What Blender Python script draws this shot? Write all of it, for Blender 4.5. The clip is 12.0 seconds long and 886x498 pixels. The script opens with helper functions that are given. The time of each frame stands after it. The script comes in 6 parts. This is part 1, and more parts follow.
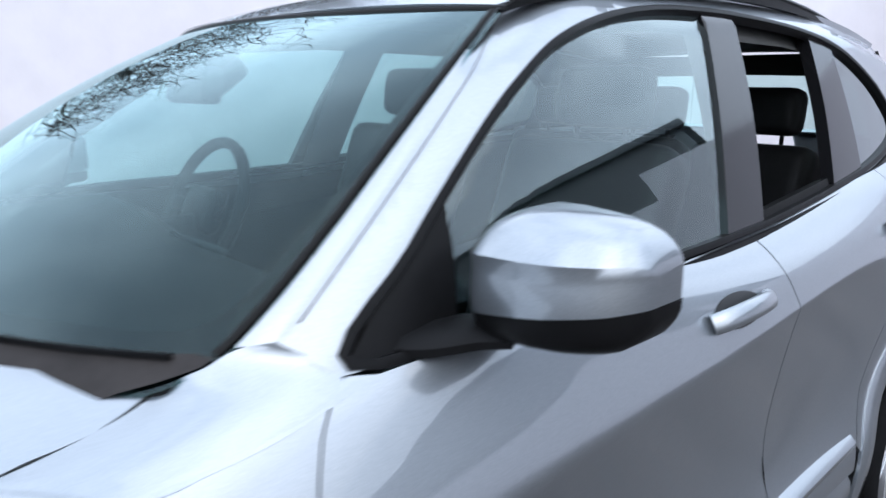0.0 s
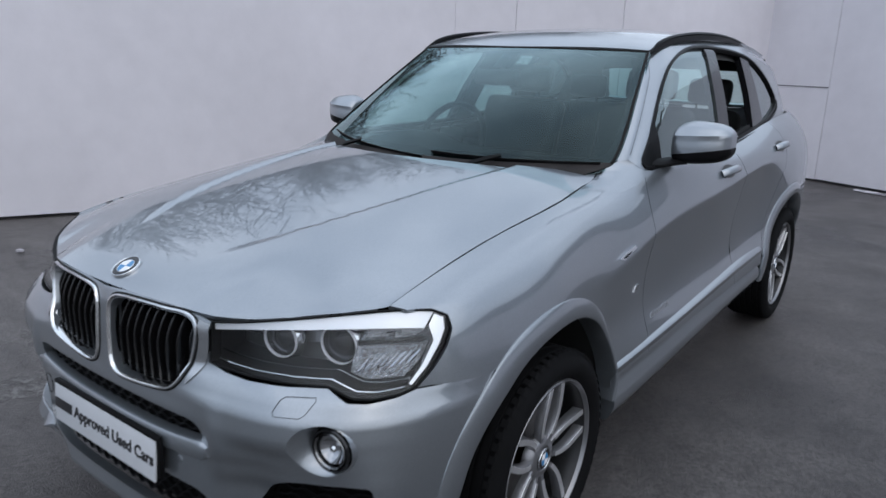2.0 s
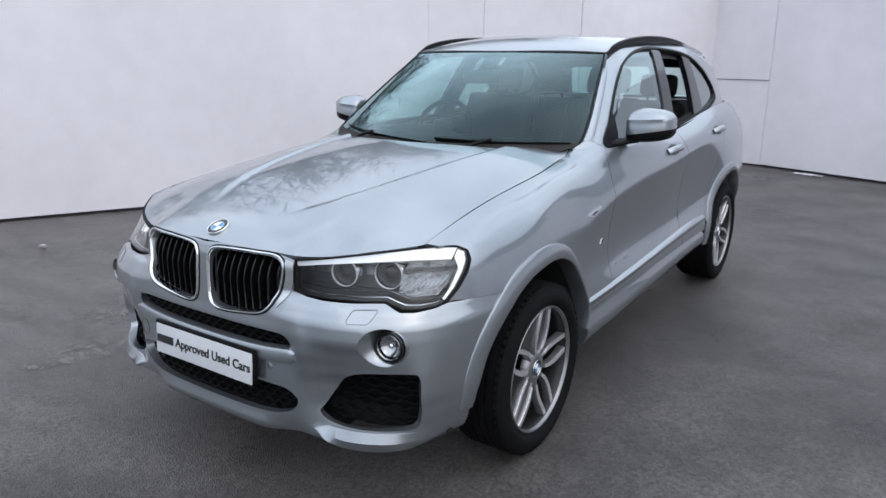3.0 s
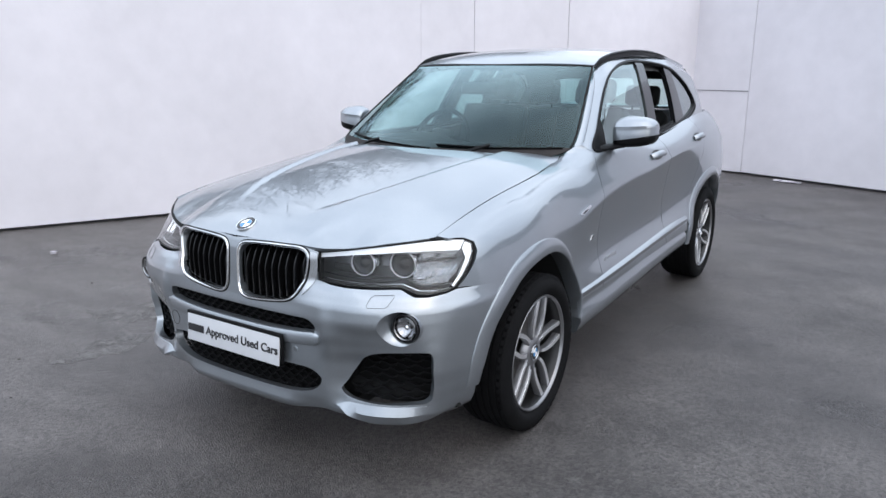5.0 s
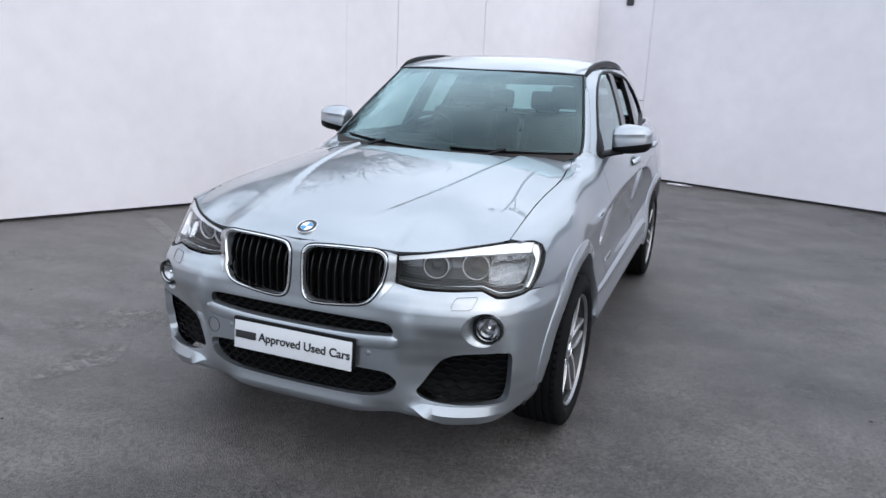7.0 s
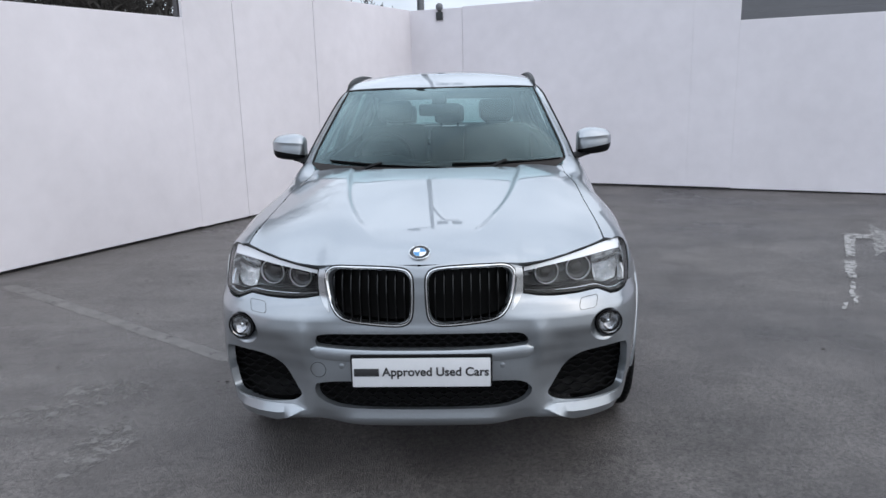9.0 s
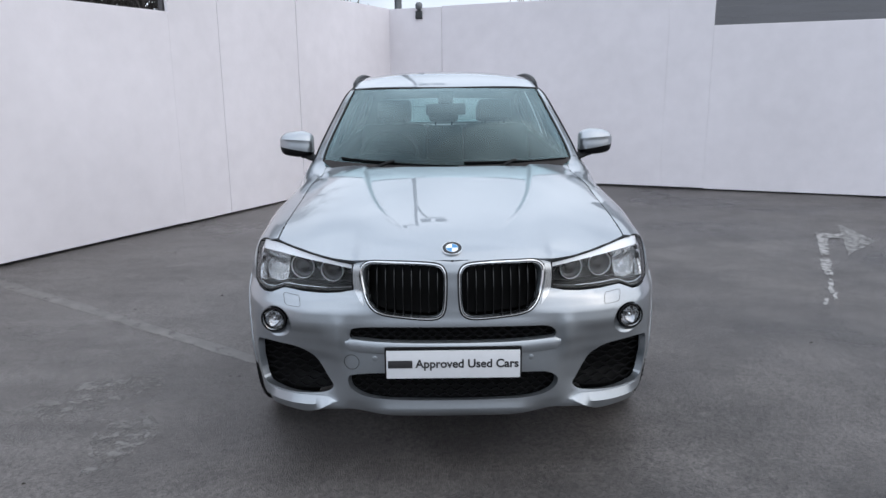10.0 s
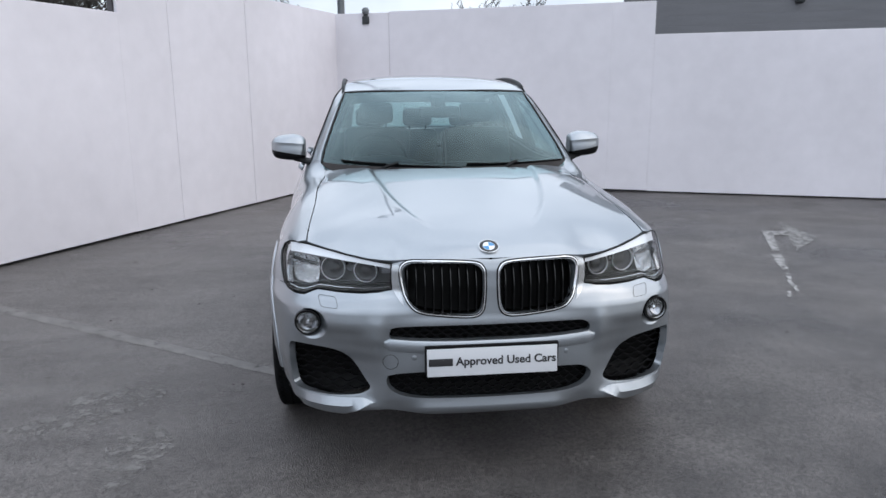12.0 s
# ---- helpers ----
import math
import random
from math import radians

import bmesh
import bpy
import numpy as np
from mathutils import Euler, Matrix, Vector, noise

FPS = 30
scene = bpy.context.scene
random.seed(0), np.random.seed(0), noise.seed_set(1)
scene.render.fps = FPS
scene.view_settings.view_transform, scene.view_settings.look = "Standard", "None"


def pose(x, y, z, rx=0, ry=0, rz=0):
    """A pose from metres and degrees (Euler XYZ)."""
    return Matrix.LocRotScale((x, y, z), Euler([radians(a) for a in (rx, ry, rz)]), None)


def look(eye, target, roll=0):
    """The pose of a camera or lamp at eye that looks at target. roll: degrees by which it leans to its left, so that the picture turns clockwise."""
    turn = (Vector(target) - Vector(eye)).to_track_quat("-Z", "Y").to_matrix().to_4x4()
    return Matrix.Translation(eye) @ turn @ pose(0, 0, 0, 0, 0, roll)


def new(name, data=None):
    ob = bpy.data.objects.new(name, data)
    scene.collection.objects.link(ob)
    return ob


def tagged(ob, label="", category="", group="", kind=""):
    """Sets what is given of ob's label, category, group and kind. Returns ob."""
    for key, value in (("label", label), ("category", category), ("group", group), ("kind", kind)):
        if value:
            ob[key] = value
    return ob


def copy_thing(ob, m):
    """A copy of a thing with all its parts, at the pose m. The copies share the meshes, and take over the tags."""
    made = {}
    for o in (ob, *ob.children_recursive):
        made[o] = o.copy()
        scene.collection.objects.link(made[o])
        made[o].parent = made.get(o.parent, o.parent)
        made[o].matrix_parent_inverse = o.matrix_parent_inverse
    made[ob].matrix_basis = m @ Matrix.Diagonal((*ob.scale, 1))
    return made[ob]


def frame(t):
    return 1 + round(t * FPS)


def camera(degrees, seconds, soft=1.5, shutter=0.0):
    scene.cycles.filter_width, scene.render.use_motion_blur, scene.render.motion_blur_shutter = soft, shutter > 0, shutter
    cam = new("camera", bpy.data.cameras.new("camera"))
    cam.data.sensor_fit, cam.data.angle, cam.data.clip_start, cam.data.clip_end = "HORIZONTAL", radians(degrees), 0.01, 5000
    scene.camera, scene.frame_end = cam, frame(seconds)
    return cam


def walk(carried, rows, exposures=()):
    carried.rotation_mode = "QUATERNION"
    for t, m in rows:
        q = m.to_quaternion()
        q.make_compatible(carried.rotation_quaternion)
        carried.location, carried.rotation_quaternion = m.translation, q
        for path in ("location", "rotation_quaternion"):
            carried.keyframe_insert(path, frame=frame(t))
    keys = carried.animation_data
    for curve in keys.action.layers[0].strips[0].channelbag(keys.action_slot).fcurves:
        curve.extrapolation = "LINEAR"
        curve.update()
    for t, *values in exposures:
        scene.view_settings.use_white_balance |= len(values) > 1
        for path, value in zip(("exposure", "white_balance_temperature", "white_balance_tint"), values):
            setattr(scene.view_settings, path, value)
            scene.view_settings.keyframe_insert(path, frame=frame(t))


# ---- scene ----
cam = camera(63.75, 12.0, shutter=0.25)
PATH = [
    (0, (1.390, 1.251, 1.423), (-0.731, 3.258, 0.733), 0.17),
    (0.5, (1.412, 0.634, 1.451), (-0.605, 2.718, 0.686), 2.86),
    (1, (1.523, 0.106, 1.462), (-0.437, 2.251, 0.714), 3.17),
    (1.5, (1.675, -0.393, 1.477), (-0.229, 1.788, 0.689), 2.89),
    (2, (1.771, -0.840, 1.500), (0.032, 1.475, 0.712), 1.53),
    (2.5, (1.944, -1.205, 1.490), (0.237, 1.129, 0.691), 0.28),
    (3, (2.021, -1.466, 1.511), (0.397, 0.933, 0.732), 0.33),
    (3.2, (2.025, -1.581, 1.494), (0.982, 0.051, 0.996), 0.80),
    (5, (2.113, -1.740, 1.511), (0.526, 0.699, 0.781), 0.14),
    (5.5, (2.104, -1.736, 1.512), (0.515, 0.704, 0.787), 0.54),
    (6, (2.021, -1.784, 1.485), (0.515, 0.697, 0.723), 2.08),
    (6.5, (1.730, -1.985, 1.487), (0.465, 0.633, 0.746), 0.98),
    (6.7, (1.624, -2.046, 1.509), (0.823, -0.279, 1.023), 1.80),
    (8.3, (0.615, -2.498, 1.532), (0.402, -0.560, 1.086), -0.30),
    (8.5, (0.511, -2.516, 1.509), (0.253, 0.409, 0.897), -0.49),
    (9, (0.216, -2.503, 1.528), (0.073, 0.421, 0.875), -1.46),
    (9.5, (-0.008, -2.573, 1.534), (0.023, 0.349, 0.859), 0.07),
    (10, (-0.050, -2.601, 1.545), (-0.034, 0.325, 0.881), -0.54),
    (10.5, (-0.052, -2.598, 1.536), (-0.032, 0.331, 0.887), -0.60),
    (11, (-0.065, -2.590, 1.536), (-0.043, 0.337, 0.876), -0.55),
    (11.5, (-0.170, -2.580, 1.517), (-0.067, 0.345, 0.855), 0.72),
    (12, (-0.492, -2.611, 1.524), (-0.160, 0.302, 0.885), -0.33),
]
EXPOSURES = [(0.0, 1.17, 6410, 10), (0.5, 0.66, 6410, 10), (1.0, 0.33, 6460, 10), (1.5, 0.13, 6510, 10), (2.0, 0.26, 6510, 10), (2.5, 0.53, 6710, 10), (3.0, 0.76, 6760, 10),
             (5.0, 1.00, 6760, 10), (6.5, 1.00, 6760, 10), (8.5, 0.73, 6860, 10), (12.0, 0.73, 6860, 10)]
walk(cam, [(t, look(eye, target, roll)) for t, eye, target, roll in PATH], EXPOSURES)


world = bpy.data.worlds.new("overcast_sky")
scene.world = world
world.use_nodes = True
wn, wl = world.node_tree.nodes, world.node_tree.links
sky = wn.new("ShaderNodeTexSky")
sky.sky_type = "NISHITA"
sky.sun_disc = False
SUN_UP, SUN_TURN = radians(48), radians(117)
sky.sun_elevation, sky.sun_rotation = SUN_UP, SUN_TURN
sky.air_density, sky.dust_density, sky.ozone_density = 1.0, 6.0, 1.0
# overcast: a white layer with slow cloud mottling over the blue
coord = wn.new("ShaderNodeTexCoord")
cloud = wn.new("ShaderNodeTexNoise")
cloud.inputs["Scale"].default_value = 2.6
cloud.inputs["Detail"].default_value = 5.0
cloud.inputs["Roughness"].default_value = 0.55
ramp = wn.new("ShaderNodeValToRGB")
ramp.color_ramp.elements[0].position, ramp.color_ramp.elements[0].color = 0.36, (5.4, 6.40, 8.0, 1)
ramp.color_ramp.elements[1].position, ramp.color_ramp.elements[1].color = 0.64, (9.1, 10.35, 12.3, 1)
mixs = wn.new("ShaderNodeMix")
mixs.data_type = "RGBA"
mixs.inputs["Factor"].default_value = 0.86
wl.new(coord.outputs["Generated"], cloud.inputs["Vector"])
wl.new(cloud.outputs["Fac"], ramp.inputs["Fac"])
rise_ = wn.new("ShaderNodeSeparateXYZ")
dome = wn.new("ShaderNodeMapRange")
for key, val in (("From Min", 0.0), ("From Max", 0.85), ("To Min", 0.68), ("To Max", 1.24)):
    dome.inputs[key].default_value = val
shade = wn.new("ShaderNodeVectorMath")
shade.operation = "SCALE"
wl.new(coord.outputs["Generated"], rise_.inputs["Vector"])
wl.new(rise_.outputs["Z"], dome.inputs["Value"])
wl.new(ramp.outputs["Color"], shade.inputs["Vector"])
wl.new(dome.outputs["Result"], shade.inputs["Scale"])
wl.new(sky.outputs["Color"], mixs.inputs["A"])
wl.new(shade.outputs["Vector"], mixs.inputs["B"])
wl.new(mixs.outputs["Result"], wn["Background"].inputs["Color"])
wn["Background"].inputs["Strength"].default_value = 0.105
sun_data = bpy.data.lights.new("sun", "SUN")
sun_data.energy, sun_data.angle, sun_data.color = 0.34, radians(100), (1.0, 0.97, 0.93)
sun = new("sun", sun_data)
sun.rotation_euler = (radians(90) - SUN_UP, 0, radians(180) - SUN_TURN)


def material(name, color=(0.5, 0.5, 0.5), rough=0.5, metal=0.0, coat=0.0, coat_rough=0.03, ior=1.45, shine=0.5):
    m = bpy.data.materials.new(name)
    m.use_nodes = True
    b = m.node_tree.nodes["Principled BSDF"]
    b.inputs["Base Color"].default_value = (*color, 1)
    b.inputs["Roughness"].default_value = rough
    b.inputs["Metallic"].default_value = metal
    b.inputs["Coat Weight"].default_value = coat
    b.inputs["Coat Roughness"].default_value = coat_rough
    b.inputs["IOR"].default_value = ior
    b.inputs["Specular IOR Level"].default_value = shine
    return m


def vary(m, scale, amount, dark=0.6, bump=0.0, bump_scale=None, rough_span=0.0, stretch=(1, 1, 1), detail=6.0, dist=0.01):
    """Two-scale mottling of the base colour, with fine bump and roughness wear, in object metres."""
    nt = m.node_tree
    n, l = nt.nodes, nt.links
    b = n["Principled BSDF"]
    tc, mp = n.new("ShaderNodeTexCoord"), n.new("ShaderNodeMapping")
    mp.inputs["Scale"].default_value = stretch
    l.new(tc.outputs["Object"], mp.inputs["Vector"])
    base = tuple(b.inputs["Base Color"].default_value)
    n1, n2 = n.new("ShaderNodeTexNoise"), n.new("ShaderNodeTexNoise")
    n1.inputs["Scale"].default_value, n2.inputs["Scale"].default_value = scale, scale * 9
    n1.inputs["Detail"].default_value = n2.inputs["Detail"].default_value = detail
    add = n.new("ShaderNodeMath")
    add.operation = "MULTIPLY_ADD"
    add.inputs[1].default_value = 0.45
    for x in (n1, n2):
        l.new(mp.outputs["Vector"], x.inputs["Vector"])
    l.new(n2.outputs["Fac"], add.inputs[0])
    l.new(n1.outputs["Fac"], add.inputs[2])
    r = n.new("ShaderNodeMapRange")
    r.inputs["From Min"].default_value, r.inputs["From Max"].default_value = 0.52, 0.92
    l.new(add.outputs[0], r.inputs["Value"])
    mx = n.new("ShaderNodeMix")
    mx.data_type = "RGBA"
    mx.inputs["A"].default_value = (*[c * (1 - amount * dark) for c in base[:3]], 1)
    mx.inputs["B"].default_value = (*[min(1, c * (1 + amount * 0.5)) for c in base[:3]], 1)
    l.new(r.outputs["Result"], mx.inputs["Factor"])
    l.new(mx.outputs["Result"], b.inputs["Base Color"])
    if rough_span:
        rr = n.new("ShaderNodeMapRange")
        r0 = b.inputs["Roughness"].default_value
        rr.inputs["To Min"].default_value, rr.inputs["To Max"].default_value = max(0.02, r0 - rough_span), min(1, r0 + rough_span)
        rr.inputs["From Min"].default_value, rr.inputs["From Max"].default_value = 0.5, 0.95
        l.new(add.outputs[0], rr.inputs["Value"])
        l.new(rr.outputs["Result"], b.inputs["Roughness"])
    if bump:
        n3, bp = n.new("ShaderNodeTexNoise"), n.new("ShaderNodeBump")
        n3.inputs["Scale"].default_value = bump_scale or scale * 40
        n3.inputs["Detail"].default_value = 4.0
        l.new(tc.outputs["Object"], n3.inputs["Vector"])
        l.new(n3.outputs["Fac"], bp.inputs["Height"])
        bp.inputs["Strength"].default_value, bp.inputs["Distance"].default_value = bump, dist
        l.new(bp.outputs["Normal"], b.inputs["Normal"])
    return m


def paint_material(name, color, metal=0.8, rough=0.37):
    """Metallic car paint: flakes under a clear coat."""
    m = material(name, color, rough, metal, 1.0, 0.025, 1.5)
    n, l = m.node_tree.nodes, m.node_tree.links
    b = n["Principled BSDF"]
    b.inputs["Coat IOR"].default_value = 1.9
    tc, v = n.new("ShaderNodeTexCoord"), n.new("ShaderNodeTexVoronoi")
    v.inputs["Scale"].default_value = 900
    l.new(tc.outputs["Object"], v.inputs["Vector"])
    r = n.new("ShaderNodeMapRange")
    r.inputs["To Min"].default_value, r.inputs["To Max"].default_value = 0.88, 1.12
    l.new(v.outputs["Color"], r.inputs["Value"])
    mul = n.new("ShaderNodeMix")
    mul.data_type, mul.blend_type = "RGBA", "MULTIPLY"
    mul.inputs["Factor"].default_value = 1.0
    mul.inputs["A"].default_value = (*color, 1)
    l.new(r.outputs["Result"], mul.inputs["B"])
    l.new(mul.outputs["Result"], b.inputs["Base Color"])
    d = n.new("ShaderNodeTexNoise")
    d.inputs["Scale"].default_value, d.inputs["Detail"].default_value = 7.0, 8.0
    l.new(tc.outputs["Object"], d.inputs["Vector"])
    rr = n.new("ShaderNodeMapRange")
    rr.inputs["From Min"].default_value, rr.inputs["From Max"].default_value = 0.35, 0.75
    rr.inputs["To Min"].default_value, rr.inputs["To Max"].default_value = 0.004, 0.025
    l.new(d.outputs["Fac"], rr.inputs["Value"])
    l.new(rr.outputs["Result"], b.inputs["Coat Roughness"])
    return m


def glass_material(name, tint, gloss, face, steep=2.8):
    """A thin tinted pane: see-through, with a clear reflection that grows from face-on towards grazing angles."""
    m = bpy.data.materials.new(name)
    m.use_nodes = True
    n, l = m.node_tree.nodes, m.node_tree.links
    n.remove(n["Principled BSDF"])
    tr, gl, lw, mx = n.new("ShaderNodeBsdfTransparent"), n.new("ShaderNodeBsdfGlossy"), n.new("ShaderNodeLayerWeight"), n.new("ShaderNodeMixShader")
    tr.inputs["Color"].default_value = (*tint, 1)
    gl.inputs["Color"].default_value, gl.inputs["Roughness"].default_value = (*gloss, 1), 0.01
    lw.inputs["Blend"].default_value = 0.5
    power, rise = n.new("ShaderNodeMath"), n.new("ShaderNodeMath")
    power.operation, rise.operation = "POWER", "MULTIPLY_ADD"
    power.inputs[1].default_value = steep
    rise.inputs[1].default_value, rise.inputs[2].default_value = 1 - face, face
    l.new(lw.outputs["Facing"], power.inputs[0])
    l.new(power.outputs[0], rise.inputs[0])
    l.new(rise.outputs[0], mx.inputs["Fac"])
    l.new(tr.outputs["BSDF"], mx.inputs[1])
    l.new(gl.outputs["BSDF"], mx.inputs[2])
    l.new(mx.outputs["Shader"], n["Material Output"].inputs["Surface"])
    return m


PAINT = paint_material("silver_paint", (0.275, 0.300, 0.325), 0.8, 0.32)
CHROME = material("chrome", (0.78, 0.79, 0.80), 0.06, 1.0)
# chrome coloured darker, standing for shade on recessed lamp trim
SHADED_CHROME = material("shaded_chrome", (0.26, 0.265, 0.27), 0.12, 1.0)
SATIN = material("satin_aluminium", (0.50, 0.51, 0.52), 0.25, 1.0)
GLOSS_BLACK = material("gloss_black_trim", (0.008, 0.008, 0.009), 0.14, 0.0, 0.15)
BLACK_PLASTIC = vary(material("black_plastic", (0.007, 0.007, 0.0075), 0.45, shine=0.1), 14, 0.3, bump=0.15, bump_scale=700, dist=0.002)
TRIM_BLACK = vary(material("satin_black_trim", (0.006, 0.006, 0.0065), 0.38, shine=0.10), 14, 0.3)
GRILLE_BLACK = material("grille_black", (0.004, 0.004, 0.004), 0.5, shine=0.12)
SLAT_BLACK = material("gloss_slat_black", (0.004, 0.004, 0.0045), 0.16, shine=0.5)
INTAKE_BLACK = material("intake_mesh_black", (0.005, 0.005, 0.0055), 0.5, shine=0.14)
# wheel alloy with the shade behind the spokes put into its colour
SHADED_BARREL = vary(material("shaded_alloy_barrel", (0.035, 0.035, 0.036), 0.4, 0.7), 14, 0.3)
RUBBER = vary(material("tyre_rubber", (0.007, 0.007, 0.0075), 0.75, shine=0.10), 18, 0.5, bump=0.2, bump_scale=300, dist=0.003, rough_span=0.1)
SEAL = material("black_rubber_seal", (0.006, 0.006, 0.006), 0.5, shine=0.15)
ALLOY = vary(material("alloy_silver", (0.25, 0.25, 0.26), 0.35, 0.75, 0.3), 10, 0.15)
ALLOY_FACE = vary(material("machined_alloy", (0.78, 0.78, 0.79), 0.28, 0.8), 12, 0.12)
DARK = material("underbody_black", (0.01, 0.01, 0.01), 0.85)
DISC = vary(material("brake_disc_steel", (0.28, 0.27, 0.26), 0.4, 0.9), 20, 0.4)
CALIPER = material("brake_caliper_grey", (0.22, 0.22, 0.23), 0.45, 0.5)
WS_GLASS = glass_material("windscreen_glass", (0.31, 0.45, 0.45), (0.76, 0.98, 1.0), 0.024, 3.0)
SIDE_GLASS = glass_material("side_glass", (0.70, 0.88, 0.85), (0.84, 0.95, 0.95), 0.11)
DARK_GLASS = glass_material("privacy_glass", (0.10, 0.12, 0.12), (0.9, 0.95, 0.95), 0.08)
LENS = glass_material("lamp_lens", (0.95, 0.96, 0.97), (1, 1, 1), 0.030, 4.6)
LAMP_DARK = material("lamp_housing_dark", (0.013, 0.013, 0.013), 0.32, 0.0)
REFLECTOR = vary(material("lamp_reflector", (0.80, 0.81, 0.82), 0.10, 1.0), 60, 0.35, bump=1.0, bump_scale=55, dist=0.05)
FOG_REFLECTOR = material("fog_lamp_reflector", (0.42, 0.42, 0.43), 0.1, 1.0)
LAMP_SATIN = material("lamp_satin_metal", (0.78, 0.79, 0.80), 0.22, 1.0)
RING_WHITE = material("frosted_light_ring", (0.85, 0.86, 0.88), 0.3)
LAMP_WHITE = material("lamp_frosted_bar", (0.84, 0.85, 0.87), 0.22, 0.3)
FRIT = vary(material("ceramic_screen_border", (0.012, 0.012, 0.0125), 0.85, shine=0.05), 20, 0.2)
MIRROR = material("mirror_glass", (0.8, 0.82, 0.83), 0.02, 1.0)
LEATHER = vary(material("black_leather", (0.012, 0.012, 0.013), 0.5, shine=0.3), 12, 0.4)
DASH = vary(material("dark_grey_dashboard", (0.014, 0.014, 0.0145), 0.65, shine=0.2), 12, 0.3)
LINING = vary(material("grey_headlining", (0.05, 0.05, 0.049), 0.9), 20, 0.15)
COWL = vary(material("weathered_scuttle_plastic", (0.029, 0.026, 0.0255), 0.7, shine=0.2), 9, 0.4)
LAMP_METAL = vary(material("lamp_grey_metal", (0.11, 0.11, 0.115), 0.24, 0.85), 16, 0.2)
PLATE_WHITE = vary(material("plate_white", (0.55, 0.56, 0.58), 0.3), 9, 0.06)
PLATE_TEXT = material("plate_lettering_black", (0.02, 0.02, 0.022), 0.4)
BLUE = material("emblem_blue", (0.03, 0.20, 0.42), 0.2, 0.0, 0.6)
WHITE = material("emblem_white", (0.75, 0.76, 0.78), 0.2, 0.0, 0.6)
WALL_PAINT = vary(material("white_wall_paint", (0.70, 0.672, 0.705), 0.75), 0.55, 0.12, dark=0.55, bump=0.25, bump_scale=18, dist=0.004, detail=8)
WALL_EDGE = vary(material("grimy_board_edge", (0.10, 0.095, 0.10), 0.9), 6, 0.4)


from mathutils import geometry


def natural(xs, ys):
    """Natural cubic spline through (xs, ys); ys may be vectors. Runs on straight past its ends."""
    xs, ys = np.asarray(xs, float), np.asarray(ys, float)
    n, h = len(xs), np.diff(xs)
    a = np.eye(n)
    rhs = np.zeros_like(ys)
    for i in range(1, n - 1):
        a[i, i - 1:i + 2] = h[i - 1], 2 * (h[i - 1] + h[i]), h[i]
        rhs[i] = 6 * ((ys[i + 1] - ys[i]) / h[i] - (ys[i] - ys[i - 1]) / h[i - 1])
    m = np.linalg.solve(a, rhs.reshape(n, -1)).reshape(ys.shape)

    def at(x):
        x = np.asarray(x, float)
        i = np.clip(np.searchsorted(xs, x, side="right") - 1, 0, n - 2)
        hh, tail = h[i], (1,) * (ys.ndim - 1)
        t = (np.clip(x, xs[0], xs[-1]) - xs[i]).reshape(x.shape + tail)
        hh = hh.reshape(x.shape + tail)
        c = (ys[i + 1] - ys[i]) / hh - hh * (2 * m[i] + m[i + 1]) / 6
        v = ys[i] + c * t + m[i] / 2 * t ** 2 + (m[i + 1] - m[i]) / (6 * hh) * t ** 3
        first = (ys[1] - ys[0]) / h[0] - h[0] * m[1] / 6
        last = (ys[-1] - ys[-2]) / h[-1] + h[-1] * m[-2] / 6
        under, over = np.minimum(x - xs[0], 0).reshape(x.shape + tail), np.maximum(x - xs[-1], 0).reshape(x.shape + tail)
        return v + first * under + last * over
    return at


def monotone(xs, ys):
    """Monotone cubic (no overshoot) through (xs, ys); ys may be vectors. Constant past its ends."""
    xs, ys = np.asarray(xs, float), np.asarray(ys, float)
    h = np.diff(xs).reshape((-1,) + (1,) * (ys.ndim - 1))
    d = np.diff(ys, axis=0) / h
    m = np.zeros_like(ys)
    m[0], m[-1] = d[0], d[-1]
    with np.errstate(divide="ignore", invalid="ignore"):
        hm = 2 / (1 / d[:-1] + 1 / d[1:])
    m[1:-1] = np.where(d[:-1] * d[1:] > 0, hm, 0)

    def at(x):
        x = np.clip(np.asarray(x, float), xs[0], xs[-1])
        i = np.clip(np.searchsorted(xs, x, side="right") - 1, 0, len(xs) - 2)
        tail = (1,) * (ys.ndim - 1)
        hh = h[i].reshape(x.shape + tail)
        t = (x - xs[i]).reshape(x.shape + tail) / hh
        return (ys[i] * (1 + 2 * t) * (1 - t) ** 2 + hh * m[i] * t * (1 - t) ** 2 + ys[i + 1] * t * t * (3 - 2 * t) + hh * m[i + 1] * t * t * (t - 1))
    return at


def smooth(a, b, x):
    t = np.clip((np.asarray(x, float) - a) / (b - a), 0, 1)
    return t * t * (3 - 2 * t)


def resample(pts, step, closed=True):
    """Points along a polyline at about that step, its corners kept."""
    pts = [np.asarray(p, float) for p in pts]
    out = []
    pairs = list(zip(pts, pts[1:] + pts[:1])) if closed else list(zip(pts, pts[1:]))
    for p, q in pairs:
        k = max(1, int(math.ceil(np.linalg.norm(q - p) / step)))
        out += [p + (q - p) * i / k for i in range(k)]
    if not closed:
        out.append(pts[-1])
    return out


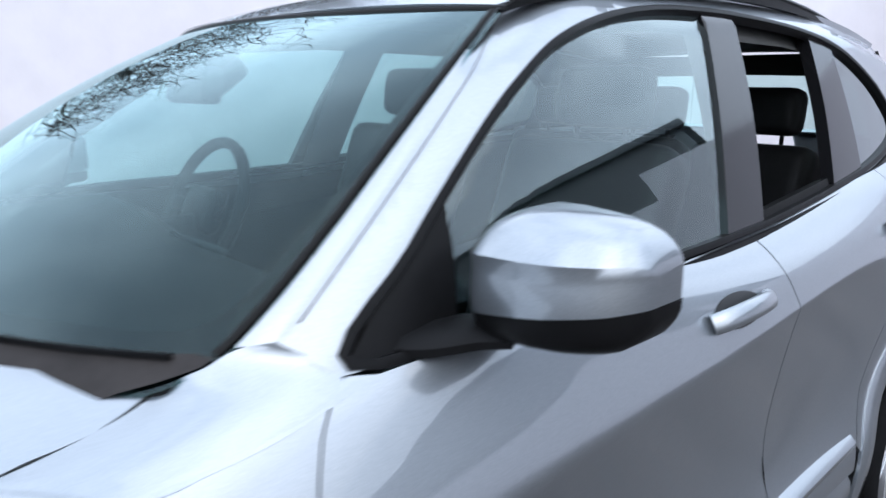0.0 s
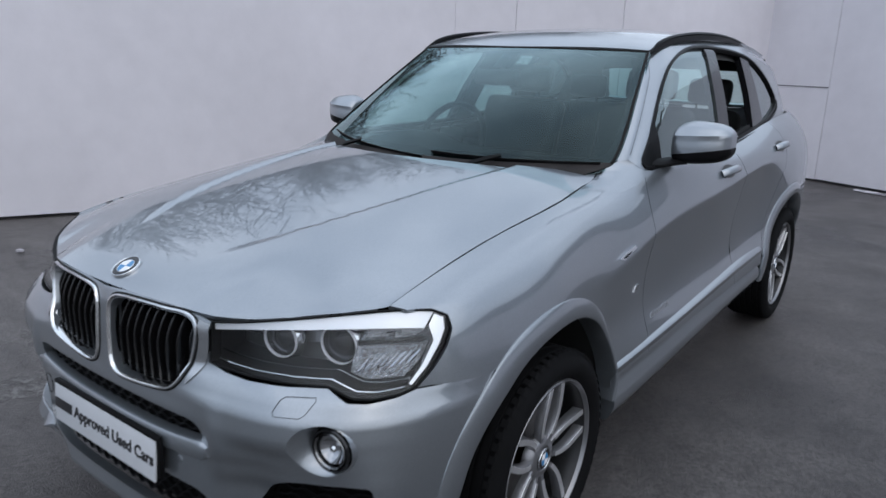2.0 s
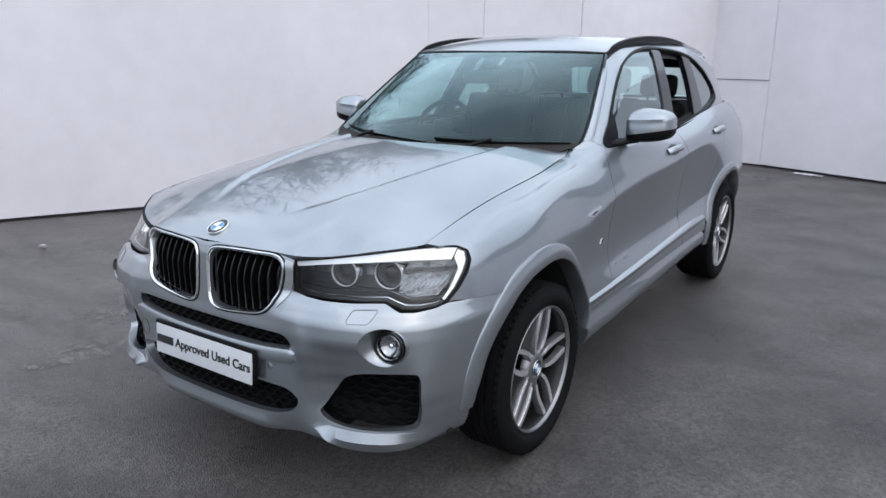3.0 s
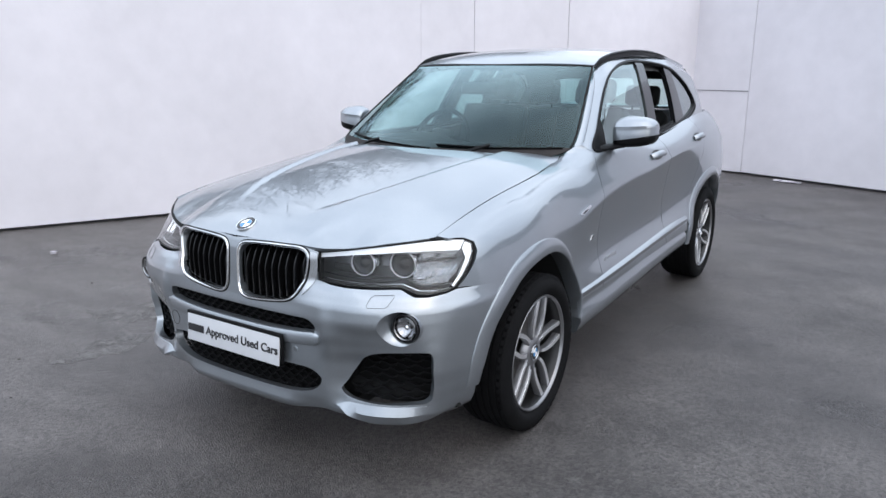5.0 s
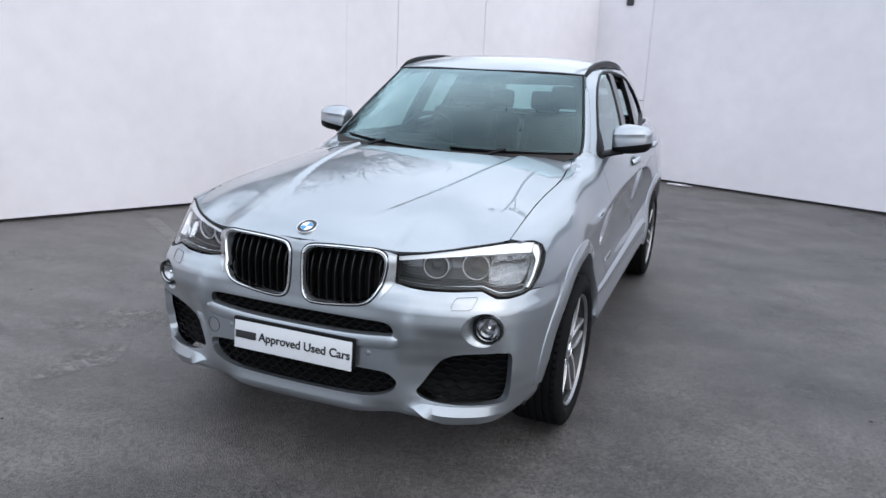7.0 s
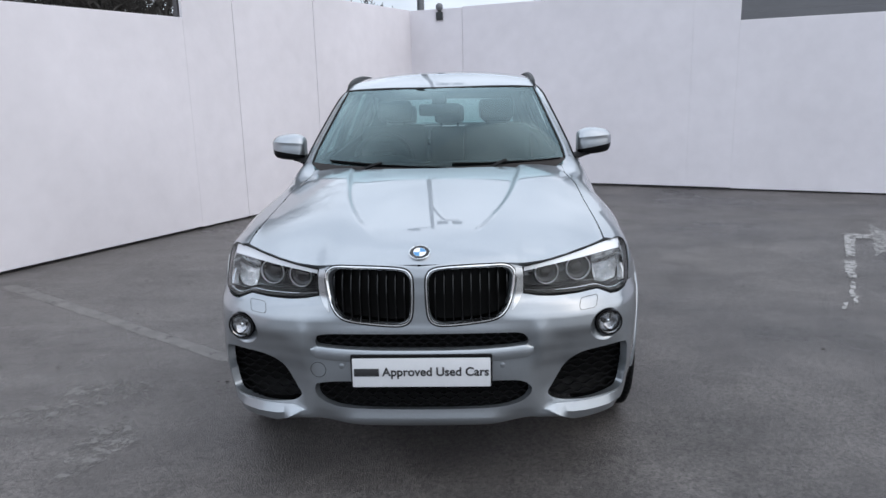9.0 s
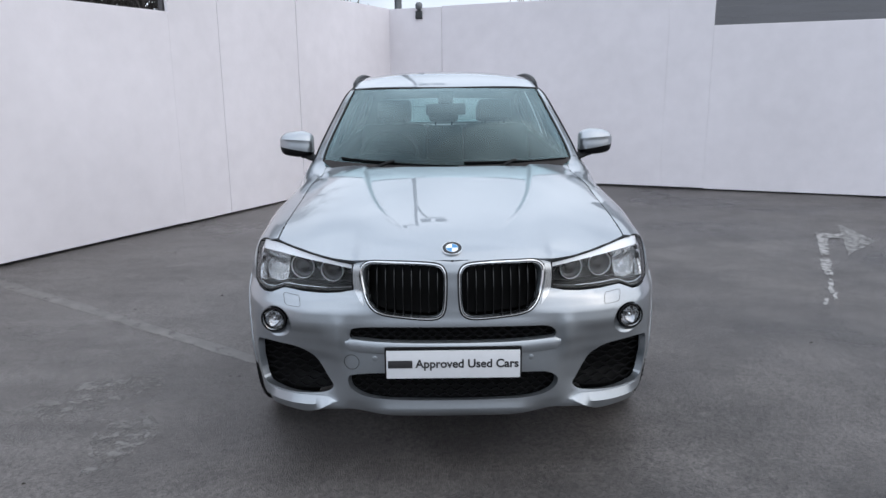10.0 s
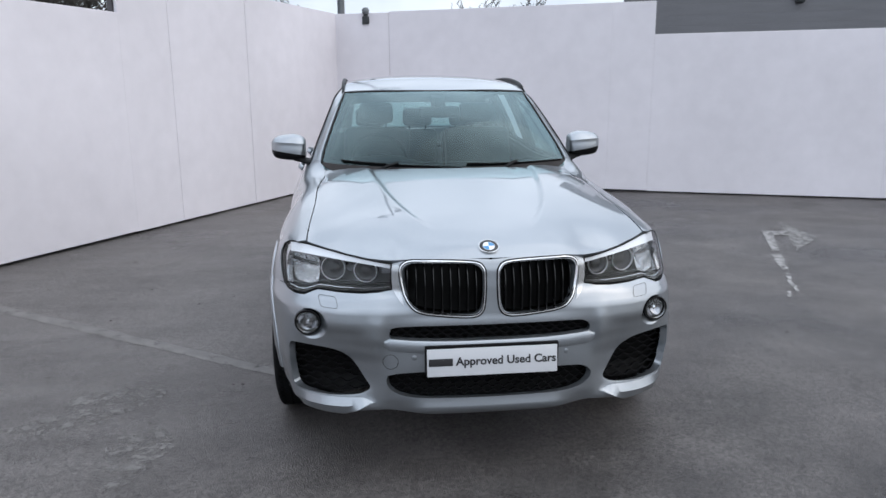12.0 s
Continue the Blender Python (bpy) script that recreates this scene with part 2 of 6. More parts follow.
def curve(pts, closed=False, n=8):
    """A Catmull-Rom curve through the points."""
    pts = [np.asarray(p, float) for p in pts]
    k = len(pts)
    out = []
    for i in range(k if closed else k - 1):
        if closed:
            a, b, c, d = (pts[(i + j) % k] for j in (-1, 0, 1, 2))
        else:
            b, c = pts[i], pts[i + 1]
            a, d = pts[i - 1] if i else 2 * b - c, pts[i + 2] if i + 2 < k else 2 * c - b
        for j in range(n):
            t = j / n
            out.append(0.5 * (2 * b + (c - a) * t + (2 * a - 5 * b + 4 * c - d) * t * t + (3 * b - a - 3 * c + d) * t ** 3))
    if not closed:
        out.append(pts[-1])
    return out


def inside(px, py, poly):
    poly = np.asarray(poly)
    x0, y0 = poly[:, 0], poly[:, 1]
    x1, y1 = np.roll(x0, -1), np.roll(y0, -1)
    px, py = np.asarray(px, float)[..., None], np.asarray(py, float)[..., None]
    cross = (y0 > py) != (y1 > py)
    with np.errstate(divide="ignore", invalid="ignore"):
        xx = x0 + (py - y0) / (y1 - y0) * (x1 - x0)
    return (np.sum(cross & (px < xx), axis=-1) % 2) == 1


def linked(name, me, mat, parent, label=""):
    if mat and not me.materials:
        me.materials.append(mat)
    ob = new(name, me)
    if parent:
        ob.parent = parent
    return tagged(ob, label)


def part(name, bm, mat, parent=None, label="", smooth_angle=40):
    """Links a bmesh as one mesh object under a thing or a part."""
    me = bpy.data.meshes.new(name)
    bmesh.ops.recalc_face_normals(bm, faces=bm.faces)
    bm.to_mesh(me)
    bm.free()
    if smooth_angle:
        me.polygons.foreach_set("use_smooth", [True] * len(me.polygons))
        me.set_sharp_from_angle(angle=radians(smooth_angle))
    return linked(name, me, mat, parent, label)


def raw(name, verts, faces, mat, parent=None, label="", smooth_angle=40):
    me = bpy.data.meshes.new(name)
    me.from_pydata([tuple(map(float, v)) for v in verts], [], faces)
    me.validate()
    if smooth_angle:
        me.polygons.foreach_set("use_smooth", [True] * len(me.polygons))
        me.set_sharp_from_angle(angle=radians(smooth_angle))
    return linked(name, me, mat, parent, label)


def empty(name, label="", category="", group="", kind=""):
    ob = new(name)
    ob.empty_display_size = 0.1
    return tagged(ob, label, category, group, kind)


def skin(lift, u, v, eps=1e-4):
    """Points and outward unit normals of a lifted surface at arrays u, v."""
    p = lift(u, v)
    du, dv = lift(u + eps, v) - lift(u - eps, v), lift(u, v + eps) - lift(u, v - eps)
    n = np.cross(du, dv)
    return p, n / np.maximum(np.linalg.norm(n, axis=-1, keepdims=True), 1e-12)


def panel(name, outline, lift, mat, parent=None, holes=(), step=0.03, grid=None, rim=0.012, side=1, out=1, label="", offset=0.0):
    """A sheet cut from the surface lift(u, v) by an outline with holes, its edges turned in by rim metres.
    side -1 mirrors it in x; out -1 flips which side is outward; grid: the spacing in u and v inside; offset: metres proud."""
    gu, gv = grid or (step, step)
    sc = np.array((1.0, gu / gv))
    loops = [resample([np.asarray(p) * sc for p in loop], gu * 0.8) for loop in (outline, *holes)]
    flat, edges = [], []
    for loop in loops:
        b = len(flat)
        flat += [tuple(p) for p in loop]
        edges += [(b + i, b + (i + 1) % len(loop)) for i in range(len(loop))]
    rimmed = np.array(flat)
    lo, hi = np.array(loops[0]).min(0), np.array(loops[0]).max(0)
    gx, gy = np.meshgrid(np.arange(lo[0] + gu * 0.37, hi[0], gu), np.arange(lo[1] + gu * 0.43, hi[1], gu))
    gx[1::2] += gu * 0.5
    gx, gy = gx.ravel(), gy.ravel()
    ok = inside(gx, gy, loops[0])
    for hole in loops[1:]:
        ok &= ~inside(gx, gy, hole)
    gx, gy = gx[ok], gy[ok]
    if len(gx):
        near = np.array([np.min((rimmed[:, 0] - x) ** 2 + (rimmed[:, 1] - y) ** 2) for x, y in zip(gx, gy)])
        gx, gy = gx[near > (gu * 0.5) ** 2], gy[near > (gu * 0.5) ** 2]
    pts2 = [Vector(p) for p in flat] + [Vector((x, y)) for x, y in zip(gx, gy)]
    co, _, tris, *_ = geometry.delaunay_2d_cdt(pts2, edges, [], 0, 1e-6)
    co = np.array([tuple(c) for c in co])
    tris = np.array([t for t in tris if len(t) == 3])
    mid = co[tris].mean(1)
    ok = inside(mid[:, 0], mid[:, 1], loops[0])
    for hole in loops[1:]:
        ok &= ~inside(mid[:, 0], mid[:, 1], hole)
    tris = tris[ok]
    uv = co / sc
    p, n = skin(lift, uv[:, 0], uv[:, 1])
    n = n * out
    p = p + n * offset
    a, b, c = p[tris[:, 0]], p[tris[:, 1]], p[tris[:, 2]]
    flip = np.sum(np.cross(b - a, c - a) * n[tris].mean(1), axis=1) < 0
    tris[flip] = tris[flip][:, ::-1]
    verts, norms, faces = list(p), list(n), [list(t) for t in tris]
    count = {}
    for t in faces:
        for i in range(3):
            e = (t[i], t[(i + 1) % 3])
            count[e] = 1
    border = [e for e in count if (e[1], e[0]) not in count]
    if rim:
        top, low = {}, {}
        for i, j in border:
            for k in (i, j):
                if k not in top:
                    top[k] = len(verts)
                    verts.append(p[k])
                    low[k] = len(verts)
                    verts.append(p[k] - n[k] * rim)
                    norms += [None, None]
            faces.append([top[j], top[i], low[i], low[j]])
    v = np.array(verts)
    if side < 0:
        v = v * (-1, 1, 1)
        faces = [f[::-1] for f in faces]
    me = bpy.data.meshes.new(name)
    me.from_pydata(v.tolist(), [], faces)
    me.polygons.foreach_set("use_smooth", [True] * len(me.polygons))
    loop_n = []
    for poly in me.polygons:
        for k in poly.vertices:
            q = norms[k]
            loop_n.append(tuple(poly.normal) if q is None else (q[0] * side, q[1], q[2]))
    me.normals_split_custom_set(loop_n)
    return linked(name, me, mat, parent, label)


def sweep(name, pts, nrm, prof, mat, parent=None, closed=False, side=1, label="", scale=None, smooth_angle=50, cap=True):
    """Runs a closed profile [(across, up)] along points with surface normals nrm (up); across lies to the right of the way."""
    pts = np.asarray(pts, float)
    nrm = np.broadcast_to(np.asarray(nrm, float), pts.shape)
    if closed:
        tan = np.roll(pts, -1, 0) - np.roll(pts, 1, 0)
    else:
        tan = np.gradient(pts, axis=0)
    tan /= np.maximum(np.linalg.norm(tan, axis=1, keepdims=True), 1e-9)
    across = np.cross(tan, nrm)
    across /= np.maximum(np.linalg.norm(across, axis=1, keepdims=True), 1e-9)
    up = np.cross(across, tan)
    k, m = len(prof), len(pts)
    scale = np.ones(m) if scale is None else np.asarray(scale, float)
    verts = [pts[i] + scale[i] * (across[i] * a + up[i] * b) for i in range(m) for a, b in prof]
    faces = []
    for i in range(m if closed else m - 1):
        j = (i + 1) % m
        faces += [[i * k + q, i * k + (q + 1) % k, j * k + (q + 1) % k, j * k + q] for q in range(k)]
    if cap and not closed:
        faces += [list(range(k))[::-1], [(m - 1) * k + q for q in range(k)]]
    bm = bmesh.new()
    vs = [bm.verts.new(v * (side, 1, 1)) for v in np.asarray(verts)]
    for f in faces:
        try:
            bm.faces.new([vs[q] for q in f])
        except ValueError:
            pass
    return part(name, bm, mat, parent, label, smooth_angle)


def round_prof(rx, ry, n=8, dy=0.0):
    return [(rx * math.cos(2 * math.pi * i / n), dy + ry * math.sin(2 * math.pi * i / n)) for i in range(n)]


def box_bm(size, at=(0, 0, 0), bevel=0.0, turn=None, segs=2, bm=None):
    own = bm is None
    bm = bm or bmesh.new()
    m = Matrix.Translation(at) @ (turn or Matrix()) @ Matrix.Diagonal((*size, 1))
    r = bmesh.ops.create_cube(bm, size=1.0, matrix=m)
    if bevel:
        es = {e for v in r["verts"] for e in v.link_edges}
        bmesh.ops.bevel(bm, geom=list(es), offset=bevel, segments=segs, affect="EDGES", profile=0.6)
    return bm


def lathe(prof, n=48, axis="X", bm=None, at=(0, 0, 0), ends=False):
    """Turns a profile [(along, radius)] about an axis."""
    bm = bm or bmesh.new()
    rings = []
    for a, r in prof:
        ring = []
        for i in range(n):
            c, s = math.cos(2 * math.pi * i / n) * r, math.sin(2 * math.pi * i / n) * r
            v = {"X": (a, c, s), "Y": (c, a, s), "Z": (c, s, a)}[axis]
            ring.append(bm.verts.new(Vector(v) + Vector(at)))
        rings.append(ring)
    for p, q in zip(rings, rings[1:]):
        for i in range(n):
            bm.faces.new((p[i], p[(i + 1) % n], q[(i + 1) % n], q[i]))
    if ends:
        bm.faces.new(rings[0][::-1])
        bm.faces.new(rings[-1])
    return bm


def asphalt_material():
    m = material("wet_asphalt", (0.06, 0.06, 0.063), 0.5)
    n, l = m.node_tree.nodes, m.node_tree.links
    b = n["Principled BSDF"]
    tc = n.new("ShaderNodeTexCoord")

    def noise_node(scale, detail=5.0, stretch=None, rough=0.55):
        x = n.new("ShaderNodeTexNoise")
        x.inputs["Scale"].default_value, x.inputs["Detail"].default_value, x.inputs["Roughness"].default_value = scale, detail, rough
        if stretch:
            mp = n.new("ShaderNodeMapping")
            mp.inputs["Scale"].default_value, mp.inputs["Rotation"].default_value = stretch, (0, 0, 0.5)
            l.new(tc.outputs["Object"], mp.inputs["Vector"])
            l.new(mp.outputs["Vector"], x.inputs["Vector"])
        else:
            l.new(tc.outputs["Object"], x.inputs["Vector"])
        return x.outputs["Fac"]

    def span(src, a, b_, lo, hi):
        r = n.new("ShaderNodeMapRange")
        for k, v in (("From Min", a), ("From Max", b_), ("To Min", lo), ("To Max", hi)):
            r.inputs[k].default_value = v
        l.new(src, r.inputs["Value"])
        return r.outputs["Result"]

    def mix(kind, a, b_, fac):
        x = n.new("ShaderNodeMix")
        x.data_type, x.blend_type = "RGBA", kind
        for key, val in (("A", a), ("B", b_), ("Factor", fac)):
            if isinstance(val, tuple) or isinstance(val, float):
                x.inputs[key].default_value = val
            else:
                l.new(val, x.inputs[key])
        return x.outputs["Result"]
    def mix_value(a, b_):
        x = n.new("ShaderNodeMath")
        x.operation = "MULTIPLY"
        l.new(a, x.inputs[0])
        l.new(b_, x.inputs[1])
        return x.outputs[0]
    wet = noise_node(0.45, 6.0, None, 0.6)
    patch = noise_node(1.3, 7.0, (1.0, 1.25, 1.0), 0.65)
    grain = noise_node(130, 3.0)
    worn = noise_node(2.4, 9.0, (0.9, 1.6, 1.0), 0.75)
    c = mix("MIX", (0.050, 0.045, 0.043, 1), (0.112, 0.102, 0.097, 1), span(patch, 0.35, 0.68, 0.0, 1.0))
    c = mix("MIX", c, (0.024, 0.022, 0.021, 1), span(wet, 0.47, 0.62, 0.0, 0.70))
    c = mix("MIX", c, (0.165, 0.155, 0.148, 1), span(worn, 0.57, 0.72, 0.0, 0.50))
    sep = n.new("ShaderNodeSeparateXYZ")
    l.new(tc.outputs["Object"], sep.inputs["Vector"])
    edge = n.new("ShaderNodeMath")
    edge.operation = "MULTIPLY_ADD"
    edge.inputs[1].default_value = 3.2
    l.new(noise_node(0.7, 7.0, None, 0.65), edge.inputs[0])
    l.new(sep.outputs["X"], edge.inputs[2])
    dry = span(edge.outputs[0], 1.4, -0.1, 0.0, 1.0)
    scuff = noise_node(1.7, 10.0, (0.55, 2.6, 1.0), 0.75)
    c = mix("MIX", c, (0.150, 0.139, 0.133, 1), mix_value(dry, span(scuff, 0.36, 0.66, 0.10, 0.75)))
    speck = n.new("ShaderNodeTexVoronoi")
    speck.inputs["Scale"].default_value = 85
    l.new(tc.outputs["Object"], speck.inputs["Vector"])
    c = mix("MULTIPLY", c, span(speck.outputs["Color"], 0.0, 1.0, 0.46, 1.54), 1.0)
    l.new(c, b.inputs["Base Color"])
    r1 = span(wet, 0.40, 0.62, 0.36, 0.12)
    add = n.new("ShaderNodeMath")
    add.operation = "MULTIPLY_ADD"
    add.inputs[1].default_value = 0.25
    l.new(grain, add.inputs[0])
    l.new(r1, add.inputs[2])
    l.new(add.outputs[0], b.inputs["Roughness"])
    bp = n.new("ShaderNodeBump")
    bp.inputs["Strength"].default_value, bp.inputs["Distance"].default_value = 0.9, 0.010
    l.new(grain, bp.inputs["Height"])
    l.new(bp.outputs["Normal"], b.inputs["Normal"])
    return m


ASPHALT = asphalt_material()


def worn_paint(name, color, cover, scale=16.0):
    """Thin road paint, broken up by wear so that the asphalt shows through."""
    m = vary(material(name, color, 0.65), 9, 0.45, bump=0.5, bump_scale=90, dist=0.005)
    n, l = m.node_tree.nodes, m.node_tree.links
    tc, ns, mr = n.new("ShaderNodeTexCoord"), n.new("ShaderNodeTexNoise"), n.new("ShaderNodeMapRange")
    ns.inputs["Scale"].default_value, ns.inputs["Detail"].default_value, ns.inputs["Roughness"].default_value = scale, 10.0, 0.72
    mr.inputs["From Min"].default_value, mr.inputs["From Max"].default_value = 1.0 - cover - 0.03, 1.0 - cover + 0.10
    mx, tr = n.new("ShaderNodeMixShader"), n.new("ShaderNodeBsdfTransparent")
    l.new(tc.outputs["Object"], ns.inputs["Vector"])
    l.new(ns.outputs["Fac"], mr.inputs["Value"])
    l.new(mr.outputs["Result"], mx.inputs["Fac"])
    l.new(tr.outputs["BSDF"], mx.inputs[1])
    l.new(n["Principled BSDF"].outputs["BSDF"], mx.inputs[2])
    l.new(mx.outputs["Shader"], n["Material Output"].inputs["Surface"])
    return m


ROAD_PAINT = worn_paint("worn_road_paint", (0.21, 0.204, 0.199), 0.57)
FRESH_PAINT = worn_paint("thick_road_paint", (0.26, 0.252, 0.247), 0.59)
OLD_LINE = worn_paint("faded_line_paint", (0.138, 0.130, 0.125), 0.53, 14.0)
BAY_LINE = worn_paint("faded_bay_line", (0.138, 0.130, 0.125), 0.66, 7.0)

bm = bmesh.new()
edges = [-400, -60, -25, -12, -6, -3, 0, 3, 6, 9, 12, 20, 40, 100, 400]
rows_ = [[bm.verts.new((x, y, 0)) for x in edges] for y in edges]
for r0, r1 in zip(rows_, rows_[1:]):
    for i in range(len(edges) - 1):
        bm.faces.new((r0[i], r0[i + 1], r1[i + 1], r1[i]))
tagged(part("ground", bm, ASPHALT, None, smooth_angle=0), "dark grey damp asphalt yard with stains and worn patches", "ground", kind="structure")


def wall_run(name, a, b, height, seams, label, thick=0.10, joint=0.002, uneven=0.003):
    """A boarded wall from a to b (yard to the right of the way), cut at seams (metres from a) into boards of that height; joint: the gap between boards."""
    a, b = Vector((*a, 0)), Vector((*b, 0))
    way = (b - a).normalized()
    length = (b - a).length
    normal = Vector((way.y, -way.x, 0))
    turn = Matrix(((way.x, normal.x, 0), (way.y, normal.y, 0), (0, 0, 1))).to_4x4()
    bm = bmesh.new()
    box_bm((length, thick * 0.6, height - 0.06), a + way * length / 2 - normal * thick * 0.75 + Vector((0, 0, (height - 0.06) / 2)), bm=bm, turn=turn)
    core = tagged(part(name, bm, WALL_EDGE, None, smooth_angle=0), label, "wall", kind="structure")
    cuts = [0.0, *seams, length]
    for i, (p, q) in enumerate(zip(cuts, cuts[1:])):
        h = height
        rnd = random.Random(i * 7 + len(name))
        z0 = 0.022 + rnd.uniform(0, 0.012)
        bm = bmesh.new()
        lean = Matrix.Rotation(rnd.uniform(-uneven, uneven), 4, "Z")
        box_bm((q - p - joint, thick * 0.4, h - z0), a + way * (p + q) / 2 + normal * rnd.uniform(-uneven, uneven) + Vector((0, 0, (h + z0) / 2)), 0.003, turn @ lean, 1, bm)
        part("board", bm, WALL_PAINT, core, smooth_angle=30)
    return core


def on_left(y):
    return (-3.85 + 0.4995 * (y - 4.0), y)


def on_right(x):
    return (x, 8.861 - 0.4255 * (x - 2.0))


k_left = math.hypot(1, 0.4995)
y0 = -7.0
wall_run("wall_west_low", on_left(y0), on_left(5.64), 2.385, [k_left * (y - y0) for y in (-4.4, -1.2)], "white painted boarded yard wall, lower stretch", joint=0.0006)
wall_run("wall_west_high", on_left(5.64), on_left(10.0), 2.84, [k_left * (y - 5.64) for y in (6.33, 7.69)], "white painted boarded yard wall, taller stretch with dark joints", joint=0.007)
wall_run("wall_corner", (-0.853, 10.0), (0.04, 9.70), 2.835, [], "white painted board closing the yard corner", joint=0.012)
k_right = math.hypot(1, 0.4255)
wall_run("wall_north_high", (0.04, 9.70), on_right(3.93), 2.85, [k_right * (x - 0.04) for x in (3.36,)], "white painted boarded yard wall, taller stretch", joint=0.0005, uneven=0.0006)
wall_run("wall_north_low", on_right(3.93), on_right(14.0), 2.375, [k_right * (x - 3.93) for x in (6.9, 10.2)], "white painted boarded yard wall, lower stretch", joint=0.0005, uneven=0.0006)

# thin joint half way up the corner board, and the grime line at the wall's foot
bm = box_bm((0.93, 0.006, 0.009), (-0.417, 9.822, 1.223), turn=Matrix.Rotation(math.atan2(-0.30, 0.893), 4, "Z"))
tagged(part("trim", bm, WALL_EDGE, None), "dark joint line across the corner board", "trim", kind="structure")


def painted(name, pts, mat, label, category="road marking", z=0.004, rough_edge=0.02, seed=1):
    """A flat road marking with a ragged edge."""
    rnd = random.Random(seed)
    loop = [(x + rnd.uniform(-1, 1) * rough_edge, y + rnd.uniform(-1, 1) * rough_edge) for x, y in resample(pts, 0.07)]
    bm = bmesh.new()
    f = bm.faces.new([bm.verts.new((x, y, z)) for x, y in loop])
    if f.normal.z < 0:
        f.normal_flip()
    bmesh.ops.triangulate(bm, faces=bm.faces)
    return tagged(part(name, bm, mat, None, smooth_angle=0), label, category)


painted("arrow_marking", [(4.44, 5.24), (4.32, 4.33), (3.71, 3.75), (4.03, 4.40)], ROAD_PAINT, "faded white arrow head painted on the asphalt", seed=3, rough_edge=0.012)
painted("shaft_marking", [(3.85, 4.58), (3.96, 4.58), (3.55, 3.78), (3.47, 3.78)], FRESH_PAINT, "white bent arrow shaft painted on asphalt", seed=4, rough_edge=0.008, z=0.006)
painted("shaft_marking", [(3.94, 4.76), (4.18, 4.68), (4.08, 4.49), (3.83, 4.53)], FRESH_PAINT, "white top end of a bent arrow shaft", seed=8, rough_edge=0.010, z=0.008)
painted("worn_marking", [(3.38, 3.63), (3.48, 3.62), (3.19, 3.06), (3.13, 3.06)], FRESH_PAINT, "patchy white arrow tail worn through to asphalt", seed=5, rough_edge=0.012)
for k, loop in enumerate(([(3.11, 2.97), (3.12, 2.92), (2.91, 2.52), (2.90, 2.57)], [(2.78, 2.41), (2.81, 2.41), (2.73, 2.26), (2.70, 2.26)], [(2.94, 2.57), (2.97, 2.57), (2.86, 2.38), (2.84, 2.38)])):
    painted("paint_flake", loop, FRESH_PAINT, "worn flake of white arrow paint", seed=10 + k, rough_edge=0.008)
for k, loop in enumerate(([(-2.06, 0.95), (-1.78, 1.12), (-1.52, 1.08), (-1.60, 0.88)], [(-2.20, 0.66), (-1.86, 0.90), (-1.66, 0.82), (-1.90, 0.56)], [(-1.64, 0.48), (-1.50, 0.66), (-1.36, 0.42), (-1.52, 0.02)])):
    painted("paint_remnant", loop, OLD_LINE, "faint light remnant of old paint on the asphalt", seed=20 + k, rough_edge=0.035, z=0.0012)
painted("bay_line", [(-3.72, 3.20), (-0.80, 1.15), (-0.84, 1.07), (-3.78, 3.10)], BAY_LINE, "faded parking bay line across the asphalt", seed=6, z=0.0012, rough_edge=0.008)


def litter(name, at, size, turn, label):
    """A crumpled scrap lying flat on the ground."""
    rnd = random.Random(int(at[0] * 100))
    bm = box_bm((size[0], size[1], 0.012), (0, 0, 0), 0.002)
    bmesh.ops.subdivide_edges(bm, edges=bm.edges[:], cuts=2, use_grid_fill=True)
    for v in bm.verts:
        v.co += Vector((rnd.uniform(-1, 1), rnd.uniform(-1, 1), rnd.uniform(-0.2, 0.8))) * 0.012
    bmesh.ops.transform(bm, matrix=Matrix.Translation((at[0], at[1], 0.012)) @ Matrix.Rotation(turn, 4, "Z"), verts=bm.verts)
    return tagged(part(name, bm, WALL_PAINT, None, smooth_angle=30), label, "litter")


litter("paper_scrap", (-3.8, 1.34), (0.03, 0.022), 0.3, "small white paper scrap on the asphalt")
litter("plastic_strip", (0.75, 9.17), (0.36, 0.05), -0.40, "white plastic strip at the foot of the wall")

# crumbs of grit and leaf on the asphalt
GRIT = vary(material("dark_grit", (0.022, 0.018, 0.015), 0.8), 30, 0.4)
rnd = random.Random(77)
verts, faces = [], []
for k in range(70):
    x, y = (rnd.uniform(1.2, 5.0), rnd.uniform(-1.0, 7.5)) if k % 2 else (rnd.uniform(-3.2, -1.1), rnd.uniform(-1.2, 4.5))
    size, turn, base = rnd.uniform(0.004, 0.010), rnd.uniform(0, 6.3), len(verts)
    for i in range(5):
        q = turn + i * 1.257 + rnd.uniform(-0.3, 0.3)
        verts.append((x + size * math.cos(q) * 1.4, y + size * math.sin(q), 0.001))
    verts.append((x + rnd.uniform(-0.3, 0.3) * size, y, 0.002 + size * 0.55))
    faces += [[base + i, base + (i + 1) % 5, base + 5] for i in range(5)]
tagged(raw("grit", verts, faces, GRIT), "dark crumbs of grit and leaf scattered on asphalt", "grit", kind="stuff")


# ---- the car's surfaces: x across from its middle, y back from its nose, z up ----
BELT = monotone([1.55, 1.70, 2.70, 3.15, 3.40, 3.75, 4.20, 4.66], [1.113, 1.113, 1.128, 1.166, 1.190, 1.205, 1.215, 1.20])


def section(*pts):
    return pts


